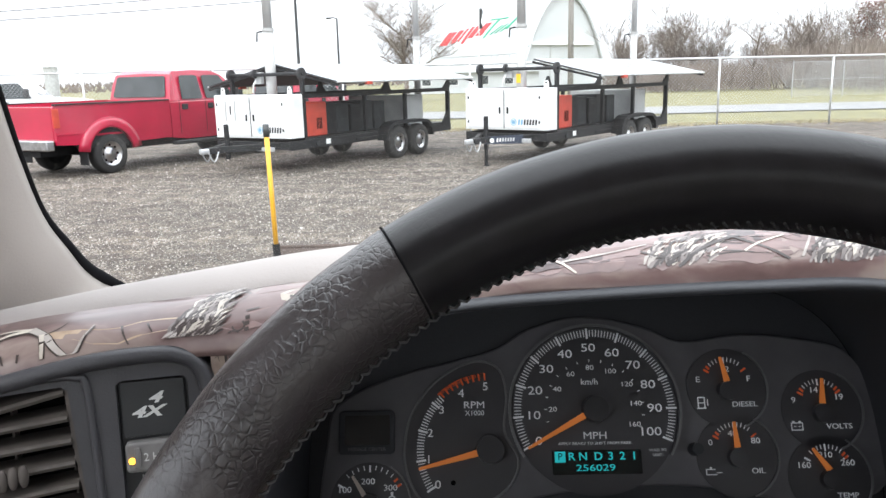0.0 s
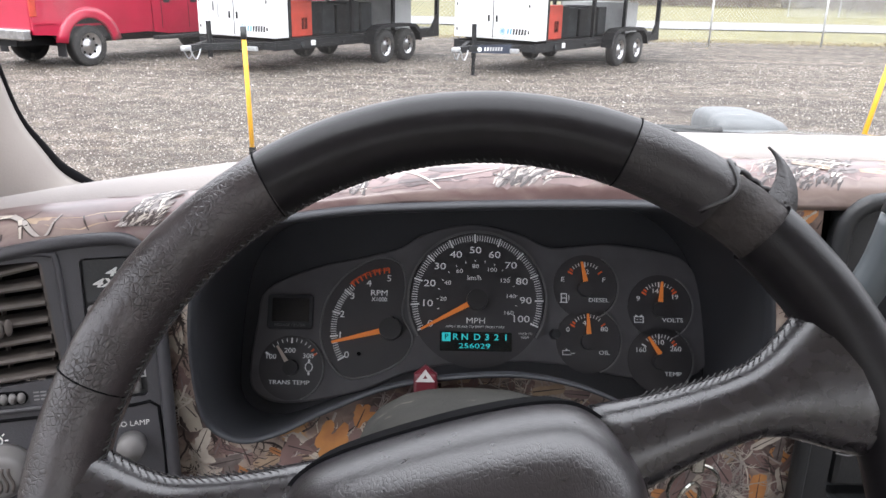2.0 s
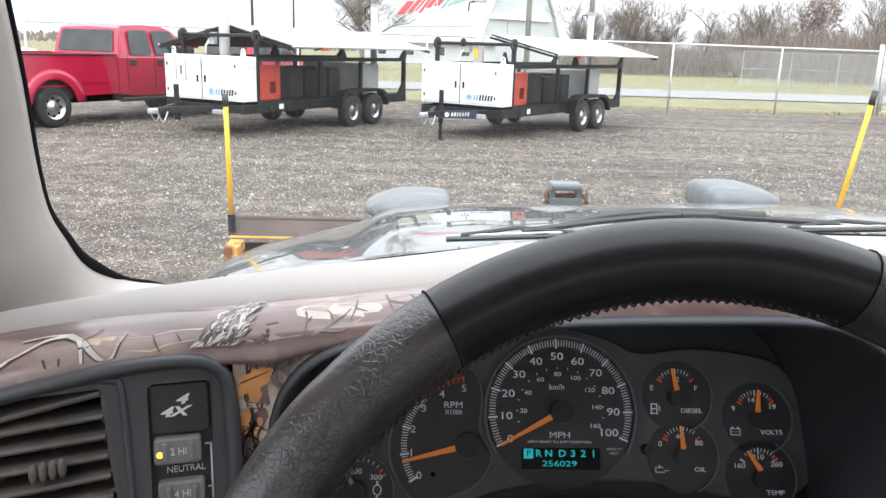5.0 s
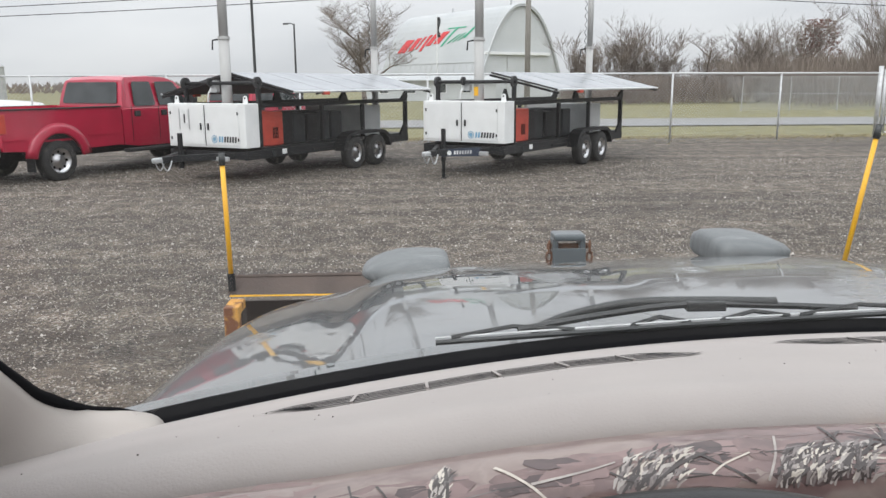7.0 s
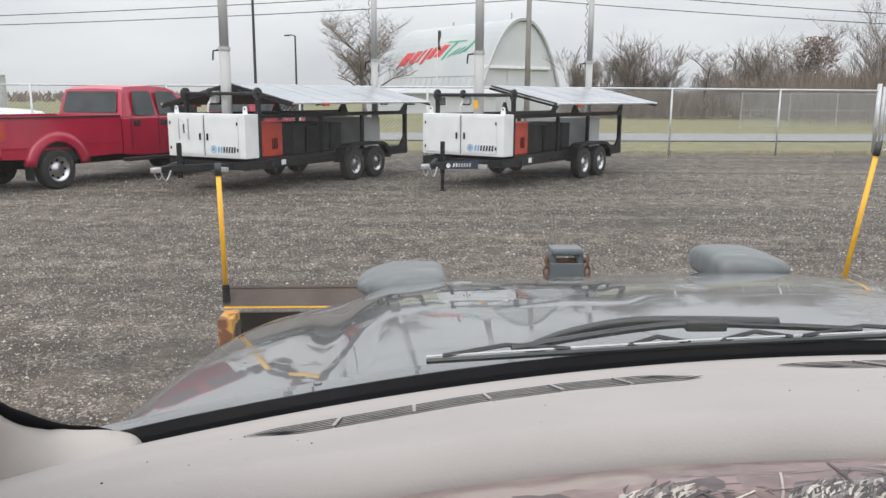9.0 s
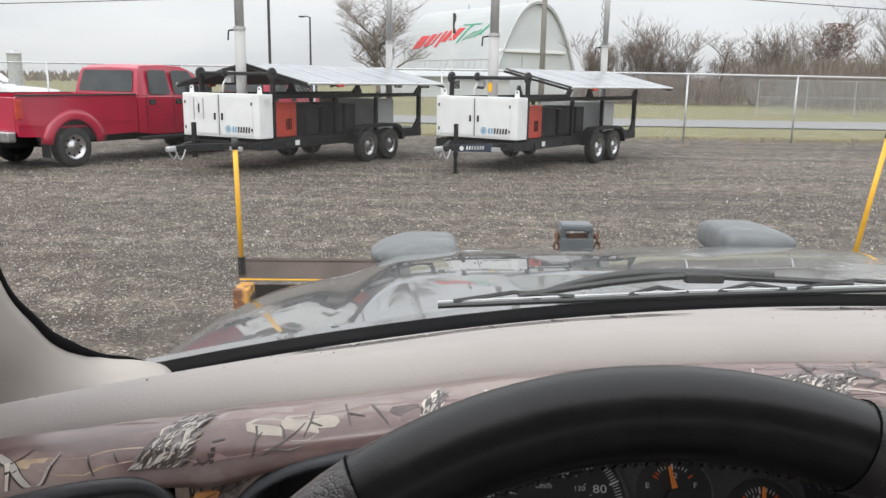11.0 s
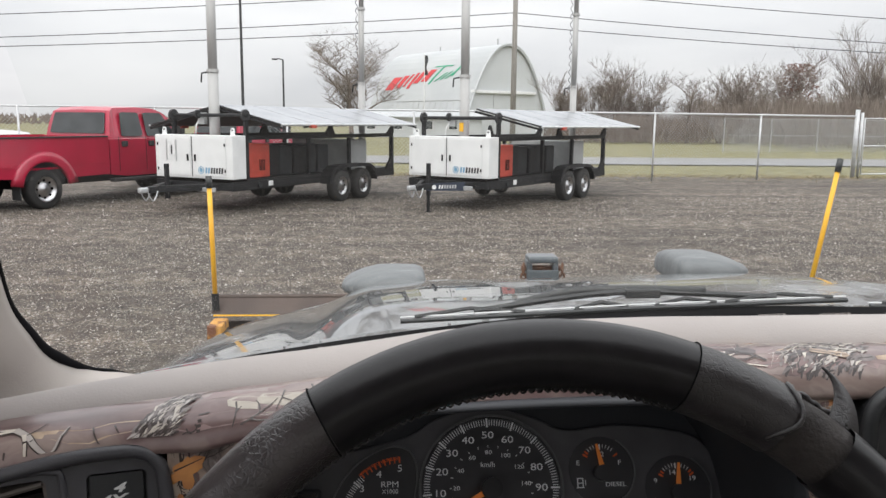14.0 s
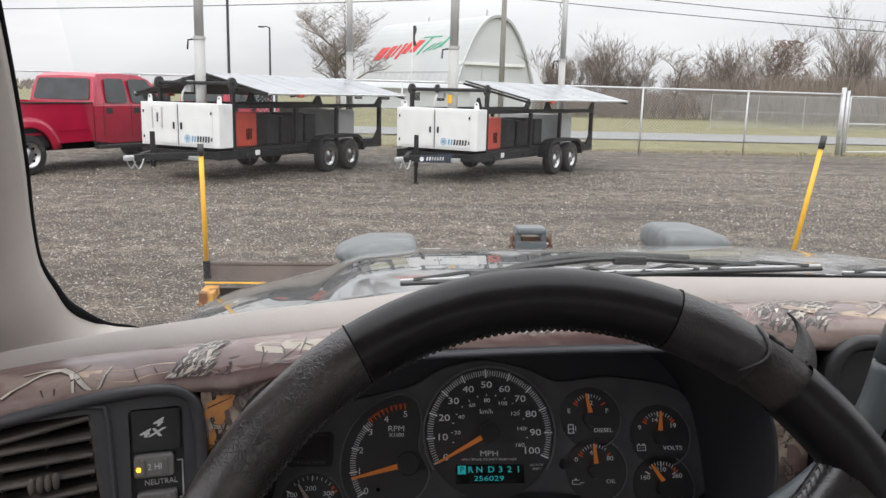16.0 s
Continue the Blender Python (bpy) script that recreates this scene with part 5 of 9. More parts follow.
def rim_section(a0, a1, r_in, r_out, h, seg, wob=0.0, seed=3, inward=0.0):
    """A leather-wrapped length of the rim from angle a0 to a1, oval in section."""
    rnd = random.Random(seed)
    rings, k = [], 18
    for i in range(seg + 1):
        a = radians(a0 + (a1 - a0) * i / seg)
        ring = []
        for j in range(k):
            b = 2 * math.pi * j / k
            rad = (r_out if math.cos(b) > 0 else r_in) * math.cos(b)
            w = 1 + (noise.noise(Vector((math.cos(a) * 16, math.sin(a) * 16, b * 1.3 + seed))) * wob)
            ring.append(((RM + rad * w) * math.cos(a), (RM + rad * w) * math.sin(a), h * math.sin(b) * w))
        rings.append(ring)
    return loft(rings, caps=False)


def arc_angles(a0, a1):
    return max(8, int(abs(a1 - a0) / 2.5))


for a0, a1, material, extra, label in ((70.65, 122.65, "leather_smooth", 0.0, "smooth black leather top section"), (122.65, 158.65, "leather_worn", 0.0, "cracked worn leather section"), (158.65, 262, "leather_worn", 0.0, "cracked worn leather section"), (56.5, 70.65, "leather", 0.0, ""), (-80, 48.6, "leather_smooth", 0.0, "")):
    part("rim_leather", rim_section(a0, a1, 0.0150 + extra, 0.0146 + extra, 0.0178 + extra, arc_angles(a0, a1), 0.035 if "worn" in material else 0.012, int(a0)), M[material], wheel_root, label, True)
part("rim_core", rim_section(48.0, 57.2, 0.0138, 0.0130, 0.0158, 8, 0.06, 5), M["foam"], wheel_root, "bare brown foam where the leather is torn", True)
# seams: thin recessed welts
for a in (122.65, 70.65, 158.65):
    pts = [((RM + 0.0149 * math.cos(b)) * math.cos(radians(a) - 0.006 * math.cos(b)), (RM + 0.0150 * math.cos(b)) * math.sin(radians(a) - 0.006 * math.cos(b)), 0.0179 * math.sin(b)) for b in [2 * math.pi * j / 24 for j in range(24)]]
    part("seam", tube(pts, 0.00035, 5, True), M["slot_black"], wheel_root)
# stitching on the inner edge
st = bmesh.new()
for i in range(150):
    a = radians(72 + 186 * i / 150)
    if not 1.0 < a < 4.6:
        continue
    r = RM - 0.0149
    p = Vector((r * math.cos(a), r * math.sin(a), 0.004))
    t = Vector((-math.sin(a), math.cos(a), 0))
    o = Vector((math.cos(a), math.sin(a), 0))
    add_tube(st, [p - t * 0.0016 - o * 0.0004 - Vector((0, 0, 0.002)), p - o * 0.0012, p + t * 0.0016 - o * 0.0002 + Vector((0, 0, 0.002))], 0.0005, 4)
part("stitching", st, M["thread"], wheel_root, "grey zigzag stitching")
# torn flaps of leather
rows = []
for i in range(10):
    t = i / 9
    an = radians(49.2 + 1.2 * t + 4.2 * t * t)
    r = RM + 0.009 + 0.021 * math.sin(t * 1.45)
    w = 0.0075 * (1 - t) ** 0.7 + 0.0005
    c = Vector((r * math.cos(an), r * math.sin(an), 0.005 - 0.004 * t))
    tg = Vector((-math.sin(an), math.cos(an), 0.15)).normalized()
    rows.append([c - tg * w, c + tg * w, c + tg * w + Vector((0.0004, 0.0004, 0.0013)), c - tg * w + Vector((0.0004, 0.0004, 0.0013))])
part("torn_flap", loft(rows), M["leather"], wheel_root, "curled torn leather flap", True)
part("torn_edge", tube([((RM + 0.0138 + 0.0007 * math.sin(k * 1.9)) * math.cos(radians(49 + 0.6 * k)), (RM + 0.0138 + 0.0007 * math.sin(k * 1.9)) * math.sin(radians(49 + 0.6 * k)), 0.004 + 0.0009 * math.cos(k * 1.3)) for k in range(15)], 0.0013, 6), M["leather"], wheel_root, "frayed leather edge", True)
part("torn_edge", tube([((RM + 0.0150 * math.cos(q)) * math.cos(radians(57 + 1.2 * math.sin(3 * q))), (RM + 0.0150 * math.cos(q)) * math.sin(radians(57 + 1.2 * math.sin(3 * q))), 0.0180 * math.sin(q)) for q in [0.1 + 0.16 * k for k in range(16)]], 0.0010, 6), M["leather"], wheel_root, "frayed leather edge", True)


def rotw(x, y, z=0.0):
    c, s = math.cos(radians(ROT)), math.sin(radians(ROT))
    return Vector((x * c - y * s, x * s + y * c, z))


def spoke(side, y_hub, y_rim, h_hub, h_rim, name="spoke"):
    """Padded spoke from the airbag cover to the rim; heights in metres along the wheel's up."""
    rings = []
    for i in range(13):
        t = i / 12
        x = side * (0.052 + (0.164 - 0.052) * t)
        flare = 0.5 * (1 - math.cos(math.pi * max(0, (t - 0.55) / 0.45)))
        top = y_hub[0] + (y_rim[0] - y_hub[0]) * t - 0.006 * math.sin(math.pi * t) + flare * h_rim
        bot = y_hub[1] + (y_rim[1] - y_hub[1]) * t + 0.006 * math.sin(math.pi * t) - flare * h_rim
        zc = -0.002 * (1 - t) - 0.002 * math.sin(math.pi * t)
        th = 0.016 - 0.004 * math.sin(math.pi * t)
        ring = []
        for j in range(16):
            b = 2 * math.pi * j / 16
            cy = (top + bot) / 2 + (top - bot) / 2 * (abs(math.cos(b)) ** 0.75) * (1 if math.cos(b) > 0 else -1)
            ring.append(rotw(x, cy, zc + th * math.sin(b)))
        rings.append(ring)
    return part(name, loft(rings), M["spoke"], wheel_root, "shiny worn leather spoke", True)


spoke(-1, (0.046, 0.004), (0.062, 0.022), 0.0, 0.018)
spoke(1, (0.046, 0.004), (0.062, 0.022), 0.0, 0.018)
spoke(-1, (-0.055, -0.085), (-0.075, -0.10), 0.0, 0.012, "lower_spoke")
spoke(1, (-0.055, -0.085), (-0.075, -0.10), 0.0, 0.012, "lower_spoke")
for side in (-1, 1):
    bm = bmesh.new()
    for i in range(30):
        t = 0.20 + 0.75 * i / 29
        x = side * (0.052 + 0.112 * t)
        flare = 0.5 * (1 - math.cos(math.pi * max(0, (t - 0.55) / 0.45)))
        top = 0.046 + 0.016 * t - 0.006 * math.sin(math.pi * t) + flare * 0.018
        p = rotw(x, top + 0.0005, -0.001 * (1 - t) + 0.001)
        e = rotw(side * 0.0022, 0.0006, 0) - rotw(0, 0, 0)
        add_tube(bm, [p - e + Vector((0, 0, 0.002)), p + Vector((0, 0, 0.0)), p + e - Vector((0, 0, 0.003))], 0.00032, 4)
    part("stitching", bm, M["thread"], wheel_root, "grey zigzag stitching")

# airbag cover: domed pad
pad = [(-0.082, 0.012), (-0.0775, 0.033), (-0.068, 0.0445), (-0.046, 0.0505), (0, 0.0545), (0.036, 0.0535), (0.0525, 0.0465), (0.0635, 0.030), (0.0675, 0.012), (0.0650, -0.03), (0.062, -0.062), (0.048, -0.082), (0, -0.090), (-0.055, -0.082), (-0.078, -0.062), (-0.084, -0.03)]
loop = smooth_loop([(x, y, 0) for x, y in pad], 5)
rings = []
for k, (sc, z) in enumerate(((0.93, -0.03), (0.955, -0.004), (0.96, 0.004), (0.956, 0.011), (0.938, 0.0195), (0.905, 0.0275), (0.86, 0.034), (0.80, 0.039), (0.71, 0.043), (0.58, 0.0462), (0.4, 0.0485), (0.2, 0.0498), (0.01, 0.0502))):
    rings.append([rotw(p.x * sc, -0.012 + (p.y + 0.012) * sc, z) for p in loop])
gap_rings = [[rotw(p.x * sc, -0.012 + (p.y + 0.012) * sc, z) for p in loop] for sc, z in ((0.96, -0.03), (0.976, 0.0), (0.976, 0.0085), (0.95, 0.0092))]
# solid black ring; the gap's shade is painted, not cut
part("pad_gap", loft(gap_rings), M["slot_black"], wheel_root, "black ring standing for the shaded gap round the airbag cover")
part("airbag_cover", loft(rings), M["airbag"], wheel_root, "grained black airbag cover with horn mark", True)
horn = bmesh.new()
add_tube(horn, [(0.0024, 0.0021, 0), (-0.0012, 0.0013, 0), (-0.0042, 0.0024, 0), (-0.0045, -0.0027, 0), (-0.0012, -0.0011, 0), (0.0024, -0.0019, 0)], 0.00045, 5, True)
add_tube(horn, [(0.0024, 0.0021, 0), (0.0045, 0.0018, 0), (0.0045, -0.0018, 0), (0.0024, -0.0019, 0)], 0.00045, 5)
part("horn_mark", horn, M["mark_dim"], wheel_root, "pale worn horn outline", m=Matrix.Translation((-0.0094, 0.0072, 0.0503)) @ Matrix.Scale(0.78, 4))
part("back_cover", cyl((0, 0, -0.075), (0, 0, -0.02), 0.040, 0.045, 32), M["panel_dark"], wheel_root)
tagged(wheel_root, "worn black leather steering wheel with torn and cracked cover", "steering wheel")

# ---- column, hazard button, keys, lever ----
col_dir = Vector((0, math.cos(WT), -math.sin(WT)))
cc = Vector((-0.0088, -0.3206, 1.5642))
rings = []
for s, hw, up, dn in ((0.050, 0.060, 0.042, 0.06), (0.10, 0.066, 0.050, 0.065), (0.15, 0.068, 0.052, 0.068), (0.20, 0.066, 0.050, 0.07), (0.26, 0.06, 0.046, 0.07)):
    o = cc + col_dir * s
    ring = []
    for j in range(24):
        b = 2 * math.pi * j / 24
        cx = hw * (abs(math.cos(b)) ** 0.7) * (1 if math.cos(b) > 0 else -1)
        cy = (up if math.sin(b) > 0 else dn) * (abs(math.sin(b)) ** 0.7) * (1 if math.sin(b) > 0 else -1)
        ring.append(o + Vector((cx, 0, 0)) + UPW * cy)
    rings.append(ring)
column = part("column_shroud", loft(rings), M["column"], None, smooth=True)
tagged(column, "dusty grey-brown steering column shroud", "steering column")
hz = empty("hazard_switch", frame_of((-0.037, -0.134, 1.5245), (1, 0, 0), (0, 0.35, 1)))
part("button", box((-0.0075, -0.012, -0.008), (0.0075, 0.016, 0.004), 0.002), M["hazard"], hz, "dark red hazard button")
part("triangle_mark", prism([(-0.0062, 0.0105), (0.0062, 0.0105), (0.0, 0.0185)], 0.0008, Matrix.Translation((0, 0, 0.0036))), M["white_print"], hz, "white warning triangle")
part("triangle_core", prism([(-0.0015, 0.0127), (0.0015, 0.0127), (0.0, 0.0149)], 0.0006, Matrix.Translation((0, 0, 0.0041))), M["hazard"], hz)
part("button_cap", prism([(-0.0075, 0), (0.0075, 0), (0.0, 0.006)], 0.006, Matrix.Translation((0, 0.015, -0.004))), M["hazard"], hz)
tagged(hz, "dark red hazard button with white triangle on the column", "switch")
keys = empty("key_ring", Matrix.Translation((0.120, -0.19, 1.500)))
for k, (r, tilt) in enumerate(((0.016, 10), (0.013, 40), (0.012, -25))):
    part("ring", tube([(r * math.cos(a * 0.3142), 0.003 * k, r * math.sin(a * 0.3142) - 0.012 * k) for a in range(20)], 0.0012, 6, True), M["steel"], keys, m=pose(0, 0, 0, 0, 0, tilt))
part("key", box((-0.004, -0.004, 0.012), (0.004, 0.004, 0.045), 0.002), M["steel"], keys, "steel ignition key")
part("key_fob", box((-0.012, -0.004, -0.075), (0.012, 0.004, -0.028), 0.004), M["panel_dark"], keys, "black key fob")
tagged(keys, "bunch of keys on steel rings in the ignition", "keys")
lev = empty("shift_lever", Matrix.Identity(4))
part("arm", tube(smooth_loop([(0.05, -0.195, 1.515), (0.11, -0.198, 1.550), (0.150, -0.200, 1.582), (0.176, -0.200, 1.607), (0.193, -0.200, 1.638), (0.200, -0.200, 1.668)], 4, False), 0.0095, 16), M["lever"], lev, "blue-grey lever arm", True)
part("knob", tube([(0.200, -0.200, 1.668), (0.206, -0.201, 1.688), (0.211, -0.201, 1.704), (0.212, -0.201, 1.708)], [0.0100, 0.0115, 0.0100, 0.005], 16), M["lever"], lev, smooth=True)
tagged(lev, "blue-grey column shift lever beside the wheel", "lever")
# ---- left dash: vent and switch panel ----
def rr(x0, x1, z0, z1, r):
    return [((x0 + x1) / 2 + a, (z0 + z1) / 2 + b) for a, b in rounded(x1 - x0, z1 - z0, r)]
def multi_plate(outer_, holes, y, thick):
    bm = bmesh.new()
    edges = []
    for loop_ in [outer_] + holes:
        vs = [bm.verts.new((a, y, b)) for a, b in loop_]
        edges += [bm.edges.new((vs[i], vs[(i + 1) % len(vs)])) for i in range(len(vs))]
    bmesh.ops.triangle_fill(bm, use_beauty=True, use_dissolve=False, edges=edges)
    r = bmesh.ops.extrude_face_region(bm, geom=list(bm.faces))
    bmesh.ops.translate(bm, vec=(0, thick, 0), verts=[g for g in r["geom"] if isinstance(g, bmesh.types.BMVert)])
    bmesh.ops.recalc_face_normals(bm, faces=bm.faces)
    return bm
def lip_ring(outline, y, r):
    return tube([(a, y, b) for a, b in outline], r, 8, True)
Y0 = -0.124
# the panel's own plane: u to the right, v up, h towards the driver, in millimetres
vp = empty("vent_panel", frame_of((-0.2358, -0.125, 1.597), (0.9701, 0.2425, 0.0), (-0.0280, 0.1122, 0.9933)))
def uvh(u, v, h=0.0):
    return Vector((u / 1000, v / 1000, h / 1000))
def flat(outline, h0, h1, bevel=0.0):
    """A plate from an outline in u, v, between two heights."""
    return prism([(u / 1000, v / 1000) for u, v in outline], (h1 - h0) / 1000, Matrix.Translation((0, 0, h0 / 1000)), bevel / 1000)
def slab(u0, u1, v0, v1, h0, h1, bevel=0.6, m=None):
    return box(uvh(u0, v0, h0), uvh(u1, v1, h1), bevel / 1000, 2, m)
def pill(u, v0, v1, h, r):
    """A stubby rounded rib standing on the face."""
    n_ = 7
    return tube([uvh(u, v0 + (v1 - v0) * i / n_, h) for i in range(n_ + 1)], [r / 1000 * max(0.35, math.sin(math.pi * (i + 0.6) / (n_ + 1.2)) ** 0.5) for i in range(n_ + 1)], 10)
frame_uv = [(p.x, p.y) for p in smooth_loop([(-190, -12, 0), (-140, 5, 0), (-85, 16.2, 0), (-30, 26, 0), (2, 28.2, 0), (17, 26.6, 0), (26.5, 19.5, 0), (29.8, 4, 0), (31, -30, 0), (31.2, -77, 0), (31.6, -124, 0), (31, -158, 0), (24, -166, 0), (-60, -168, 0), (-185, -170, 0), (-192, -90, 0)], 5)]
vent_uv = [(-166, -3), (-120, 6), (-84, 11.5), (-37, 14.0), (-34.2, 12.0), (-31.5, -25), (-28.5, -57), (-30.5, -60.5), (-88, -66.5), (-166, -74)]
sw_uv = rr(-13.2, 19.4, -78.0, 14.2, 3.5)
bm = bmesh.new()
edges = []
for loop_ in (frame_uv, vent_uv, sw_uv):
    vs = [bm.verts.new(uvh(a, b, 0)) for a, b in loop_]
    edges += [bm.edges.new((vs[i], vs[(i + 1) % len(vs)])) for i in range(len(vs))]
bmesh.ops.triangle_fill(bm, use_beauty=True, use_dissolve=False, edges=edges)
r_ = bmesh.ops.extrude_face_region(bm, geom=list(bm.faces))
bmesh.ops.translate(bm, vec=(0, 0, -0.026), verts=[g for g in r_["geom"] if isinstance(g, bmesh.types.BMVert)])
bmesh.ops.recalc_face_normals(bm, faces=bm.faces)
part("panel_frame", bm, M["panel_dark"], vp, "charcoal plastic surround")
part("frame_lip", tube([uvh(a * (0.985 if a > 0 else 1.0), b - (2.5 if b > 0 else 0), 0.2) for a, b in frame_uv], 0.0042, 10, True), M["panel_dark"], vp, smooth=True)
ridge = smooth_loop([(-180, -90, 0), (-90, -80.8, 0), (-34, -78.6, 0), (-26, -75, 0), (-22.6, -67, 0), (-23.6, -30, 0), (-25.6, 12, 0), (-30, 18.0, 0), (-45, 18.5, 0), (-85, 14.5, 0), (-150, 4, 0)], 6, False)
part("vent_rim", tube([uvh(p.x, p.y, 0.4) for p in ridge], 0.0019, 8), M["panel_dark"], vp, "worn edge of the vent insert", True)
# black sheet behind the slats, depth shade of the duct put into colour
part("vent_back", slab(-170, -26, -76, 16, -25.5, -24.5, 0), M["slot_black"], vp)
part("vent_duct", flat([(-36.5, 14), (-33.0, 14), (-30.0, -26), (-27.0, -61), (-29.5, -61), (-33.5, -26)], -24.3, -2.0), M["slat"], vp, "dusty duct side")
part("vent_duct", slab(-166, -30, -70.0, -66.5, -24.3, -1.0, 0, Matrix.Rotation(radians(3.4), 4, "Z")), M["slat"], vp, "dusty duct floor")
for k, (va, vb) in enumerate(((1.0, 11.2), (-6.2, -1.4), (-16.4, -12.6), (-27.8, -23.4), (-39.4, -34.4), (-50.6, -45.8), (-62.0, -57.2))):
    tilt = math.atan2(vb - va, 50.0)
    ue = -35.6 + 0.062 * -vb
    slat_m = Matrix.Translation(uvh(ue, vb, -2.0)) @ Matrix.Rotation(tilt, 4, "Z") @ Matrix.Rotation(radians(9), 4, "X")
    sec = [(-1.6, 0.4), (-1.1, 1.2), (0.3, 1.6), (1.3, 0.2), (1.5, -6.0), (1.1, -15.0), (0.1, -15.4), (-0.8, -9.0), (-1.4, -2.0)]
    slat_bm = loft([[slat_m @ Vector((u / 1000, a / 1000, b / 1000)) for a, b in sec] for u in (-120.0, -80.0, -40.0, -0.8, 0.0)])
    part("vent_slat", slat_bm, M["slat"], vp, "dusty grey-brown vent slat")
    part("slat_peg", cyl(slat_m @ Vector((-0.001, 0.0008, -0.004)), slat_m @ Vector((0.0035, 0.0008, -0.004)), 0.0016, seg=8), M["slat"], vp)
for k in range(5):
    part("vent_fin", slab(-142 + 26 * k, -141 + 26 * k, -66, 9, -23, -15, 0.2), M["slat"], vp)
for k in range(4):
    part("vent_grip", pill(-70.0 + 4.6 * k, -33.0 + 0.7 * k, -22.6 + 0.7 * k, 1.2, 2.3), M["slat"], vp, smooth=True)
for k in range(3):
    part("lint", tube([uvh(-62 + 9 * k + 5 * math.sin(0.9 * i + k), -60.2 + 1.6 * math.cos(1.7 * i + k), -1.0 - 0.4 * i) for i in range(9)], 0.0005, 5), M["slat"], vp, "fluff caught in the vent")
# flat black plate laid on the face as the slot's shade
part("slider_slot", flat(rr(-77.5, -50.5, -75.8, -67.0, 4.3), 0.05, 0.30), M["slot_black"], vp)
for k in range(5):
    part("slider_rib", pill(-73.8 + 4.9 * k, -74.6, -68.2, 1.2, 2.5), M["button"], vp, smooth=True)
for k in range(3):
    for u0, u1 in ((-47.4, -44.2), (-43.4, -40.0)):
        part("air_icon", slab(u0, u1, -74.2 + 2.4 * k, -73.2 + 2.4 * k, 0.1, 0.3, 0), M["mark_dim"], vp)
part("air_icon", tube([uvh(a, b, 0.2) for a, b in ((-86, -75), (-80.5, -74.5), (-80.5, -69.5), (-86, -70))], 0.0004, 5, True), M["mark_dim"], vp)
# four-wheel-drive switch stack
sw = part("switch_block", flat(sw_uv, -9.0, -4.0), M["panel_black"], vp, "black four-wheel-drive switch block")
part("logo_plate", flat(rr(-11.8, 17.6, -14.2, 13.0, 1.5), -4.0, -1.2, 0.6), M["panel_black"], sw)
lettering("emblem", "4", 0.0072, M["white_print"], sw, Matrix.Translation(uvh(3.4, 4.2, -1.1)), stretch=1.55, shear=0.35, bold=0.00025)
lettering("emblem", "4X", 0.0072, M["white_print"], sw, Matrix.Translation(uvh(-0.8, -2.4, -1.1)), stretch=1.55, shear=0.35, bold=0.00025)
for k, (v0, v1, text) in enumerate(((-30.8, -16.0, "2 HI"), (-54.4, -40.6, "4 HI"), (-75.4, -59.6, "4 LO"))):
    u0 = -11.2 + 1.2 * k
    b = part("push_button", flat(rr(u0, u0 + 24.2, v0, v1, 2.2), -4.0, 2.2, 1.4), M["button"], sw, "grey push button")
    for du in (5.6, 19.0):
        part("button_ridge", slab(u0 + du - 1.4, u0 + du + 1.4, v0 + 2.2, v1 - 2.2, 1.6, 3.6, 1.1), M["button"], b)
    lettering("caption", text, 0.0056, M["white_print"], b, Matrix.Translation(uvh(u0 + 12.6, (v0 + v1) / 2 - 0.2, 2.3)), stretch=0.9)
lettering("caption", "NEUTRAL", 0.0052, M["white_print"], sw, Matrix.Translation(uvh(4.6, -35.8, -3.7)), stretch=0.9)
part("led", disc(0.0016, 0.0006, 12), M["led"], sw, "glowing amber lamp", m=Matrix.Translation(uvh(-8.3, -24.6, 2.2)))
for u0, u1, v0, v1 in ((17.6, 18.6, -66.5, -22.2), (14.8, 18.6, -23.2, -22.2), (15.6, 18.6, -48.0, -47.0), (14.8, 18.6, -66.5, -65.5)):
    part("bracket_line", slab(u0, u1, v0, v1, -3.9, -3.6, 0), M["white_print"], sw)
# lamp switches below
part("plate_groove", tube([uvh(a, b, 0.1) for a, b in ((-180, -94), (-90, -86), (-21.5, -85), (10, -83.5), (20, -82), (25.0, -86), (26.5, -120), (26.0, -160))], 0.0011, 6), M["slot_black"], vp)
lettering("caption", "CARGO LAMP", 0.0050, M["white_print"], vp, Matrix.Translation(uvh(3.0, -96.2, 0.15)), stretch=1.0)
lettering("caption", "DOME OVERRIDE", 0.0050, M["white_print"], vp, Matrix.Translation(uvh(-66.0, -144.0, 0.15)), stretch=1.0)
part("cargo_knob", cyl(uvh(6.8, -110, 0), uvh(6.8, -110, 12), 0.0092, 0.0080, 28), M["button"], vp, "round cargo lamp button", True)
part("dome_button", flat(rr(-51.5, -36.5, -123, -107.5, 2.5), 0.0, 6.0, 1.5), M["button"], vp, "grey dome lamp button")
knob = part("lamp_knob", loft([[uvh(-68 + r_k * math.cos(a * 0.19635), -117 + r_k * math.sin(a * 0.19635), h_k) for a in range(32)] for r_k, h_k in ((16.5, 0.0), (16.2, 5.0), (14.6, 13.0), (13.4, 16.0), (10.0, 17.2))]), M["button"], vp, "dusty ribbed headlamp knob", True)
for k in range(5):
    part("knob_rib", tube([uvh(-75 + 3.5 * k + 1.2 * math.sin(j * 0.8), -125 + 2.2 * j, 17.4) for j in range(8)], 0.0009, 6), M["slat"], knob, smooth=True)
icon = bmesh.new()
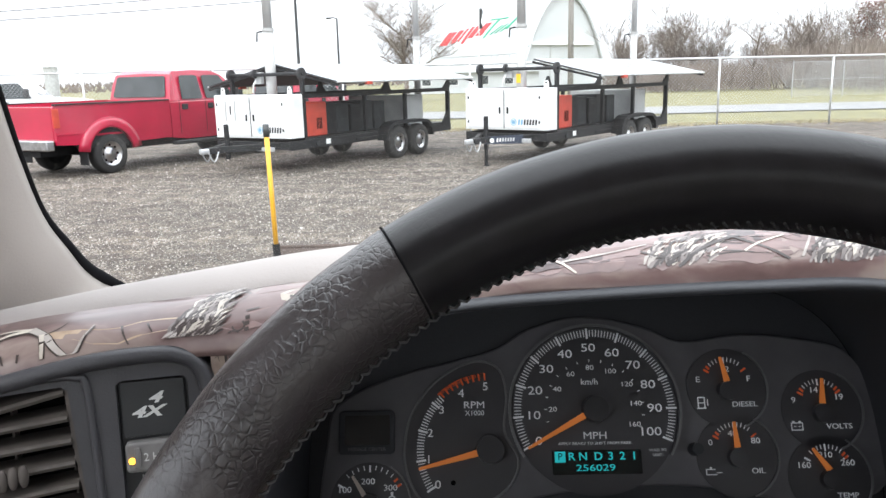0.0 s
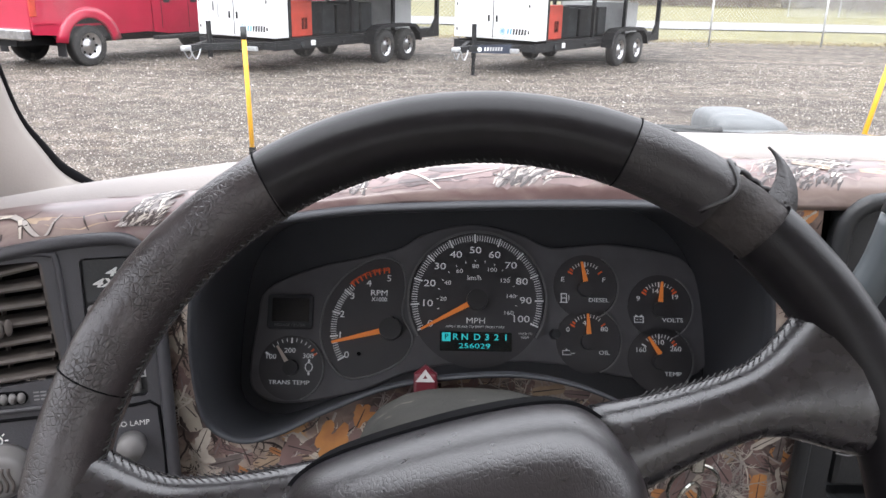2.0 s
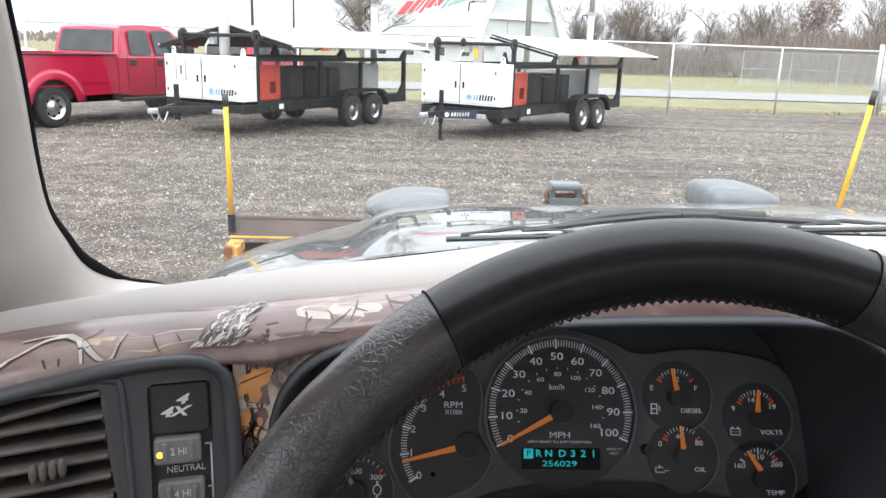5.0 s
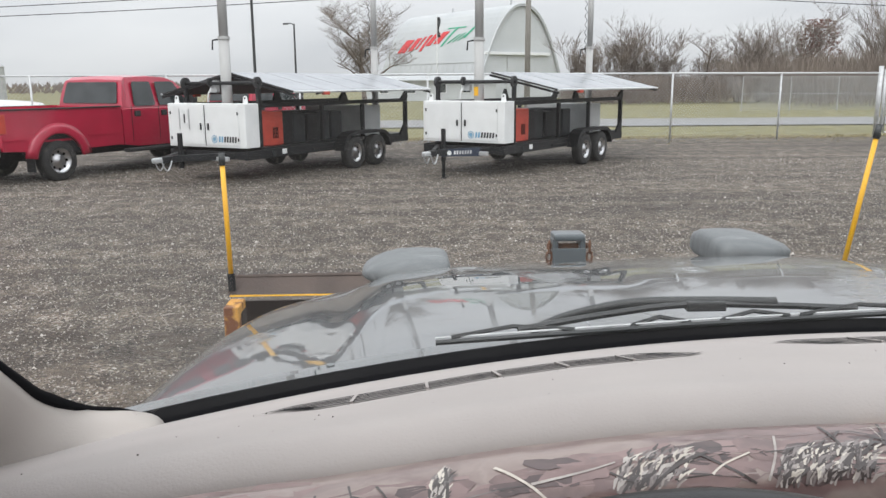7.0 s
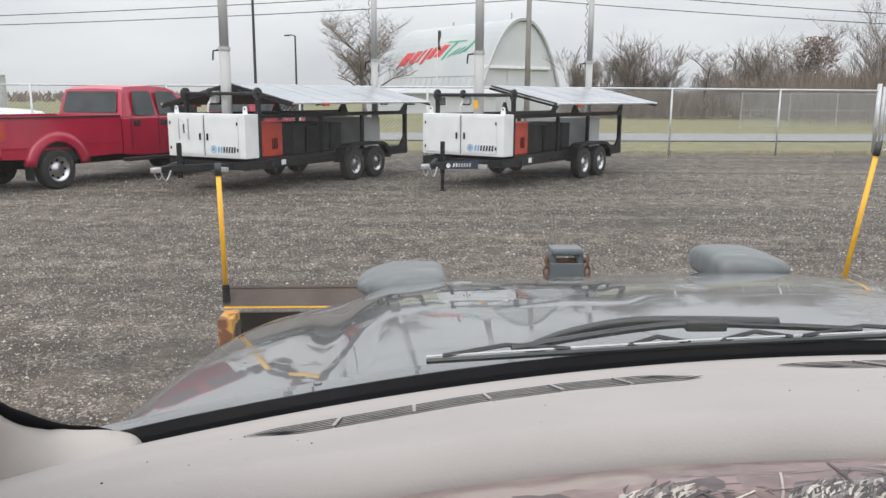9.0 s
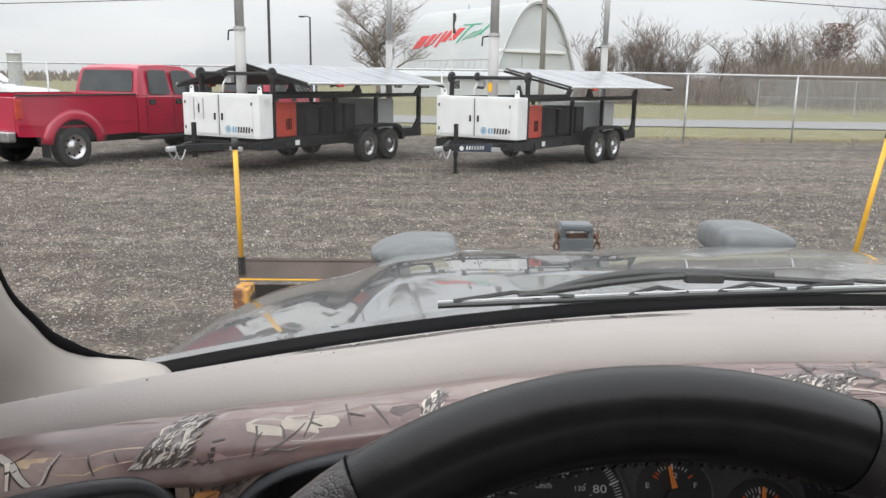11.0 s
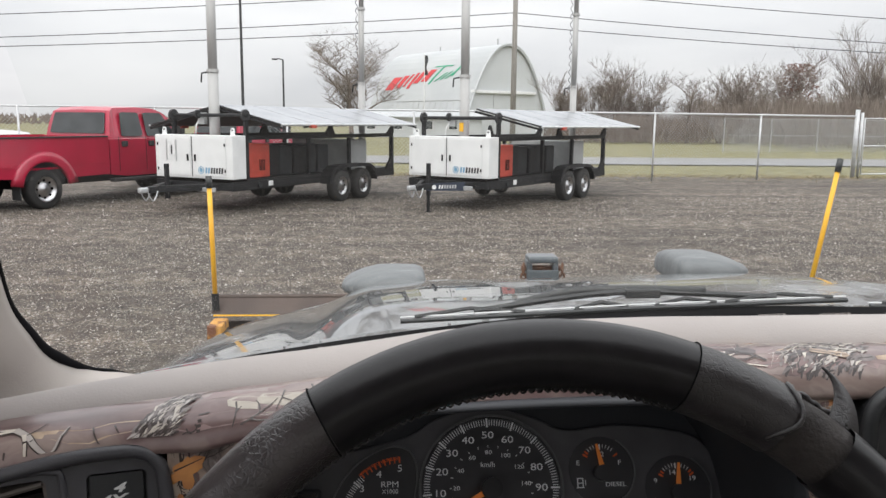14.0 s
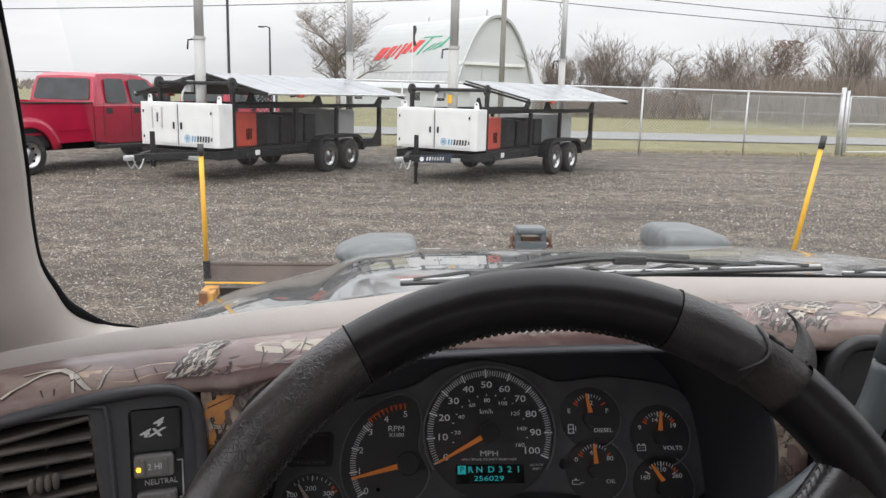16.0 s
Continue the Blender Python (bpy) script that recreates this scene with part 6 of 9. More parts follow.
add_tube(icon, [uvh(-71.2 + 3.0 * math.cos(a * 0.5236), -98.7 + 3.0 * math.sin(a * 0.5236), 0.2) for a in range(12)], 0.0005, 5, True)
for k in range(8):
    a = k * 0.7854
    add_tube(icon, [uvh(-71.2 + 4.4 * math.cos(a), -98.7 + 4.4 * math.sin(a), 0.2), uvh(-71.2 + 6.2 * math.cos(a), -98.7 + 6.2 * math.sin(a), 0.2)], 0.0005, 5)
part("lamp_icon", icon, M["white_print"], vp)
icon = bmesh.new()
add_tube(icon, [uvh(-44.0 + 4.6 * math.cos(a * 0.4488), -97.2 + 2.6 * math.sin(a * 0.4488), 0.2) for a in range(8)], 0.0006, 5, True)
for k in range(5):
    add_tube(icon, [uvh(-49.0 + 2.5 * k, -99.2, 0.2), uvh(-50.6 + 3.3 * k, -102.4, 0.2)], 0.0004, 5)
part("dome_icon", icon, M["white_print"], vp)
tagged(vp, "charcoal air vent and switch panel with dusty slats", "switch panel")

# ---- centre stack panel ----
rp = empty("centre_stack", Matrix.Identity(4))
cs_out = rr(0.212, 0.66, 1.425, 1.657, 0.02)
cs_hole = rr(0.232, 0.64, 1.447, 1.640, 0.012)
part("panel_frame", multi_plate(cs_out, [cs_hole], Y0 - 0.004, 0.02), M["panel_black"], rp)
part("frame_lip", lip_ring(cs_out, Y0 - 0.003, 0.0055), M["panel_black"], rp, smooth=True)
part("panel_back", box((0.215, Y0 + 0.017, 1.43), (0.655, Y0 + 0.022, 1.65)), M["bezel"], rp)
part("radio", box((0.26, Y0 + 0.004, 1.56), (0.61, Y0 + 0.016, 1.63), 0.004), M["panel_black"], rp, "dark radio front")
part("switch_pad", box((0.238, Y0 + 0.002, 1.455), (0.30, Y0 + 0.016, 1.512), 0.004), M["panel_black"], rp)
lettering("caption", "OFF", 0.0058, M["white_print"], rp, frame_of((0.2400, Y0 - 0.0002, 1.5145), (1, 0, 0), (0, 0, 1)), stretch=1.1)
ic = bmesh.new()
add_tube(ic, [(0.2455 + 0.006 * math.cos(a * 0.5236) * (1.6 if a % 2 else 1), Y0 + 0.0012, 1.484 + 0.0035 * math.sin(a * 0.5236)) for a in range(12)], 0.0006, 5, True)
part("icon", ic, M["mark_dim"], rp)
part("led", disc(0.0019, 0.0008, 14), M["led"], rp, "glowing amber lamp", m=frame_of((0.2585, Y0 + 0.0018, 1.4823), (1, 0, 0), (0, 0, 1)))
tagged(rp, "dark centre console panel beside the cluster", "console panel")

# lower dash, camo knee strip and column cut-out
low = bmesh.new()
add_box(low, (-0.47, -0.150, 1.18), (-0.075, -0.055, 1.408), 0.015, 3)
add_box(low, (0.080, -0.150, 1.18), (1.27, -0.055, 1.4235), 0.015, 3)
add_box(low, (-0.07, -0.145, 1.18), (0.075, -0.06, 1.38), 0.01, 2)
part("lower_panel", low, M["beige_low"], dashboard, "beige lower dash panel")
part("knee_strip", box((-0.47, -0.1545, 1.392), (-0.076, -0.1505, 1.424), 0.0015), M["camo_litter"], dashboard, "camouflage film strip")
# unseen black filler boxes that darken the inside of the dash
core = bmesh.new()
add_box(core, (-0.47, -0.052, 1.19), (-0.19, 0.10, 1.545), 0)
add_box(core, (0.19, -0.052, 1.19), (1.27, 0.20, 1.565), 0)
add_box(core, (-0.189, 0.075, 1.19), (0.189, 0.18, 1.555), 0)
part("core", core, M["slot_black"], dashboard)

# ---- defroster grilles on the dash top ----
for x0, x1, off in ((-0.191, 0.138, 0.192), (0.250, 0.66, 0.106)):
    g = empty("defroster_grille", Matrix.Identity(4))
    # slots are flat black strips just above the pad, their shade painted
    for row in range(5):
        bm = bmesh.new()
        prev = None
        for i in range(81):
            t = i / 80
            x = x0 + (x1 - x0) * t + (row - 2) * -0.006
            taper = min(1.0, 0.45 + 9 * t, 0.45 + 9 * (1 - t))
            w = 0.0036 * min(1.0, 30 * t + 0.1, 30 * (1 - t) + 0.1)
            y = base_y(x) - off + (0.054 * (x + 0.196) / 0.354 if x0 < 0 else 0.0) + (row - 2) * 0.0118 * taper
            cur = [bm.verts.new((x, y + d, dash_top_z(x, y + d) + 0.0012)) for d in (-w, w)]
            if prev:
                bm.faces.new((prev[0], cur[0], cur[1], prev[1]))
            prev = cur
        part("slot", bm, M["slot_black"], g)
    for k in range(1, 6):
        x = x0 + (x1 - x0) * k / 6
        y = base_y(x) - off + (0.054 * (x + 0.196) / 0.354 if x0 < 0 else 0.0)
        part("bridge", box((-0.0012, -0.028, -0.003), (0.0012, 0.028, 0.0006), m=Matrix.Translation((x, y, dash_top_z(x, y) + 0.0012)) @ Matrix.Rotation(math.atan((dash_top_z(x, y + 0.01) - dash_top_z(x, y - 0.01)) / 0.02), 4, "X")), M["dash_top"], g)
    tagged(g, "slotted defroster grille in the beige dash top", "vent")
rng_c = random.Random(31)
crumbs = bmesh.new()
for k in range(46):
    x, y = rng_c.uniform(-0.34, 0.60), rng_c.uniform(-0.02, 0.15)
    r = rng_c.uniform(0.0003, 0.0008) * (0.6 if k > 9 else 1.0)
    c = Vector((x, y, dash_top_z(x, y) + r * 0.6))
    bmesh.ops.create_icosphere(crumbs, subdivisions=1, radius=r, matrix=Matrix.Translation(c) @ Matrix.Diagonal((1.0, rng_c.uniform(0.6, 1.5), 0.7, 1)))
tagged(part("crumbs", crumbs, M["cowl_dirt"], None), "dark crumbs and grit lying on the dash top", "grit", kind="stuff")

# ---- windshield, seal, pillars and cab shell ----
def glass_pt(x, t, off=0.0):
    """A point of the windshield: t from 0 at its base to 1 at the roof."""
    lean = 1.0 - 0.20 * t
    xx = 0.40 + (x - 0.40) * lean
    z = base_z(x) - 0.012 + 0.56 * t
    return Vector((xx, base_y(x) + 0.035 - 0.72 * t + off * 0.8, z + off))
GX = [-0.36 + 1.52 * i / 24 for i in range(25)]
bm = bmesh.new()
add_loft(bm, [[glass_pt(x, t / 10) for x in GX] for t in range(11)], closed=False)
bmesh.ops.recalc_face_normals(bm, faces=bm.faces)
ws = part("windshield", bm, M["windshield"], smooth=True)
ws.visible_shadow = False
tagged(ws, "slightly dusty curved windshield glass", "windshield", kind="structure")
sl = bmesh.new()
rows = []
for x in GX:
    y = base_y(x)
    bz = base_z(x)
    rows.append([(x, y - 0.004, bz - 0.014), (x, y + 0.010, bz - 0.010), (x, y + 0.034, bz + 0.004), (x, y + 0.040, bz + 0.003), (x, y + 0.044, bz - 0.030), (x, y + 0.044, 1.43), (x, y - 0.004, 1.43)])
add_loft(sl, rows)
bmesh.ops.recalc_face_normals(sl, faces=sl.faces)
tagged(part("windshield_seal", sl, M["seal"], smooth=False), "black windshield base seal", "trim", kind="structure")
PILLAR = [(-0.328, 0.252, 1.516), (-0.331, 0.250, 1.536), (-0.350, 0.243, 1.5450), (-0.374, 0.225, 1.554), (-0.391, 0.181, 1.584), (-0.387, 0.135, 1.620), (-0.379, 0.090, 1.655), (-0.357, 0.029, 1.703), (-0.326, -0.046, 1.761), (-0.296, -0.125, 1.823), (-0.262, -0.225, 1.90), (-0.232, -0.33, 1.98), (-0.205, -0.46, 2.08), (-0.20, -0.49, 2.105)]
def pillar(sign):
    def fl(p):
        q = p.x - 0.013 * min(1.0, max(0.0, (p.z - 1.535) / 0.03))
        return Vector((q if sign < 0 else 0.80 - q, p.y, p.z - 0.005))
    # inner edge of the trim, from the dash to the roof, and outward width
    spine = PILLAR
    sp = smooth_loop(spine, 4, False)
    rows = []
    n = len(sp)
    for i, p in enumerate(sp):
        t = i / (n - 1)
        w = 0.062 + 0.051 * min(1.0, t * 3.2)
        back = Vector((-0.30 * w, -0.95 * w, -0.12 * w))
        out = Vector((-0.80 * w, -0.25 * w, -0.25 * w))
        rows.append([fl(p + Vector((0, 0.012, 0.008))), fl(p), fl(p + back * 0.35 + Vector((0.006, 0, 0))), fl(p + back * 0.75 + out * 0.25), fl(p + back + out * 0.75), fl(p + out * 1.3 + back * 0.6), fl(p + out * 1.3 + Vector((0, 0.03, 0.02)))])
    return loft(rows)
tagged(part("pillar_trim", pillar(-1), M["pillar"], smooth=True), "beige-grey windshield pillar trim", "pillar trim", kind="structure")
tagged(part("pillar_trim", pillar(1), M["pillar"], smooth=True), "beige-grey windshield pillar trim", "pillar trim", kind="structure")
for sg in (-1, 1):
    pp = [(x - 0.0165 if sg < 0 else 0.8165 - x, y + 0.012, z + 0.004 * min(1.0, max(0.0, (1.66 - z) / 0.08))) for x, y, z in PILLAR]
    sl_pts = smooth_loop(pp, 4, False)
    tagged(part("pillar_seal", tube(sl_pts, [float(np.interp(p.z, (1.545, 1.556, 1.58, 1.66), (0.0012, 0.0040, 0.0070, 0.0040))) for p in sl_pts], 8), M["seal"], smooth=True), "black rubber glass seal along the pillar", "trim", kind="structure")
# unseen cab shell: pale linings and wide window openings brighten the interior
shell = bmesh.new()
add_box(shell, (-0.46, -2.1, 2.10), (1.26, -0.42, 2.14))
tagged(part("cab_roof", shell, M["headliner"]), "unseen fabric headliner, kept pale to bounce light", "roof", kind="structure")
for name_, xx in (("door_1", -0.50), ("door_2", 1.26)):
    d = bmesh.new()
    add_box(d, (xx, -1.25, 0.75), (xx + 0.04, 0.20, 1.47))
    add_box(d, (xx, -1.30, 0.75), (xx + 0.04, -1.25, 2.10))
    add_box(d, (xx, -1.25, 2.02), (xx + 0.04, -0.45, 2.10))
    tagged(part(name_, d, M["beige_low"]), "beige cab door with its window opening", "door", kind="structure")
bk = bmesh.new()
add_box(bk, (-0.46, -2.14, 0.75), (1.26, -2.10, 1.40))
add_box(bk, (-0.46, -2.14, 1.95), (1.26, -2.10, 2.14))
add_box(bk, (-0.50, -2.10, 0.75), (-0.46, -1.30, 1.45))
add_box(bk, (1.26, -2.10, 0.75), (1.30, -1.30, 1.45))
tagged(part("cab_back_wall", bk, M["headliner"]), "unseen cab rear wall below the back window, kept pale to bounce light", "wall", kind="structure")
tagged(part("cab_floor", box((-0.50, -2.14, 0.72), (1.30, -0.05, 0.75)), M["carpet"]), "dark cab carpet", "floor", kind="structure")
tagged(part("firewall", box((-0.50, 0.12, 0.72), (1.30, 0.15, 1.50)), M["carpet"]), "dark firewall behind the dashboard", "wall", kind="structure")
seat = empty("bench_seat", Matrix.Identity(4))
part("cushion", box((-0.40, -1.30, 0.95), (1.2, -0.75, 1.16), 0.05, 3), M["seat"], seat)
part("backrest", box((-0.40, -1.42, 1.0), (1.2, -1.22, 1.50), 0.06, 3), M["seat"], seat)
part("base", box((-0.38, -1.38, 0.75), (1.18, -0.80, 0.95)), M["carpet"], seat)
tagged(seat, "unseen cloth bench seat, kept pale to bounce light", "seat")

# ---- bonnet, fender, scoops, wipers ----
def hood_z(x, y):
    ys = (0.14, 0.30, 0.45, 0.7, 1.0, 1.3, 1.6, 1.9, 2.05, 2.14, 2.18)
    zs = (1.566, 1.560, 1.551, 1.529, 1.491, 1.441, 1.378, 1.303, 1.24, 1.13, 0.95)
    zc = sum(np.interp(y + o, ys, zs) for o in (-0.12, -0.08, -0.04, 0.0, 0.04, 0.08, 0.12)) / 7 if y < 1.9 else np.interp(y, ys, zs)
    dx = abs(x - 0.40)
    xs, ds = (0, 0.2, 0.4, 0.55, 0.60, 0.64, 0.76, 0.84, 0.875, 0.905, 0.93, 0.95), (0, 0.001, 0.005, 0.020, 0.043, 0.063, 0.091, 0.111, 0.126, 0.16, 0.25, 0.45)
    drop = sum(np.interp(abs(dx + o), xs, ds) for o in (-0.030, -0.020, -0.010, 0.0, 0.010, 0.020, 0.030)) / 7 if dx < 0.83 else np.interp(dx, xs, ds)
    return float(zc - drop + 0.016 * min(1.0, max(0.0, (x - 0.30) / 0.45)))
hx = sorted({0.40 + s * d for d in [0.025 * k for k in range(22)] + [0.54, 0.555, 0.57, 0.585, 0.60, 0.615, 0.63, 0.645, 0.66, 0.68, 0.70, 0.72, 0.74, 0.76, 0.78, 0.80, 0.815, 0.83, 0.845, 0.86, 0.88, 0.90, 0.915, 0.93, 0.94, 0.95] for s in (-1, 1)})
hy = [0.14 + 0.03 * k for k in range(60)] + [1.93, 1.97, 2.01, 2.05, 2.08, 2.11, 2.14, 2.16, 2.18]
bm = bmesh.new()
grid = [[bm.verts.new((x, y, hood_z(x, y) - (0.0 if y > base_y(max(-0.5, min(1.3, x))) + 0.1 else 0.012))) for x in hx] for y in hy]
for j in range(len(hy) - 1):
    for i in range(len(hx) - 1):
        bm.faces.new((grid[j][i], grid[j][i + 1], grid[j + 1][i + 1], grid[j + 1][i]))
bmesh.ops.recalc_face_normals(bm, faces=bm.faces)
hood = part("hood", bm, M["hood"], smooth=True)
tagged(hood, "wet grey metallic truck hood with water streaks", "hood")
def scoop(cx, name, outward):
    """Low plastic pod lying across the hood: blunt towards the middle, drawn out and lower on its outer side."""
    cy = 1.57
    z0 = hood_z(cx, cy)
    rows = []
    for a, depth, up, low in ((0.0, 0.070, 0.020, 0.012), (0.015, 0.098, 0.034, 0.020), (0.05, 0.118, 0.043, 0.026), (0.12, 0.128, 0.047, 0.029), (0.35, 0.132, 0.048, 0.031), (0.58, 0.130, 0.046, 0.030), (0.76, 0.120, 0.036, 0.027), (0.90, 0.100, 0.024, 0.021), (0.97, 0.076, 0.014, 0.014), (1.0, 0.045, 0.006, 0.008)):
        x = cx + outward * (-0.112 + 0.228 * a)
        zc = z0 + (0.002 if outward < 0 else 0.018) - 0.006 * a * a
        ring = []
        for j in range(28):
            b = 2 * math.pi * j / 28
            c, s_ = math.cos(b), math.sin(b)
            ring.append((x, cy + 0.035 * a + depth * math.copysign(abs(c) ** 0.62, c), zc + (up if s_ > 0 else low) * math.copysign(abs(s_) ** 0.78, s_) - 0.05 * depth * c))
        rows.append(ring)
    return part(name, loft(rows), M["bump_grey"], smooth=True)
tagged(scoop(-0.108, "lamp_cover", -1), "faded grey plastic lamp cover on the hood", "lamp cover", "lamp covers on the hood")
tagged(scoop(0.785, "lamp_cover", 1), "faded grey plastic lamp cover on the hood", "lamp cover", "lamp covers on the hood")
# cowl
rows = []
for x in [-0.50 + 1.8 * i / 30 for i in range(31)]:
    y = base_y(max(-0.45, min(1.25, x)))
    bz = base_z(max(-0.45, min(1.25, x)))
    hf = hood_z(x, y + 0.135) + 0.004
    rows.append([(x, y + 0.045, 1.35), (x, y + 0.045, bz + 0.001), (x, y + 0.066, bz - 0.001), (x, y + 0.070, bz - 0.006), (x, y + 0.098, bz - 0.008), (x, y + 0.102, 0.5 * (bz + hf) - 0.002), (x, y + 0.135, hf), (x, y + 0.135, 1.35)])
tagged(part("cowl", loft(rows), M["cowl"], smooth=False), "weathered dark plastic cowl below the windshield", "cowl")
for arm_pts, a, b in (((( 0.05, 0.425, 1.578), (0.09, 0.42, 1.594), (0.15, 0.405, 1.610), (0.22, 0.385, 1.617), (0.31, 0.380, 1.616)), (-0.068, 0.345, 1.588), (0.485, 0.365, 1.608)), (((0.62, 0.44, 1.574), (0.68, 0.43, 1.592), (0.75, 0.415, 1.606), (0.82, 0.395, 1.611), (0.90, 0.38, 1.609)), (0.52, 0.372, 1.598), (1.06, 0.325, 1.600))):
    wroot = empty("windshield_wiper", Matrix.Identity(4))
    sink = Vector((0, 0, -0.009))
    a, b = Vector(a) + sink, Vector(b) + sink
    arm_pts = [Vector(p) + sink for p in arm_pts]
    part("arm", tube(smooth_loop(arm_pts, 6, False), [0.0038 + 0.0026 * min(1.0, k / 14) for k in range(25)], 8), M["wiper"], wroot, smooth=True)
    part("pivot", cyl(Vector(arm_pts[0]) - Vector((0, 0, 0.012)), Vector(arm_pts[0]) + Vector((0, 0, 0.003)), 0.005), M["wiper"], wroot)
    part("blade", tube([a, a.lerp(b, 0.25) + Vector((0, 0, 0.001)), a.lerp(b, 0.5) + Vector((0, 0, 0.002)), a.lerp(b, 0.75) + Vector((0, 0, 0.001)), b], 0.0032, 6), M["wiper"], wroot, "black rubber blade")
    part("backbone", tube([a + Vector((0, 0.004, 0.004)), a.lerp(b, 0.5) + Vector((0, 0.004, 0.006)), b + Vector((0, 0.004, 0.004))], 0.0012, 5), M["alu"], wroot, "bright steel backing strip")
    part("bridge", tube(smooth_loop([a.lerp(b, 0.16) + Vector((0, 0.008, 0.006)), a.lerp(b, 0.34) + Vector((0, 0.018, 0.014)), a.lerp(b, 0.5) + Vector((0, 0.022, 0.018)), a.lerp(b, 0.68) + Vector((0, 0.018, 0.012)), a.lerp(b, 0.84) + Vector((0, 0.008, 0.006))], 4, False), 0.0042, 6), M["wiper"], wroot)
    for f0, f1 in ((0.03, 0.27), (0.38, 0.50), (0.56, 0.70), (0.72, 0.97)):
        part("yoke", tube([a.lerp(b, f0) + Vector((0, 0.004, 0.004)), a.lerp(b, (f0 + f1) / 2) + Vector((0, 0.010, 0.010)), a.lerp(b, f1) + Vector((0, 0.004, 0.004))], 0.0026, 5), M["wiper"], wroot)
    part("clip", box((-0.020, -0.006, -0.005), (0.024, 0.006, 0.006), 0.002, m=Matrix.Translation(a.lerp(b, 0.5) + Vector((0.02, 0.022, 0.016)))), M["wiper"], wroot)
    tagged(wroot, "black windshield wiper resting on the cowl", "wiper", "windshield wipers")
nz = part("washer_nozzle", cyl((-0.182, 0.371, 1.515), (-0.182, 0.371, 1.548), 0.006, 0.0045, 10), M["bump_grey"])
tagged(nz, "small grey washer nozzle by the hood edge", "nozzle")

# ---- snow plow ----
plow = empty("snow_plow", Matrix.Identity(4))
rows = []
for x in (-0.86, -0.2, 0.47, 1.1, 1.80):
    pr = []
    for k in range(9):
        t = k / 8
        pr.append((2.78 + 0.20 * math.sin(math.pi * t * 0.9) + 0.02 * (x + 0.86), 0.28 + 0.66 * t))
    rows.append([(x, y, z) for y, z in pr] + [(x, y + 0.012, z) for y, z in reversed(pr)])
part("blade", loft(rows), M["plow_dark"], plow, "rust-brown steel plow blade")
for k in range(8):
    x = -0.845 + 0.37 * k
    part("rib", box((x, 2.70, 0.30), (x + 0.05, 2.79, 0.93), 0.006), M["plow_dark"], plow, "rusty rib")
part("end_plate", box((-0.862, 2.66, 0.28), (-0.80, 2.80, 0.965), 0.006), M["plow_paint"], plow, "yellow paint worn to rust")
part("top_lip", box((-0.862, 2.784, 0.975), (1.80, 2.80, 0.981), 0.002), M["yellow_rod"], plow)
rows = [[(x, 2.79, 0.984), (x, 2.85, 1.044), (x, 2.862, 1.044), (x, 2.805, 0.984)] for x in (-0.87, 0.5, 1.80)]
part("deflector", loft(rows), M["plow_rubber"], plow, "brown rubber snow deflector")
part("deflector_edge", cyl((-0.87, 2.856, 1.046), (1.80, 2.856, 1.058), 0.009, seg=8), M["plow_rubber"], plow)
for a, b in (((-0.853, 2.80, 1.0), (-0.863, 2.80, 1.565)), ((1.765, 2.82, 1.0), (1.868, 2.82, 1.655))):
    d = Vector(b) - Vector(a)
    rod = part("marker_rod", cyl(a, b, 0.0105, 0.0105, 12), M["yellow_rod"], plow, "bright yellow edge marker rod", True)
    part("rod_tip", cyl(Vector(b) - d * 0.07, Vector(b) + d * 0.02, 0.0135, seg=12), M["wiper"], rod, "black rubber tip", True)
    part("rod_socket", cyl(a, Vector(a) + d * 0.13, 0.016, seg=10), M["black_steel"], rod)
TX, TY = 0.446, 2.22
for s in (-1, 1):
    part("tower_leg", box((TX + s * 0.047 - 0.010, TY - 0.03, 0.95), (TX + s * 0.047 + 0.010, TY + 0.03, 1.322), 0.004), M["lever"], plow, "grey-blue lift tower")
part("tower_cap", box((TX - 0.054, TY - 0.045, 1.316), (TX + 0.054, TY + 0.045, 1.340), 0.008), M["lever"], plow)
part("tower_plate", box((TX - 0.058, TY - 0.036, 1.20), (TX + 0.058, TY - 0.030, 1.290), 0.004), M["lever"], plow)
part("tower_pin", cyl((TX - 0.072, TY, 1.292), (TX + 0.072, TY, 1.292), 0.010, seg=10), M["rust"], plow)
for sx in (TX - 0.070, TX + 0.070):
    for k in range(3):
        part("chain_link", tube([(sx + 0.010 * math.cos(a * 0.7854) * (1 if k % 2 else 0.35), TY - 0.035 + 0.010 * math.cos(a * 0.7854) * (0.35 if k % 2 else 1), 1.295 - 0.034 * k + 0.021 * math.sin(a * 0.7854)) for a in range(8)], 0.0042, 6, True), M["rust"], plow, "rusty chain link")
part("push_frame", box((0.30, 2.1, 0.40), (0.70, 2.75, 0.55), 0.02), M["black_steel"], plow)
part("lift_mast", box((TX - 0.07, TY - 0.04, 0.50), (TX + 0.07, TY + 0.04, 0.96), 0.01), M["black_steel"], plow)
tagged(plow, "yellow snow plow with brown rubber deflector and marker rods", "snow plow")
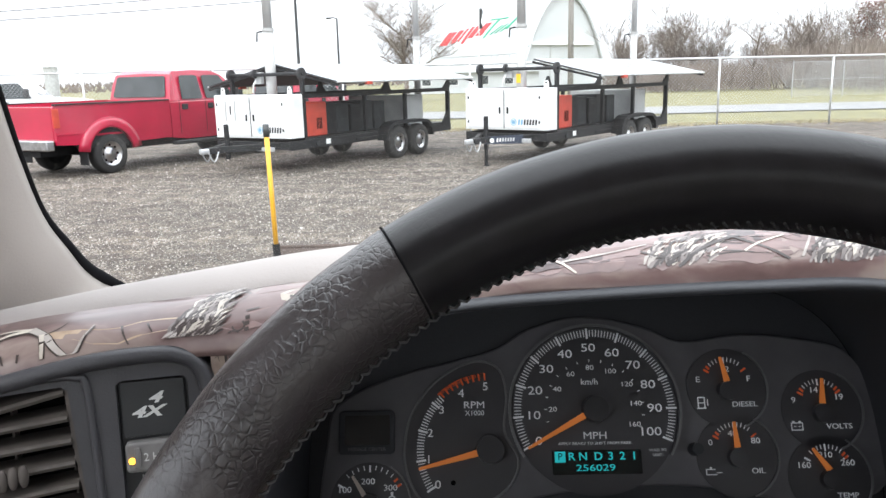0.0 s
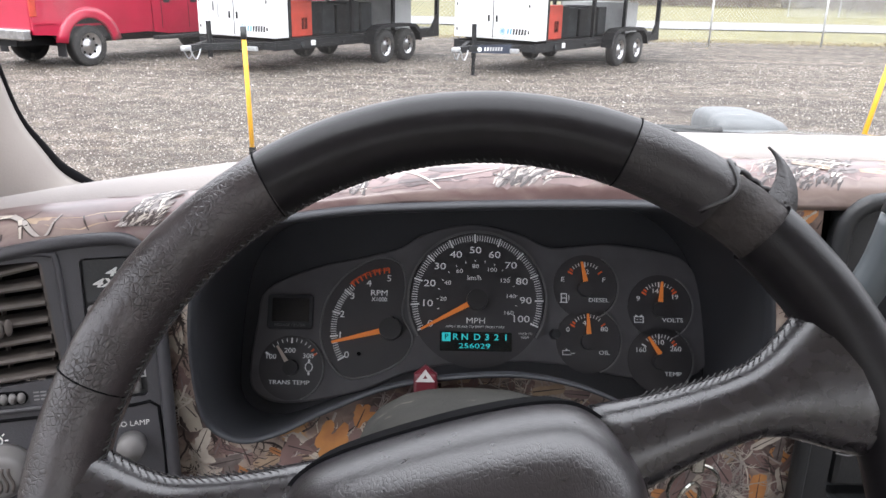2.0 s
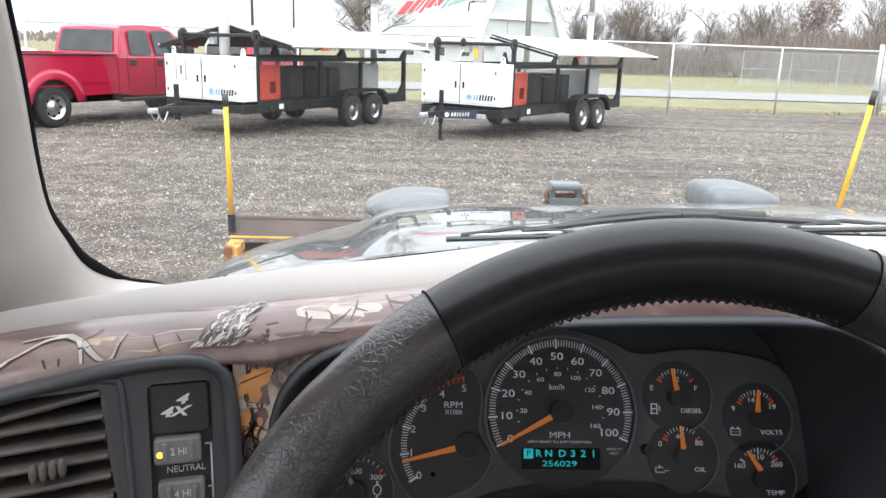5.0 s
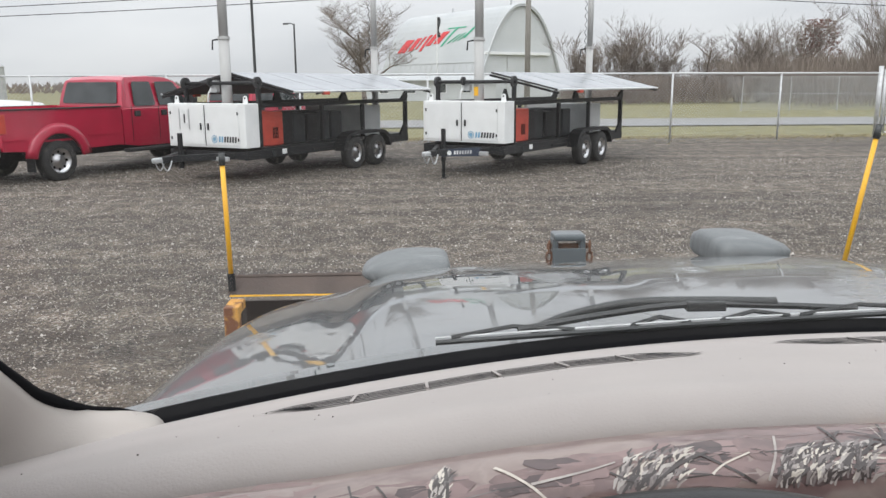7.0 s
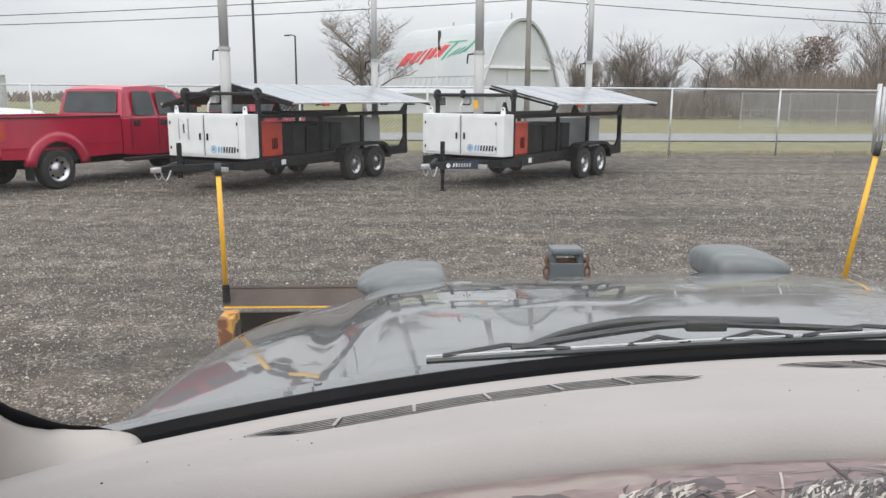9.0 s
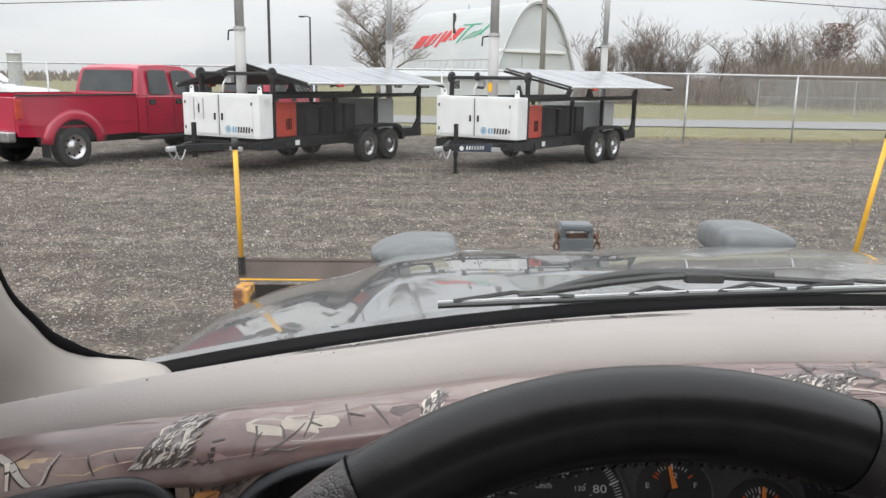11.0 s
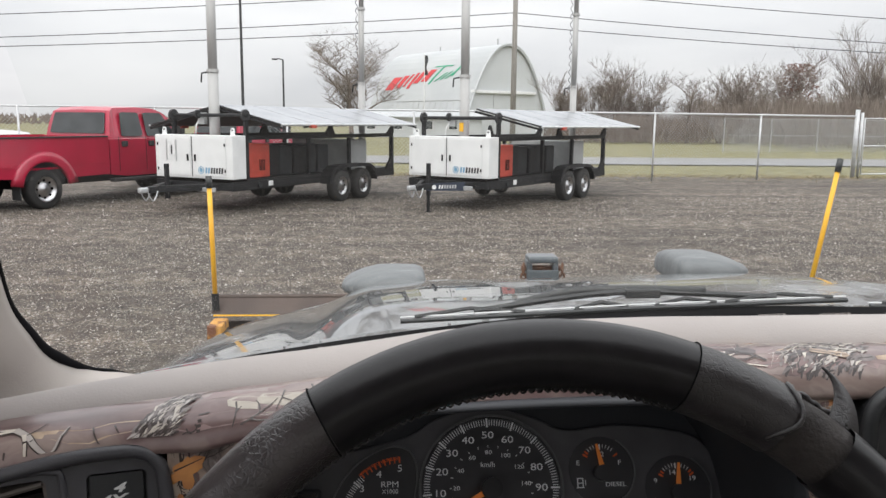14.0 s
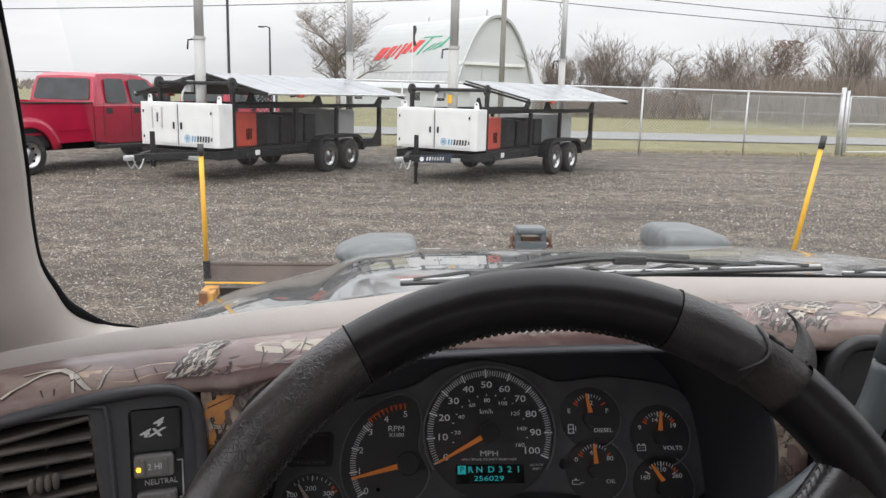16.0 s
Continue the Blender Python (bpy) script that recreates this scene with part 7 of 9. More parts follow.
# ---- printed shapes on the camouflage film: twigs, bark, leaves ----
PRINT = [mat("film_print_dark_twig", (0.050, 0.036, 0.033), 0.33), mat("film_print_pale_branch", (0.42, 0.385, 0.355), 0.33, base2=(0.30, 0.26, 0.24), scale=90),
         mat("film_print_grey_bark", (0.20, 0.168, 0.160), 0.33, base2=(0.11, 0.09, 0.086), scale=120), mat("film_print_orange_leaf", (0.55, 0.25, 0.085), 0.33, base2=(0.40, 0.17, 0.065), scale=70),
         mat("film_print_tan_leaf", (0.44, 0.33, 0.23), 0.33, base2=(0.30, 0.21, 0.145), scale=80), mat("film_print_mauve_leaf", (0.20, 0.128, 0.12), 0.33, base2=(0.13, 0.083, 0.078), scale=80),
         mat("film_print_cream_leaf", (0.58, 0.53, 0.46), 0.33, base2=(0.42, 0.37, 0.32), scale=80), mat("film_print_olive_leaf", (0.14, 0.14, 0.085), 0.33),
         mat("film_print_soft_mauve", (0.25, 0.165, 0.155), 0.33, base2=(0.17, 0.11, 0.105), scale=30), mat("film_print_pale_ground", (0.40, 0.355, 0.295), 0.33, base2=(0.31, 0.27, 0.225), scale=60), mat("film_print_mauve_shade", (0.085, 0.052, 0.050), 0.33, base2=(0.05, 0.03, 0.03), scale=60)]
for m_ in PRINT:
    m_.node_tree.nodes["Principled BSDF"].inputs["Coat Weight"].default_value = 0.25
    m_.node_tree.nodes["Principled BSDF"].inputs["Coat Roughness"].default_value = 0.16


def roll_surf(x, s):
    """Place on the dash roll, s metres round its section from the top rear edge; also the outward direction."""
    pr = roll_profile(x)[:7]
    for (y0, z0), (y1, z1) in zip(pr, pr[1:]):
        d = math.hypot(y1 - y0, z1 - z0)
        if s <= d or (y1, z1) == pr[-1]:
            f = max(0.0, min(1.0, s / d))
            return Vector((x, y0 + (y1 - y0) * f, z0 + (z1 - z0) * f)), Vector((0, (z1 - z0) / d, -(y1 - y0) / d))
        s -= d


def panel_surf(x, s):
    return Vector((x, -0.116, s)), Vector((0, -1, 0))


def inside(loop_, x, z):
    odd = False
    for i in range(len(loop_)):
        (x0, z0), (x1, z1) = loop_[i - 1], loop_[i]
        if (z0 > z) != (z1 > z) and x < x0 + (x1 - x0) * (z - z0) / (z1 - z0):
            odd = not odd
    return odd


BEZ_OUT = hole_line
def on_roll(x, s):
    return -0.455 < x < 1.26 and 0.006 < s < float(np.interp(x, (-0.40, -0.30, -0.20, -0.10, 0.20), (0.100, 0.088, 0.074, 0.062, 0.066)))


def on_panel(x, s):
    return inside(outer, x, s) and not inside(BEZ_OUT, x, s)


def ribbon(bm, surf, ok, pts, widths, index, lift):
    if not all(ok(*p) for p in pts):
        return False
    rows = []
    for i, (x, s) in enumerate(pts):
        a, b = pts[max(0, i - 1)], pts[min(len(pts) - 1, i + 1)]
        dx, ds = b[0] - a[0], b[1] - a[1]
        d = math.hypot(dx, ds) or 1.0
        w = widths[i]
        row = []
        for k in (-1, 1):
            p, n_ = surf(x - ds / d * w * k, s + dx / d * w * k)
            row.append(bm.verts.new(p + n_ * lift))
        rows.append(row)
    for a, b in zip(rows, rows[1:]):
        f = bm.faces.new((a[0], a[1], b[1], b[0]))
        f.material_index = index
    return True


def twig(bm, surf, ok, rnd, x, s, ang, length, width, index, lift, level=0):
    n_ = 7
    pts, a = [(x, s)], ang
    for k in range(n_):
        a += rnd.uniform(-0.35, 0.35)
        pts.append((pts[-1][0] + math.cos(a) * length / n_, pts[-1][1] + math.sin(a) * length / n_))
        if not ok(*pts[-1]):
            pts.pop()
            break
    if len(pts) < 3:
        return
    ribbon(bm, surf, ok, pts, [width * (1 - 0.8 * k / len(pts)) for k in range(len(pts))], index, lift)
    if level < 2:
        for k in range(1, len(pts) - 1):
            if rnd.random() < 0.62:
                twig(bm, surf, ok, rnd, pts[k][0], pts[k][1], a + rnd.choice((-1, 1)) * rnd.uniform(0.5, 1.1), length * rnd.uniform(0.3, 0.55), width * 0.55, index, lift, level + 1)


def leaf(bm, surf, ok, rnd, x, s, ang, size, index, lift, veined=True):
    out = []
    lobes = rnd.choice((0, 0, 0, 2))
    for k in range(14):
        t = 2 * math.pi * k / 14
        r = size * (0.42 + 0.58 * abs(math.cos(t)) ** 1.6) * (1 + (0.15 * math.sin(lobes * 2 * t) if lobes else 0) + rnd.uniform(-0.08, 0.08))
        u_, v_ = r * math.cos(t), r * 0.62 * math.sin(t)
        out.append((x + u_ * math.cos(ang) - v_ * math.sin(ang), s + u_ * math.sin(ang) + v_ * math.cos(ang)))
    if not all(ok(*p) for p in out):
        return
    vs = []
    for p in out:
        q, n_ = surf(*p)
        vs.append(bm.verts.new(q + n_ * lift))
    c, n_ = surf(x, s)
    c = bm.verts.new(c + n_ * lift)
    for k in range(14):
        bm.faces.new((c, vs[k], vs[(k + 1) % 14])).material_index = index
    if not veined:
        return
    e = (math.cos(ang) * size, math.sin(ang) * size)
    ribbon(bm, surf, ok, [(x - e[0] * 0.9, s - e[1] * 0.9), (x, s), (x + e[0] * 0.9, s + e[1] * 0.9)], [0.0005, 0.0004, 0.0002], 0 if index != 5 else 2, lift + 0.00008)


rnd = random.Random(17)
bm = bmesh.new()


def stroke(pts, w0, w1, index, lift, edge=None):
    """A printed line along points on the roll, with a darker edge below it where one is given."""
    path = [(p.x, p.y) for p in smooth_loop([(x, s, 0) for x, s in pts], 4, False)]
    n_ = len(path)
    ws = [w0 + (w1 - w0) * k / (n_ - 1) for k in range(n_)]
    if edge is not None:
        ribbon(bm, roll_surf, on_roll, [(x + 0.0005, s + 0.0007) for x, s in path], [w * 1.25 + 0.0002 for w in ws], edge, lift - 0.00006)
    ribbon(bm, roll_surf, on_roll, path, ws, index, lift)


def bark_clump(corners, count, seed):
    """Ragged bark inside four corners: bottom left, bottom right, top right, top left."""
    rb = random.Random(seed)
    (ax, as_), (bx, bs), (cx, cs), (dx, ds) = corners
    for k in range(count):
        a, b = rb.random(), rb.random()
        x = (ax + (bx - ax) * a) * (1 - b) + (dx + (cx - dx) * a) * b
        s = (as_ + (bs - as_) * a) * (1 - b) + (ds + (cs - ds) * a) * b
        ang = math.atan2((cs + ds) / 2 - (as_ + bs) / 2, (cx + dx) / 2 - (ax + bx) / 2) + rb.uniform(-0.35, 0.35)
        ln = rb.uniform(0.004, 0.011)
        ribbon(bm, roll_surf, on_roll, [(x, s), (x + math.cos(ang) * ln * 0.5, s + math.sin(ang) * ln * 0.5), (x + math.cos(ang + 0.25) * ln, s + math.sin(ang + 0.25) * ln)], [0.0004, rb.uniform(0.0006, 0.0011), 0.0002], rb.choice((0, 0, 0, 2, 2, 1, 6)), 0.00030 + 0.000002 * k)


# soft limbs of mauve and tan running along the roll
for k in range(46):
    x, s = rnd.uniform(-0.44, 1.1), rnd.uniform(0.02, 0.085)
    pts = [(x + 0.010 * i, s + 0.003 * math.sin(0.5 * i + k) + 0.0004 * i * rnd.choice((-1, 1))) for i in range(9)]
    ribbon(bm, roll_surf, on_roll, pts, [0.0042 * math.sin(math.pi * (i + 0.6) / 9.5) + 0.0008 for i in range(9)], rnd.choice((5, 5, 8, 8, 4)), 0.00010 + 0.00001 * (k % 6))
# pale ground behind the mark
for x, s, a, sz in ((-0.186, 0.060, 1.2, 0.020), (-0.172, 0.056, 1.0, 0.022), (-0.155, 0.050, 0.3, 0.020), (-0.140, 0.047, 0.2, 0.016)):
    leaf(bm, roll_surf, on_roll, rnd, x, s, a, sz, 9, 0.00018, False)
# pale forked branch
stroke(((-0.322, 0.0835), (-0.313, 0.0740), (-0.304, 0.0640), (-0.292, 0.0605)), 0.0007, 0.0012, 6, 0.00052, 0)
stroke(((-0.316, 0.0630), (-0.304, 0.0600), (-0.292, 0.0600)), 0.0005, 0.0009, 6, 0.00052, 0)
stroke(((-0.293, 0.0600), (-0.284, 0.0660), (-0.277, 0.0735), (-0.270, 0.0790)), 0.0021, 0.0012, 1, 0.00054, 0)
stroke(((-0.286, 0.0650), (-0.2825, 0.0730), (-0.2800, 0.0830)), 0.0012, 0.0006, 6, 0.00056, 0)
stroke(((-0.272, 0.0785), (-0.2665, 0.0775), (-0.2645, 0.0690), (-0.2625, 0.0590)), 0.0009, 0.0004, 1, 0.00056, 0)
stroke(((-0.284, 0.0655), (-0.279, 0.0600), (-0.276, 0.0540)), 0.0005, 0.0003, 0, 0.00056)
# fine dark twigs
for pts in (((-0.248, 0.0610), (-0.2455, 0.0670), (-0.2415, 0.0730)), ((-0.300, 0.0790), (-0.2965, 0.0850)), ((-0.292, 0.0780), (-0.2905, 0.0860)), ((-0.236, 0.0600), (-0.2325, 0.0650)), ((-0.222, 0.0560), (-0.219, 0.0620)),
            ((-0.168, 0.0470), (-0.1665, 0.0560), (-0.1680, 0.0690)), ((-0.1665, 0.0560), (-0.1640, 0.0520)), ((-0.163, 0.0650), (-0.154, 0.0600), (-0.147, 0.0545), (-0.143, 0.0480)), ((-0.158, 0.0620), (-0.150, 0.0640), (-0.143, 0.0625)), ((-0.152, 0.0590), (-0.1535, 0.0520), (-0.1560, 0.0480)),
            ((-0.1400, 0.0385), (-0.1405, 0.0480), (-0.1425, 0.0580)), ((-0.1405, 0.0480), (-0.1340, 0.0520)), ((-0.124, 0.0340), (-0.122, 0.0440), (-0.1195, 0.0550)), ((-0.122, 0.0440), (-0.1130, 0.0480)), ((-0.110, 0.0380), (-0.104, 0.0500), (-0.101, 0.0560))):
    stroke(pts, 0.00065, 0.00030, 0, 0.00050)
# the upright dark twig with its spur, and a small dark mark of plain strokes beside it
stroke(((-0.1845, 0.0400), (-0.1830, 0.0520), (-0.1800, 0.0640), (-0.1785, 0.0720)), 0.0008, 0.0011, 0, 0.00055)
stroke(((-0.1825, 0.0535), (-0.1890, 0.0545)), 0.0006, 0.0005, 0, 0.00055)
for sg in (-1, 1):
    stroke([(-0.1925 + 0.0030 * math.cos(a) - 0.001 * sg, 0.0655 + 0.0026 * sg + 0.0026 * math.sin(a)) for a in [0.6 + sg * 1.57 + 0.8 * k for k in range(6)]], 0.0005, 0.0004, 0, 0.00056)
for k in range(5):
    stroke(((-0.1876, 0.0580 + 0.0030 * k), (-0.1872, 0.0600 + 0.0030 * k)), 0.0011, 0.0011, 0, 0.00056)
# bark clumps
leaf(bm, roll_surf, on_roll, rnd, -0.2120, 0.0600, -1.0, 0.020, 2, 0.00022, False)
leaf(bm, roll_surf, on_roll, rnd, -0.2030, 0.0480, -1.0, 0.020, 2, 0.00023, False)
bark_clump(((-0.2280, 0.0710), (-0.2040, 0.0735), (-0.1960, 0.0340), (-0.2110, 0.0400)), 620, 3)
bark_clump(((-0.0860, 0.0600), (-0.0770, 0.0600), (-0.0740, 0.0360), (-0.0820, 0.0380)), 120, 4)
bark_clump(((0.0000, 0.0620), (0.0340, 0.0620), (0.0480, 0.0400), (0.0120, 0.0400)), 150, 5)
bark_clump(((0.0760, 0.0640), (0.1250, 0.0640), (0.1350, 0.0420), (0.0900, 0.0440)), 300, 6)
for x0 in (0.19, 0.30, 0.47, 0.66, 0.88, 1.08):
    bark_clump(((x0 - 0.035, 0.0640), (x0 + 0.02, 0.0640), (x0 + 0.045, 0.0200), (x0 - 0.005, 0.0200)), 260, int(x0 * 100))
# strip over the cluster: mauve leaves paint the roll's shaded lower side, with creased pale and dark strokes
for k in range(70):
    x = rnd.uniform(-0.09, 0.19)
    leaf(bm, roll_surf, on_roll, rnd, x, rnd.uniform(0.036, 0.060), rnd.uniform(-0.3, 0.3), rnd.uniform(0.010, 0.020), rnd.choice((5, 5, 8, 10)), 0.00014 + 0.000003 * k, k % 3 == 0)
for pts, w0, w1, ix in ((((-0.076, 0.0300), (-0.0755, 0.0450), (-0.0765, 0.0610)), 0.0007, 0.0009, 0), (((-0.052, 0.0370), (-0.042, 0.0480), (-0.030, 0.0610)), 0.0010, 0.0006, 6), (((-0.036, 0.0530), (-0.010, 0.0480), (0.006, 0.0440)), 0.0009, 0.0004, 1),
                        (((0.002, 0.0500), (0.012, 0.0560), (0.018, 0.0440)), 0.0006, 0.0006, 0), (((0.018, 0.0620), (0.034, 0.0500), (0.052, 0.0420)), 0.0007, 0.0009, 0), (((0.046, 0.0420), (0.058, 0.0520), (0.070, 0.0610)), 0.0010, 0.0006, 0), (((0.050, 0.0560), (0.058, 0.0500), (0.072, 0.0440)), 0.0006, 0.0004, 6),
                        (((0.090, 0.0300), (0.084, 0.0460), (0.076, 0.0600)), 0.0006, 0.0006, 1), (((0.118, 0.0200), (0.118, 0.0320), (0.119, 0.0440)), 0.0008, 0.0007, 0), (((0.150, 0.0180), (0.146, 0.0300), (0.140, 0.0420)), 0.0008, 0.0007, 0), (((0.100, 0.0560), (0.125, 0.0500), (0.155, 0.0540)), 0.0009, 0.0005, 6)):
    stroke(pts, w0, w1, ix, 0.00062)
for k in range(60):
    twig(bm, roll_surf, on_roll, rnd, rnd.uniform(0.15, 1.15), rnd.uniform(0.012, 0.055), rnd.uniform(-2.6, -0.5), rnd.uniform(0.03, 0.08), rnd.uniform(0.0007, 0.0014), rnd.choice((0, 0, 0, 1, 6)), 0.00090)
for k in range(150):
    leaf(bm, roll_surf, on_roll, rnd, rnd.uniform(0.16, 1.15), rnd.uniform(0.008, 0.056), rnd.uniform(0, 3.14), rnd.uniform(0.004, 0.013), rnd.choice((5, 5, 8, 2, 4, 9)), 0.00012 + 0.000001 * k)
for x, s, a, sz, ix in ((-0.2020, 0.0690, 1.3, 0.0075, 3), (0.20, 0.040, 0.4, 0.012, 4), (0.34, 0.040, 1.2, 0.014, 3), (0.62, 0.04, 2.0, 0.013, 4)):
    leaf(bm, roll_surf, on_roll, rnd, x, s, a, sz, ix, 0.00080)
tagged(part("film_print", bm, PRINT, dashboard, "printed twigs, bark and leaves, with shade painted in mauve over the cluster"), kind="stuff")
# leaf litter round the cluster and on the knee strip
bm = bmesh.new()
for k in range(1300):
    x, s = rnd.uniform(-0.206, 0.222), rnd.uniform(1.405, 1.65)
    if not on_panel(x, s):
        continue
    lift = 0.00010 + 0.0000006 * k
    if k % 5 < 3:
        leaf(bm, panel_surf, on_panel, rnd, x, s, rnd.uniform(0, 3.14), rnd.uniform(0.006, 0.019), rnd.choice((3, 4, 4, 5, 5, 5, 8, 8, 2, 2, 6, 9)), lift)
    else:
        twig(bm, panel_surf, on_panel, rnd, x, s, rnd.uniform(0, 6.28), rnd.uniform(0.015, 0.05), rnd.uniform(0.0006, 0.0013), rnd.choice((0, 0, 0, 6, 1)), lift)
# large leaves that lie on top: orange by the vent and under the bezel, cream beside the bezel
for x, s, a, sz, ix in ((-0.1955, 1.6120, 1.25, 0.0135, 3), (-0.1975, 1.5860, 1.7, 0.0110, 3), (-0.1960, 1.5500, 1.6, 0.0110, 9), (-0.1960, 1.5260, 1.4, 0.0100, 5), (-0.1950, 1.5000, 1.6, 0.0110, 9), (-0.1900, 1.4740, 1.9, 0.0150, 6), (-0.1000, 1.4850, 0.65, 0.0200, 3), (-0.0780, 1.5020, 0.55, 0.0150, 3), (-0.1250, 1.4700, 0.3, 0.0160, 8)):
    for j in range(5):
        leaf(bm, panel_surf, on_panel, rnd, x + rnd.uniform(-0.25, 0.25) * sz, s + rnd.uniform(-0.5, 0.5) * sz, a + rnd.uniform(-0.9, 0.9), sz * rnd.uniform(0.5, 0.8), ix, 0.00096 + 0.00001 * j, j == 4)
for k in range(16):
    twig(bm, panel_surf, on_panel, rnd, rnd.uniform(-0.204, -0.19), rnd.uniform(1.46, 1.60), rnd.uniform(-2.2, -0.9), 0.03, 0.0009, rnd.choice((0, 0, 6)), 0.00112)
def strip_surf(x, s):
    return Vector((x, -0.1546, s)), Vector((0, -1, 0))


def on_strip(x, s):
    return -0.465 < x < -0.080 and 1.394 < s < 1.422


for k in range(700):
    x, s = rnd.uniform(-0.46, -0.085), rnd.uniform(1.394, 1.422)
    lift = 0.00010 + 0.000001 * k
    if k % 3:
        leaf(bm, strip_surf, on_strip, rnd, x, s, rnd.uniform(0, 3.14), rnd.uniform(0.004, 0.012), rnd.choice((3, 4, 4, 5, 5, 2, 6)), lift)
    else:
        twig(bm, strip_surf, on_strip, rnd, x, s, rnd.uniform(0, 6.28), 0.03, 0.0008, rnd.choice((0, 0, 1)), lift)
tagged(part("litter_print", bm, PRINT, dashboard, "printed dead leaves and sticks"), kind="stuff")
# ---- pickup trucks ----
def pickup(name, at, heading, paint, label, scale=1.0, group="", long_bed=0.58):
    """Crew-cab pickup. Local y points ahead, the origin on the ground below the rear axle's middle."""
    root = empty(name, Matrix.Translation((at[0], at[1], 0)) @ Matrix.Rotation(-heading, 4, "Z") @ Matrix.Diagonal((scale, scale, scale, 1)))
    WB, HW, LB = 3.97 + long_bed, 1.00, long_bed
    def side_loft(profile, inset, bm=None):
        """Body shell from side profile (y, z) and half widths."""
        rows = []
        for y, z0, z1, w0, w1 in profile:
            rows.append([(-w0, y, z0), (-w0 * 1.0, y, z0 + (z1 - z0) * 0.55), (-w1, y, z1 - 0.03), (-w1 + 0.04, y, z1), (w1 - 0.04, y, z1), (w1, y, z1 - 0.03), (w0, y, z0 + (z1 - z0) * 0.55), (w0, y, z0)])
        return loft(rows)
    # bed with open box
    bed = bmesh.new()
    for s in (-1, 1):
        out = [(-1.20, 0.66), (-1.22, 1.36), (-1.18, 1.40), (1.02 + LB, 1.43), (1.02 + LB, 0.62), (0.60, 0.60)]
        arch = [(0.54 * math.cos(a), 0.40 + 0.54 * math.sin(a)) for a in [radians(25 + 130 * k / 10) for k in range(11)]]
        loop_ = out + arch + [(-0.58, 0.62)]
        m4 = frame_of((s * HW - (0.06 if s > 0 else 0.0), 0, 0), (0, 1, 0), (0, 0, 1))
        add_prism(bed, loop_, 0.06, m4)
    add_box(bed, (-HW + 0.06, -1.22, 0.72), (HW - 0.06, -1.16, 1.38), 0.015)
    add_box(bed, (-HW + 0.06, 0.96 + LB, 0.75), (HW - 0.06, 1.02 + LB, 1.42))
    add_box(bed, (-HW + 0.06, -1.16, 0.78), (HW - 0.06, 0.96 + LB, 0.82))
    bedp = part("bed", bed, paint, root, "painted open cargo bed")
    for s in (-1, 1):
        part("rail_cap", box((s * HW - 0.055, -1.2, 1.402), (s * HW + 0.03 if s > 0 else s * HW + 0.055, 1.0 + LB, 1.432), 0.008) if s > 0 else box((-HW - 0.03, -1.2, 1.402), (-HW + 0.055, 1.0 + LB, 1.432), 0.008), M["black_dull"], bedp, "black plastic bed rail cap")
        flare = []
        for k in range(15):
            a = radians(8 + 164 * k / 14)
            flare.append([(s * (HW - 0.02), 0.53 * math.cos(a), 0.40 + 0.53 * math.sin(a)), (s * (HW + 0.040), 0.535 * math.cos(a), 0.40 + 0.535 * math.sin(a)), (s * (HW + 0.045), 0.57 * math.cos(a), 0.40 + 0.57 * math.sin(a)), (s * (HW + 0.030), 0.68 * math.cos(a), 0.40 + 0.67 * math.sin(a)), (s * (HW - 0.005), 0.78 * math.cos(a), 0.40 + 0.755 * math.sin(a))])
        part("wheel_flare", loft(flare), paint, bedp, smooth=True)
        part("wheel_well", box((s * 0.60 if s > 0 else -0.935, -0.56, 0.50), (0.935 if s > 0 else s * 0.60, 0.56, 0.97), 0.08, 3), M["black_dull"], bedp, "black wheel well")
        line = prism([(-1.18, 0.835), (-0.70, 0.845), (-0.70, 0.872), (-1.18, 0.862)], 0.014, frame_of((s * HW - (0.0 if s > 0 else 0.014), 0, 0), (0, 1, 0), (0, 0, 1)))
        part("body_crease", line, paint, bedp)
        line = prism([(0.70, 0.85), (1.02 + LB, 0.86), (1.02 + LB, 0.887), (0.70, 0.877)], 0.014, frame_of((s * HW - (0.0 if s > 0 else 0.014), 0, 0), (0, 1, 0), (0, 0, 1)))
        part("body_crease", line, paint, bedp)
        part("tail_lamp", box((s * HW - 0.03 if s > 0 else -HW - 0.012, -1.235, 0.98), (s * HW + 0.012 if s > 0 else -HW + 0.03, -1.10, 1.34), 0.015), M["gen_red"], bedp, "red tail lamp")
    bump = bmesh.new()
    add_box(bump, (-0.98, -1.42, 0.56), (0.98, -1.24, 0.76), 0.03, 3)
    part("rear_bumper", bump, M["chrome"], root, "chrome step bumper")
    # cab lower and greenhouse
    cab = side_loft([(1.06, 0.60, 1.38, 0.99, 0.98), (1.5, 0.55, 1.385, 1.0, 0.985), (3.0, 0.55, 1.385, 1.0, 0.985), (3.35, 0.55, 1.38, 1.0, 0.98)], 0)
    cabp = part("cab", cab, paint, root, "painted crew cab", m=Matrix.Translation((0, LB, 0)))
    gh = []
    for y, z, w in ((1.08, 1.38, 0.97), (1.15, 1.72, 0.92), (1.22, 1.95, 0.86), (1.34, 2.02, 0.80), (2.0, 2.045, 0.78), (2.55, 2.02, 0.78), (2.80, 1.93, 0.81), (3.05, 1.72, 0.87), (3.38, 1.38, 0.95)):
        gh.append((y, z, w))
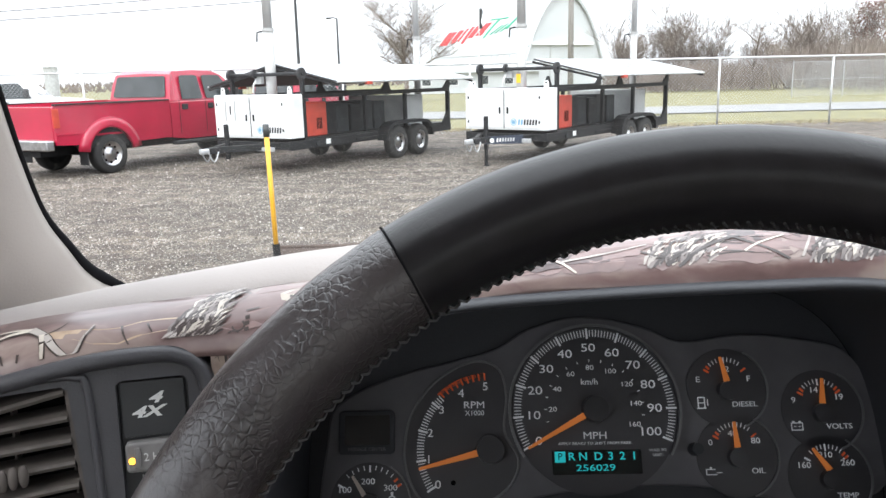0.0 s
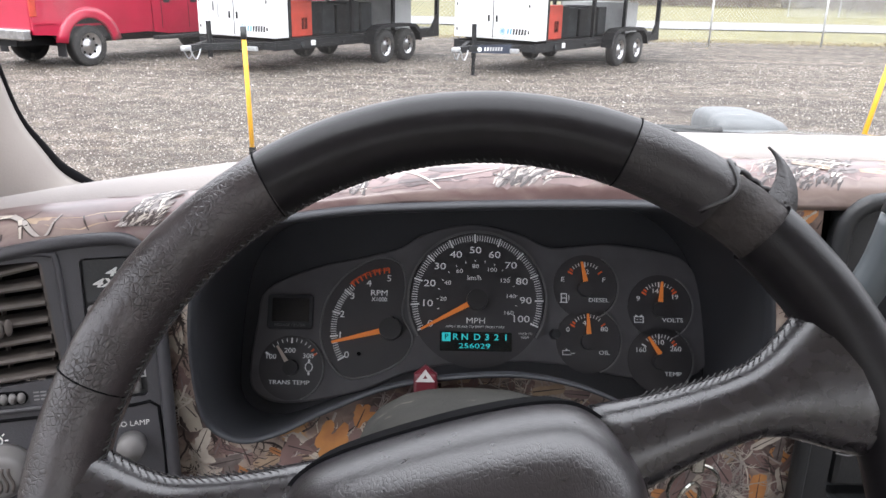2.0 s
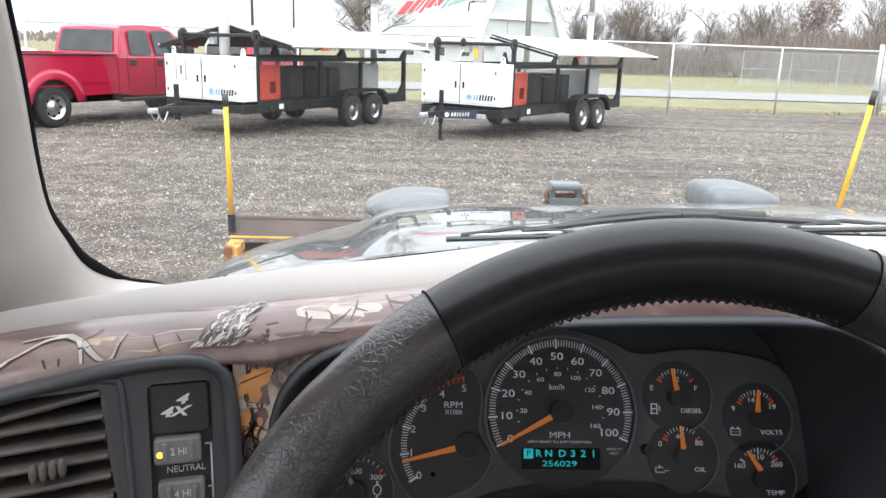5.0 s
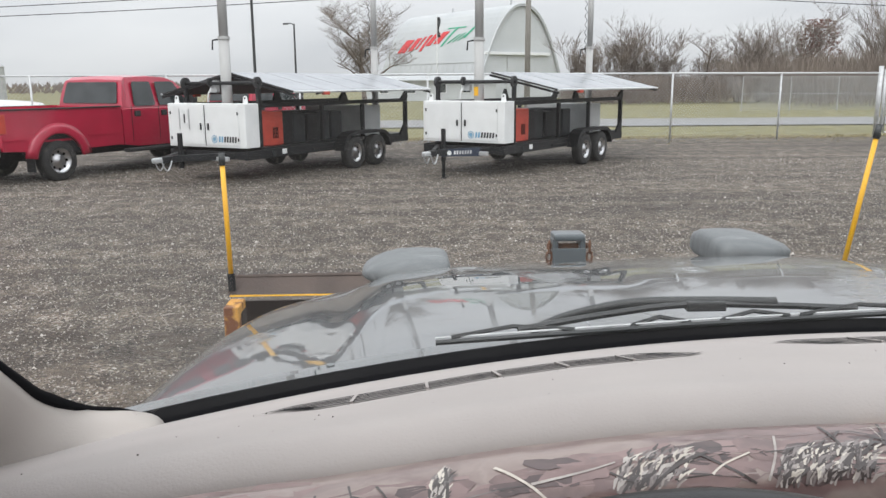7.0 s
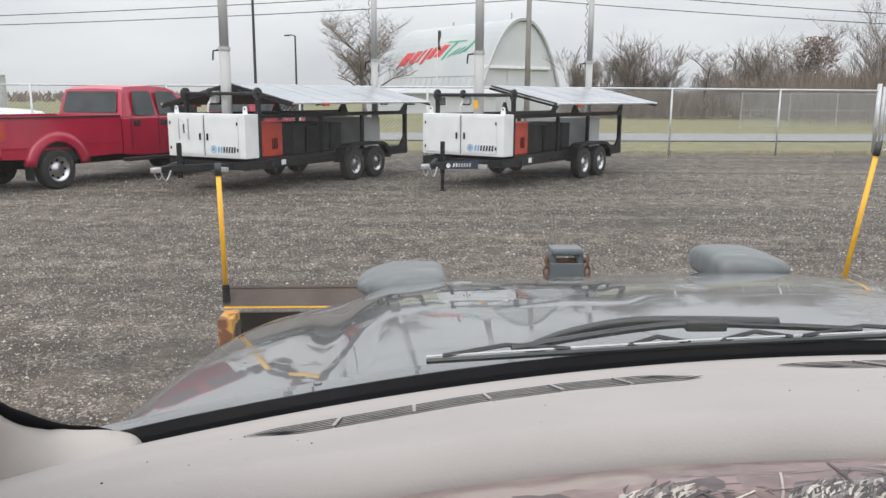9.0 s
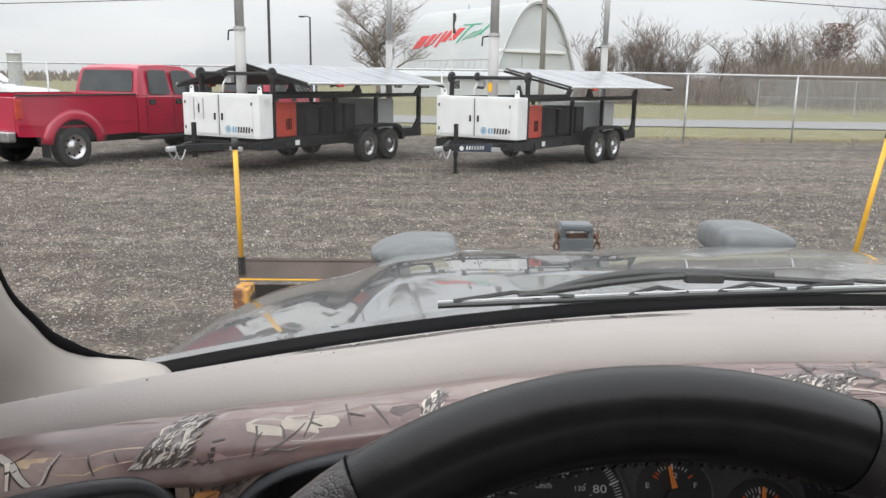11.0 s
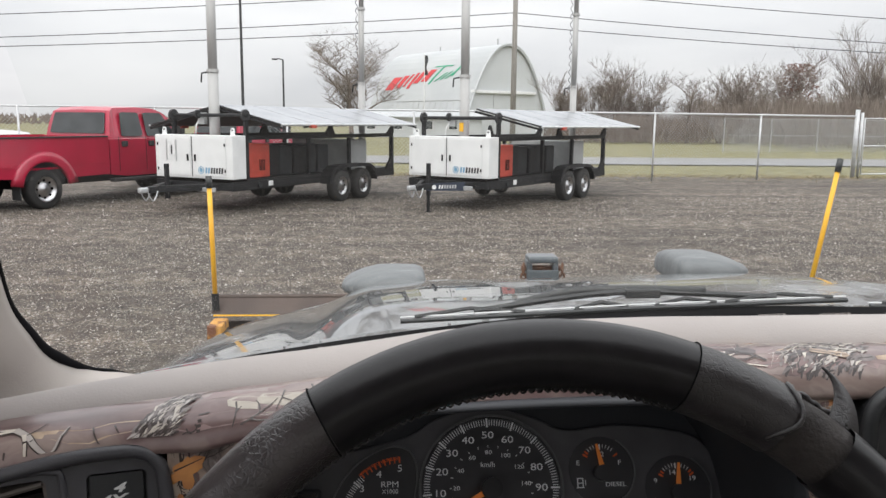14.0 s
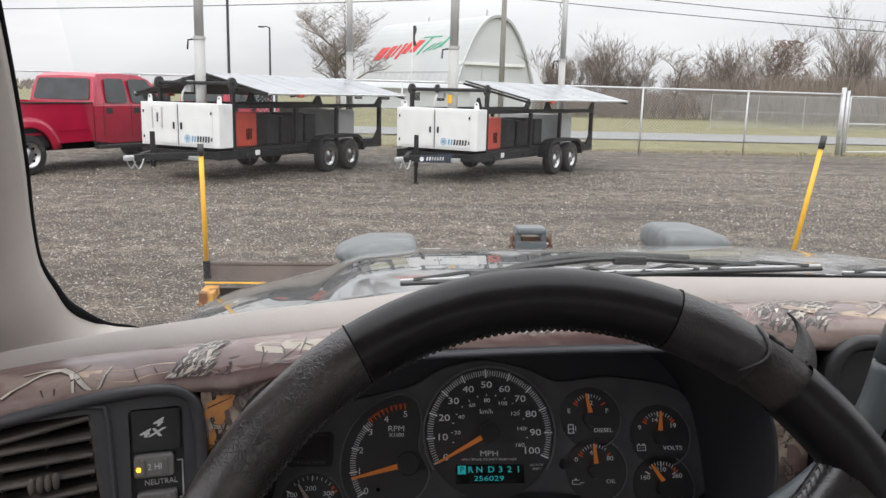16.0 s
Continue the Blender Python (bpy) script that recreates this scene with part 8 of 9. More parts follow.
    rows = [[(-0.985, y, 1.40) if False else (-w, y, z) for y, z, w in gh], [(-w * 0.93, y, z + 0.012) for y, z, w in gh], [(0, y, z + 0.035) for y, z, w in gh], [(w * 0.93, y, z + 0.012) for y, z, w in gh], [(w, y, z) for y, z, w in gh]]
    shell_ = bmesh.new()
    add_loft(shell_, rows, closed=False)
    for s in (-1, 1):
        vs = [shell_.verts.new((s * w, y, z)) for y, z, w in gh]
        base = [shell_.verts.new((s * 0.965, y, 1.375)) for y, z, w in gh]
        for i in range(len(gh) - 1):
            if i:
                shell_.faces.new((base[i], base[i + 1], vs[i + 1], vs[i]))
            else:
                shell_.faces.new((base[0], base[1], vs[1]))
    bmesh.ops.recalc_face_normals(shell_, faces=shell_.faces)
    part("roof", shell_, paint, cabp, smooth=False)
    # windows set proud of the greenhouse
    def pane(name_, pts, lab=""):
        bm = bmesh.new()
        soft_pts = []
        for i_, p_ in enumerate(pts):
            p_, a_, b_ = Vector(p_), Vector(pts[i_ - 1]), Vector(pts[(i_ + 1) % len(pts)])
            ra, rb = p_ + (a_ - p_).normalized() * 0.07, p_ + (b_ - p_).normalized() * 0.07
            soft_pts += [ra, ra.lerp(p_, 0.55).lerp(p_.lerp(rb, 0.45), 0.33), ra.lerp(p_, 0.55).lerp(p_.lerp(rb, 0.45), 0.67), rb]
        vs = [bm.verts.new(p) for p in soft_pts]
        bm.faces.new(vs)
        r = bmesh.ops.extrude_face_region(bm, geom=list(bm.faces))
        c = sum((v.co for v in vs), Vector()) / len(vs)
        n_ = (Vector(pts[1]) - Vector(pts[0])).cross(Vector(pts[2]) - Vector(pts[0])).normalized()
        if n_.dot(c - Vector((0, 2.1, 1.5))) < 0:
            n_ = -n_
        bmesh.ops.translate(bm, vec=n_ * 0.012, verts=[g for g in r["geom"] if isinstance(g, bmesh.types.BMVert)])
        bmesh.ops.recalc_face_normals(bm, faces=bm.faces)
        return part(name_, bm, M["car_glass"], cabp, lab)
    pane("rear_window", [(-0.83, 1.080, 1.47), (0.83, 1.080, 1.47), (0.76, 1.190, 1.92), (-0.76, 1.190, 1.92)], "dark rear window")
    pane("windscreen", [(-0.82, 3.30, 1.49), (0.82, 3.30, 1.49), (0.70, 2.84, 1.87), (-0.70, 2.84, 1.87)])
    for s in (-1, 1):
        def sp(y, z):
            w = np.interp(z, (1.38, 1.72, 1.95), (0.972, 0.922, 0.862))
            return (s * (w + 0.006), y, z)
        pane("side_window", [sp(1.40, 1.41), sp(2.02, 1.41), sp(1.98, 1.93), sp(1.46, 1.93)], "tinted side window")
        pane("side_window", [sp(2.14, 1.41), sp(3.06, 1.41), sp(2.66, 1.93), sp(2.12, 1.93)], "tinted side window")
        for y0 in (1.30, 2.08):
            part("door_seam", box((s * 1.001 - 0.003, y0 - 0.006, 0.66), (s * 1.001 + 0.003, y0 + 0.006, 1.42)), M["black_dull"], cabp)
        part("door_handle", box((s * 1.005 - 0.02, 1.38, 1.19), (s * 1.005 + 0.02, 1.54, 1.31), 0.012), M["black_dull"], cabp, "black door handle")
        part("door_handle", box((s * 1.005 - 0.02, 2.16, 1.19), (s * 1.005 + 0.02, 2.32, 1.31), 0.012), M["black_dull"], cabp, "black door handle")
        part("mirror", box((s * 1.18 - 0.13, 2.86, 1.44), (s * 1.18 + 0.13, 3.02, 1.74), 0.04, 3), M["black_dull"], cabp, "large black door mirror")
        part("running_board", box((s * 1.03 - 0.09, 1.05 + LB, 0.44), (s * 1.03 + 0.09, 3.30 + LB, 0.52), 0.02), M["black_dull"], root, "black running board")
    front = side_loft([(3.35, 0.60, 1.42, 1.0, 0.96), (3.7, 0.80, 1.40, 1.0, 0.92), (4.4, 0.80, 1.34, 1.0, 0.90), (4.75, 0.62, 1.28, 0.99, 0.88), (4.86, 0.60, 1.15, 0.96, 0.86)], 0)
    part("front_end", front, paint, root, m=Matrix.Translation((0, LB, 0)))
    part("front_bumper", box((-0.99, 4.84 + LB, 0.52), (0.99, 5.0 + LB, 0.78), 0.03, 3), M["chrome"], root)
    part("under_frame", box((-0.45, -1.2, 0.42), (0.45, 4.6 + LB, 0.60)), M["black_steel"], root)
    for y in (0.0, WB):
        part("axle", cyl((-0.8, y, 0.40), (0.8, y, 0.40), 0.06), M["black_steel"], root)
        for s in (-1, 1):
            wheel_thing("wheel", root, (s * 0.87, y, 0.40), 0.40, 0.26, Matrix.Identity(4) if s > 0 else Matrix.Rotation(math.pi, 4, "Z"), 0.25)
    part("mud_flap", box((0.76, -0.58, 0.22), (1.0, -0.56, 0.62)), M["black_dull"], root)
    part("mud_flap", box((-1.0, -0.58, 0.22), (-0.76, -0.56, 0.62)), M["black_dull"], root)
    tagged(root, label, "pickup truck", group)
    return root


RH = radians(27.9)
pickup("pickup_truck", (-7.897, 15.931), RH, M["red_paint"], "red crew-cab pickup truck parked on the gravel yard")
pickup("pickup_truck", (-17.98, 26.42), radians(75), M["white_car"], "white crew-cab pickup truck parked behind the red one", 0.98)
pickup("pickup_truck", (-6.2, 21.6), radians(33), M["red_paint"], "red pickup truck parked behind the solar trailers", 0.95)

# ---- chain-link fence and gate ----
fence = empty("chain_link_fence", Matrix.Identity(4))
FD = Vector((1.0, 0.27, 0)).normalized()
F0 = Vector((8.0, 24.2, 0))
def fence_pt(s, z=0.0):
    """Along the fence line; it bends where the gate begins."""
    p = F0 + (FD * s if s >= 0 else Vector((1.0, 0.06, 0)).normalized() * s)
    return p + Vector((0, 0, z))
POSTS = [-31, -27, -23, -19, -15.2, -11.4, -7.6, -3.8, 0.0, 4.05]
for s in POSTS:
    part("fence_post", cyl(fence_pt(s), fence_pt(s, 2.13), 0.030, seg=10), M["fence_pole"], fence, smooth=True)
G0 = 8.1
gp = fence_pt(G0)
part("gate_post", cyl(gp, gp + Vector((0, 0, 2.35)), 0.075, seg=14), M["fence_pole"], fence, "thick galvanised gate post", True)
part("gate_post", cyl(gp + FD * 0.22, gp + FD * 0.22 + Vector((0, 0, 2.25)), 0.05, seg=14), M["fence_pole"], fence, smooth=True)
part("top_rail", tube([fence_pt(s, 2.12) for s in POSTS if s >= -15.3] + [fence_pt(G0, 2.12)], 0.029, 8), M["fence_white"], fence, "galvanised top rail", True)
part("top_rail", tube([fence_pt(s, 2.12) for s in POSTS if s <= -15.1], 0.021, 8), M["galv"], fence, "dull galvanised top rail", True)
def mesh_wire(s0, s1, z0, z1, step, r, off=0.02):
    """Diamond wire as thin strips leaning both ways."""
    bm = bmesh.new()
    h = z1 - z0
    n_ = int((s1 - s0 + h) / step)
    for k in range(n_ + 1):
        for lean in (1, -1):
            a, b = s0 - h + k * step, s0 + k * step
            za, zb_ = (z0, z1) if lean > 0 else (z1, z0)
            a2, b2 = max(a, s0), min(b, s1)
            if b2 <= a2:
                continue
            fa, fb = (a2 - a) / h, (b2 - a) / h
            p, q = fence_pt(a2, za + (zb_ - za) * fa), fence_pt(b2, za + (zb_ - za) * fb)
            d = (q - p).normalized()
            u_ = Vector((0, 0, 1)).cross(FD)
            w = d.cross(u_).normalized() * r
            vs = [bm.verts.new(x + u_ * (off * lean * 0.1)) for x in (p - w, q - w, q + w, p + w)]
            bm.faces.new(vs)
    return bm
tagged(part("wire_mesh", mesh_wire(-31, G0, 0.06, 2.10, 0.12, 0.0026), M["galv"], fence, "grey diamond wire mesh"), kind="stuff")
tagged(fence, "galvanised chain-link fence along the yard", "fence")
gate = empty("yard_gate", Matrix.Identity(4))
for z in (0.12, 1.10, 2.05):
    part("gate_rail", cyl(fence_pt(G0 + 0.35, z), fence_pt(G0 + 5.2, z), 0.024, seg=8), M["fence_pole"], gate, smooth=True)
for s in (G0 + 0.35, G0 + 2.8, G0 + 5.2):
    part("gate_upright", cyl(fence_pt(s, 0.12), fence_pt(s, 2.05), 0.024, seg=8), M["fence_pole"], gate, smooth=True)
tagged(part("wire_mesh", mesh_wire(G0 + 0.35, G0 + 5.2, 0.14, 2.03, 0.12, 0.0026), M["galv"], gate), kind="stuff")
for z in (0.5, 1.7):
    part("hinge", box((-0.03, -0.03, -0.03), (0.03, 0.03, 0.03), m=Matrix.Translation(fence_pt(G0 + 0.30, z))), M["galv"], gate)
tagged(gate, "galvanised pipe gate with chain-link mesh", "gate")

# ---- far fence across the road ----
ff = empty("roadside_fence", Matrix.Identity(4))
for k in range(9):
    x = 21 + 3.2 * k
    part("fence_post", cyl((x, 50 + 0.15 * k, 0), (x, 50 + 0.15 * k, 2.2), 0.030, seg=8), M["galv"], ff)
for z in (2.15, 1.1):
    part("rail", tube([(21 + 3.2 * k, 50 + 0.15 * k, z) for k in range(9)], 0.014, 6), M["galv"], ff)
wires_ = bmesh.new()
for k in range(330):
    x = 21 + 0.08 * k
    for lean in (-1, 1):
        y = 50.02 + 0.047 * (x - 21)
        wires_.faces.new([wires_.verts.new(p) for p in ((x, y, 0.05), (x + 0.012, y, 0.05), (x + 0.012 + 1.2 * lean, y, 2.13), (x + 1.2 * lean, y, 2.13))])
tagged(part("wire_mesh", wires_, M["galv"], ff, "grey wire mesh"), kind="stuff")
tagged(ff, "pale chain-link fence beyond the road", "fence")

# ---- barn with painted sign ----
def barn():
    root = empty("barn", Matrix.Translation((13.25, 97, 0)) @ Matrix.Rotation(radians(33), 4, "Z"))
    HW_, LEN, H = 7.1, 22.5, 10.75
    prof = []
    for k in range(25):
        t = -1 + 2 * k / 24
        x = HW_ * math.copysign(1 - (1 - abs(t)) ** 1.0, t)
        z = H * (1 - abs(t) ** 2.3) + 0.35 * (1 - abs(t)) if abs(t) < 1 else 0
        prof.append((x, z))
    roofp = [(x * 1.0, z) for x, z in prof]
    rows = []
    for y in (-0.35, LEN):
        rows.append([(x, y, z) for x, z in roofp] + [(x * 0.97, y, z * 0.975) for x, z in reversed(roofp)])
    part("arched_roof", loft(rows), M["barn_white"], root, "white sheet-metal arched roof")
    fr_ = bmesh.new()
    fr_.faces.new([fr_.verts.new((x * 0.965, 0.0, z * 0.97)) for x, z in prof])
    fr_.faces.new([fr_.verts.new((x * 0.965, LEN - 0.1, z * 0.97)) for x, z in prof])
    part("end_wall", fr_, M["barn_front"], root, "white end wall")
    part("arch_trim", tube([(x * 1.0, -0.3, z) for x, z in prof], 0.09, 6), M["barn_front"], root)
    part("door_track", box((-5.7, -0.35, 5.15), (4.4, -0.02, 5.5), 0.02), M["trim_white"], root)
    for x in (-2.2, 1.2):
        part("door_seam", box((x - 0.04, -0.06, 0.1), (x + 0.04, -0.01, 5.1)), M["grey_box"], root)
    part("ridge_vent", cyl((0, 2, H + 0.3), (0, 2, H + 1.1), 0.10), M["galv"], root)
    part("ridge_vent", cyl((0, 14, H + 0.3), (0, 14, H + 0.9), 0.10), M["galv"], root)
    # sign on the left slope: heavy slanted red bars, then a light green script stroke
    def slope(y, s):
        """A point on the left slope, s the share of the way down."""
        t = -s
        x, z = HW_ * t, H * (1 - abs(t) ** 2.3) + 0.35 * (1 - abs(t))
        return Vector((x, y, z))
    def patch(y0, y1, s0, s1, material, name_, lean):
        rows_ = []
        for k in range(7):
            s = s0 + (s1 - s0) * k / 6
            sh = lean * (0.5 - k / 6)
            a, b = slope(y0 - sh, s), slope(y1 - sh, s)
            nrm = Vector((-0.75, 0, 0.6)) * 0.06
            rows_.append([a + nrm * 0.5, b + nrm * 0.5, b + nrm, a + nrm])
        part(name_, loft(rows_), material, root)
    y = 19.3
    for k, wdt in enumerate((1.9, 1.05, 0.45, 0.6, 1.05, 1.3)):
        patch(y - wdt, y, 0.60 - 0.012 * k, 0.715 - 0.012 * k + (0.03 if k == 3 else 0), M["sign_red"], "sign_bar", 1.3)
        y -= wdt + 0.60
    y -= 0.3
    for k, (wdt, s0, s1) in enumerate(((0.4, .50, .68), (0.3, .58, .66), (0.3, .57, .65), (0.3, .56, .64), (0.4, .45, .62))):
        patch(y - wdt, y, s0, s1, M["sign_green"], "sign_bar", 2.0)
        y -= wdt + 0.75
    patch(y + 2.6, y + 6.4, 0.50, 0.512, M["sign_green"], "sign_bar", 0.2)
    patch(-0.2, LEN, 0.80, 0.806, M["grey_box"], "eave_line", 0.0)
    for k in range(18):
        patch(0.6 + 1.24 * k, 0.66 + 1.24 * k, 0.806, 0.99, M["grey_box"], "wall_seam", 0.0)
    tagged(root, "white arched barn with red and green painted roof lettering", "barn")
barn()
shed = empty("shed", Matrix.Translation((2.5, 88, 0)) @ Matrix.Rotation(radians(10), 4, "Z"))
part("wall", box((-7, 0, 0), (7, 6, 2.2)), M["barn_front"], shed, "white painted wall")
rows = [[(-7.4, -0.5, 2.15), (7.4, -0.5, 2.15), (7.4, -0.5, 2.25), (-7.4, -0.5, 2.25)], [(-7.4, 3, 2.75), (7.4, 3, 2.75), (7.4, 3, 2.88), (-7.4, 3, 2.88)], [(-7.4, 6.5, 2.15), (7.4, 6.5, 2.15), (7.4, 6.5, 2.25), (-7.4, 6.5, 2.25)]]
part("roof", loft(rows), M["barn_white"], shed)
for x in (-5.6, -2.6, 0.8, 3.6):
    w = part("window", box((x - 0.55, -0.05, 0.8), (x + 0.55, 0.02, 1.9), 0.02), M["trim_white"], shed)
    part("pane", box((x - 0.45, -0.07, 0.9), (x + 0.45, -0.045, 1.8)), M["car_glass"], w)
tagged(shed, "low white shed with windows in front of the barn", "building")
fl = empty("flagpole", Matrix.Translation((2.6, 82, 0)))
part("pole", cyl((0, 0, 0), (0, 0, 8.6), 0.05, 0.03, 10), M["trim_white"], fl)
rows = [[(0.05 + 0.09 * math.sin(k * 1.1) + 0.25, 0.06 * math.sin(k * 2), 8.4 - 0.28 * k), (0.05, 0, 8.4 - 0.28 * k), (0.05, 0.02, 8.4 - 0.28 * k), (0.07 + 0.09 * math.sin(k * 1.1) + 0.25, 0.03, 8.4 - 0.28 * k)] for k in range(8)]
part("flag", loft(rows), M["logo_dark"], fl, "limp dark flag")
tagged(fl, "white flagpole with a limp flag", "flagpole")

# ---- poles, wires and lamps ----
up = empty("utility_pole", Matrix.Translation((6.35, 44, 0)))
part("pole", cyl((0, 0, 0), (0, 0, 10.5), 0.17, 0.12, 14), M["wood_pole"], up, smooth=True)
part("crossarm", box((-1.1, -0.08, 9.3), (1.1, 0.08, 9.45), 0.01), M["wood_pole"], up)
tagged(up, "weathered wooden utility pole by the road", "utility pole")
WIRES = ((5.55, 7.05, 6.30, 44.0), (5.92, 7.75, 6.75, 44.2), (7.05, 9.1, 8.2, 44.4))
for zl, zm, zr_, y in WIRES:
    pts = []
    for k in range(41):
        x = -40 + 46.35 * k / 40
        t = (x + 40) / 46.35
        pts.append((x, y, (zl - 0.6) * (1 - t) + zm * t - 0.9 * 4 * t * (1 - t) * 0.35))
    for k in range(1, 41):
        t = k / 40
        pts.append((6.35 + 46 * t, y + 2 * t, zm * (1 - t) + (zr_ - 0.9) * t - 1.2 * 4 * t * (1 - t) * 0.25))
    w = part("overhead_wire", tube(pts, 0.022, 5), M["wire"])
    tagged(w, "black overhead utility wire", "wire", "overhead wires")
for x, y, h, arm in ((-8.75, 45.0, 11.0, 0.9), (-8.6, 60, 6.2, -0.55)):
    lp = empty("street_lamp", Matrix.Translation((x, y, 0)))
    part("pole", cyl((0, 0, 0), (0, 0, h), 0.09, 0.06, 10), M["logo_dark"], lp)
    part("arm", tube([(0, 0, h - 0.05), (arm * 0.5, 0, h + 0.05), (arm, 0, h + 0.02)], 0.04, 6), M["logo_dark"], lp)
    part("lamp_head", box((arm - 0.25, -0.12, h - 0.05), (arm + 0.15, 0.12, h + 0.06), 0.03), M["logo_dark"], lp)
    tagged(lp, "dark steel street lamp pole", "street lamp", "street lamps")

# ---- bare trees and hedgerow ----
def grow_tree(bm, base, height, seed, spread=0.55, levels=4, twig=0.012, kids=(5, 5, 5), bend=0.25, stems=1):
    rnd = random.Random(seed)
    def branch(p, d, length, r, level):
        n_ = 4 if level < 2 else 3
        pts, rs = [p.copy()], [r]
        q, dd = p.copy(), d.copy()
        for k in range(n_):
            dd = (dd + Vector((rnd.uniform(-1, 1), rnd.uniform(-1, 1), rnd.uniform(-0.4, 0.8))) * bend * 0.5).normalized()
            q = q + dd * length / n_
            pts.append(q.copy())
            rs.append(max(twig * 0.6, r * (1 - 0.65 * (k + 1) / n_)))
        add_tube(bm, pts, rs, 5 if level < 2 else 3)
        if level >= levels - 1:
            return
        for i in range(kids[min(level, len(kids) - 1)]):
            f = rnd.uniform(0.15, 1.0)
            i0 = min(n_ - 1, int(f * n_))
            o = pts[i0].lerp(pts[i0 + 1], f * n_ - i0)
            az = rnd.uniform(0, 2 * math.pi)
            side = Vector((math.cos(az), math.sin(az), rnd.uniform(0.1, 0.6))).normalized()
            nd = (dd * (1 - spread) + side * spread).normalized()
            branch(o, nd, length * rnd.uniform(0.45, 0.72), max(twig, rs[i0] * rnd.uniform(0.45, 0.65)), level + 1)
    for k in range(stems):
        lean = Vector((rnd.uniform(-1, 1), rnd.uniform(-1, 1), 0)) * (0.28 if stems > 1 else 0.0)
        branch(Vector(base) + lean * height * 0.12, (Vector((0, 0, 1)) + lean).normalized(), height * rnd.uniform(0.5, 0.66), height * (0.028 if stems == 1 else 0.014), 0)
    return bm


def bare_tree(x, y, h, seed, label, leaves=0, spread=0.55, kids=(9, 6, 5, 4), levels=5, stems=1):
    root = empty("tree", Matrix.Translation((x, y, 0)))
    tb = bmesh.new()
    add_cyl(tb, (0, 0, -0.1), (0, 0, h * (0.12 if stems == 1 else 0.03)), h * 0.034, h * 0.028, 8)
    part("trunk", tb, M["bark"], root)
    tagged(part("crown", grow_tree(bmesh.new(), (0, 0, h * 0.10 if stems == 1 else -0.05), h, seed, spread, levels, 0.011, kids, 0.35, stems), M["twigs"], root, "fine bare winter branches"), kind="stuff")
    if leaves:
        rnd = random.Random(seed + 7)
        bm = bmesh.new()
        for k in range(leaves):
            a, rr_ = rnd.uniform(0, 2 * math.pi), rnd.random() ** 0.5
            z = h * (0.25 + 0.62 * rnd.random())
            w = h * 0.26 * (1 - abs(z / h - 0.5) * 1.2)
            p = Vector((w * rr_ * math.cos(a), w * rr_ * math.sin(a), z))
            s = rnd.uniform(0.06, 0.13)
            u_ = Vector((rnd.uniform(-1, 1), rnd.uniform(-1, 1), rnd.uniform(-1, 1))).normalized() * s
            v_ = u_.orthogonal().normalized() * s * 0.7
            bm.faces.new([bm.verts.new(p - u_), bm.verts.new(p + v_), bm.verts.new(p + u_), bm.verts.new(p - v_)])
        tagged(part("dry_leaves", bm, M["brown_leaf"], root, "clinging dry brown leaves"), kind="stuff")
    tagged(root, label, "tree", "bare trees beyond the road")
    return root


bare_tree(-3.7, 62, 7.4, 11, "bare spreading winter tree with fine twigs", kids=(12, 7, 6, 5), spread=0.74)
bare_tree(27.4, 74, 6.9, 21, "bare dark winter tree with heavy limbs", kids=(7, 5, 5, 4), spread=0.7)
bare_tree(38.0, 74, 8.6, 31, "winter tree with clinging dry brown leaves", leaves=2600, stems=2)
bare_tree(43.5, 73, 9.0, 37, "tall bare winter tree with fine twigs", kids=(6, 6, 5, 4), stems=3, spread=0.42)
HX = [(15.6, 5.4), (17.2, 5.9), (18.9, 6.4), (20.6, 6.8), (22.4, 6.1), (24.6, 5.7), (30.6, 5.6), (32.8, 6.4), (35.0, 6.9), (46.5, 8.2), (49.5, 8.0), (53, 7.4), (57, 7.4), (61, 7.6)]
for k, (x, h) in enumerate(HX):
    bare_tree(x, 76 + 2.5 * math.sin(k * 1.7), h, 50 + k, "bare winter tree in the hedgerow", kids=(5, 6, 5, 3), spread=0.40, stems=4)
hedge = bmesh.new()
rnd = random.Random(5)
for k in range(42000):
    x = rnd.uniform(14, 64) if k % 3 else rnd.uniform(29, 64)
    y = (68 if k % 3 else 56) + rnd.uniform(0, 9)
    hmax = (2.3 if x < 27 else 4.4) + 1.6 * noise.noise(Vector((x * 0.35, 0, 0)))
    z0 = rnd.uniform(0, 0.75) * hmax
    d = Vector((rnd.uniform(-0.5, 0.5), rnd.uniform(-0.5, 0.5), 1.0)) * rnd.uniform(0.5, 1.5)
    w = Vector((rnd.uniform(0.012, 0.028), 0, 0))
    p = Vector((x, y, z0))
    hedge.faces.new([hedge.verts.new(p - w), hedge.verts.new(p + w), hedge.verts.new(p + d)])
tagged(part("hedgerow", hedge, M["twigs"]), "tangled brown winter hedgerow", "hedge", kind="stuff")
tw = empty("far_tower", Matrix.Translation((-60.4, 120, 0)))
part("body", cyl((0, 0, 0), (0, 0, 4.6), 1.0, 1.0, 16), M["grey_box"], tw)
part("roof_cap", cyl((0, 0, 4.6), (0, 0, 5.2), 1.15, 0.5, 16), M["grey_box"], tw)
tagged(tw, "pale grey distant tower", "tower")
far = bmesh.new()
rnd = random.Random(9)
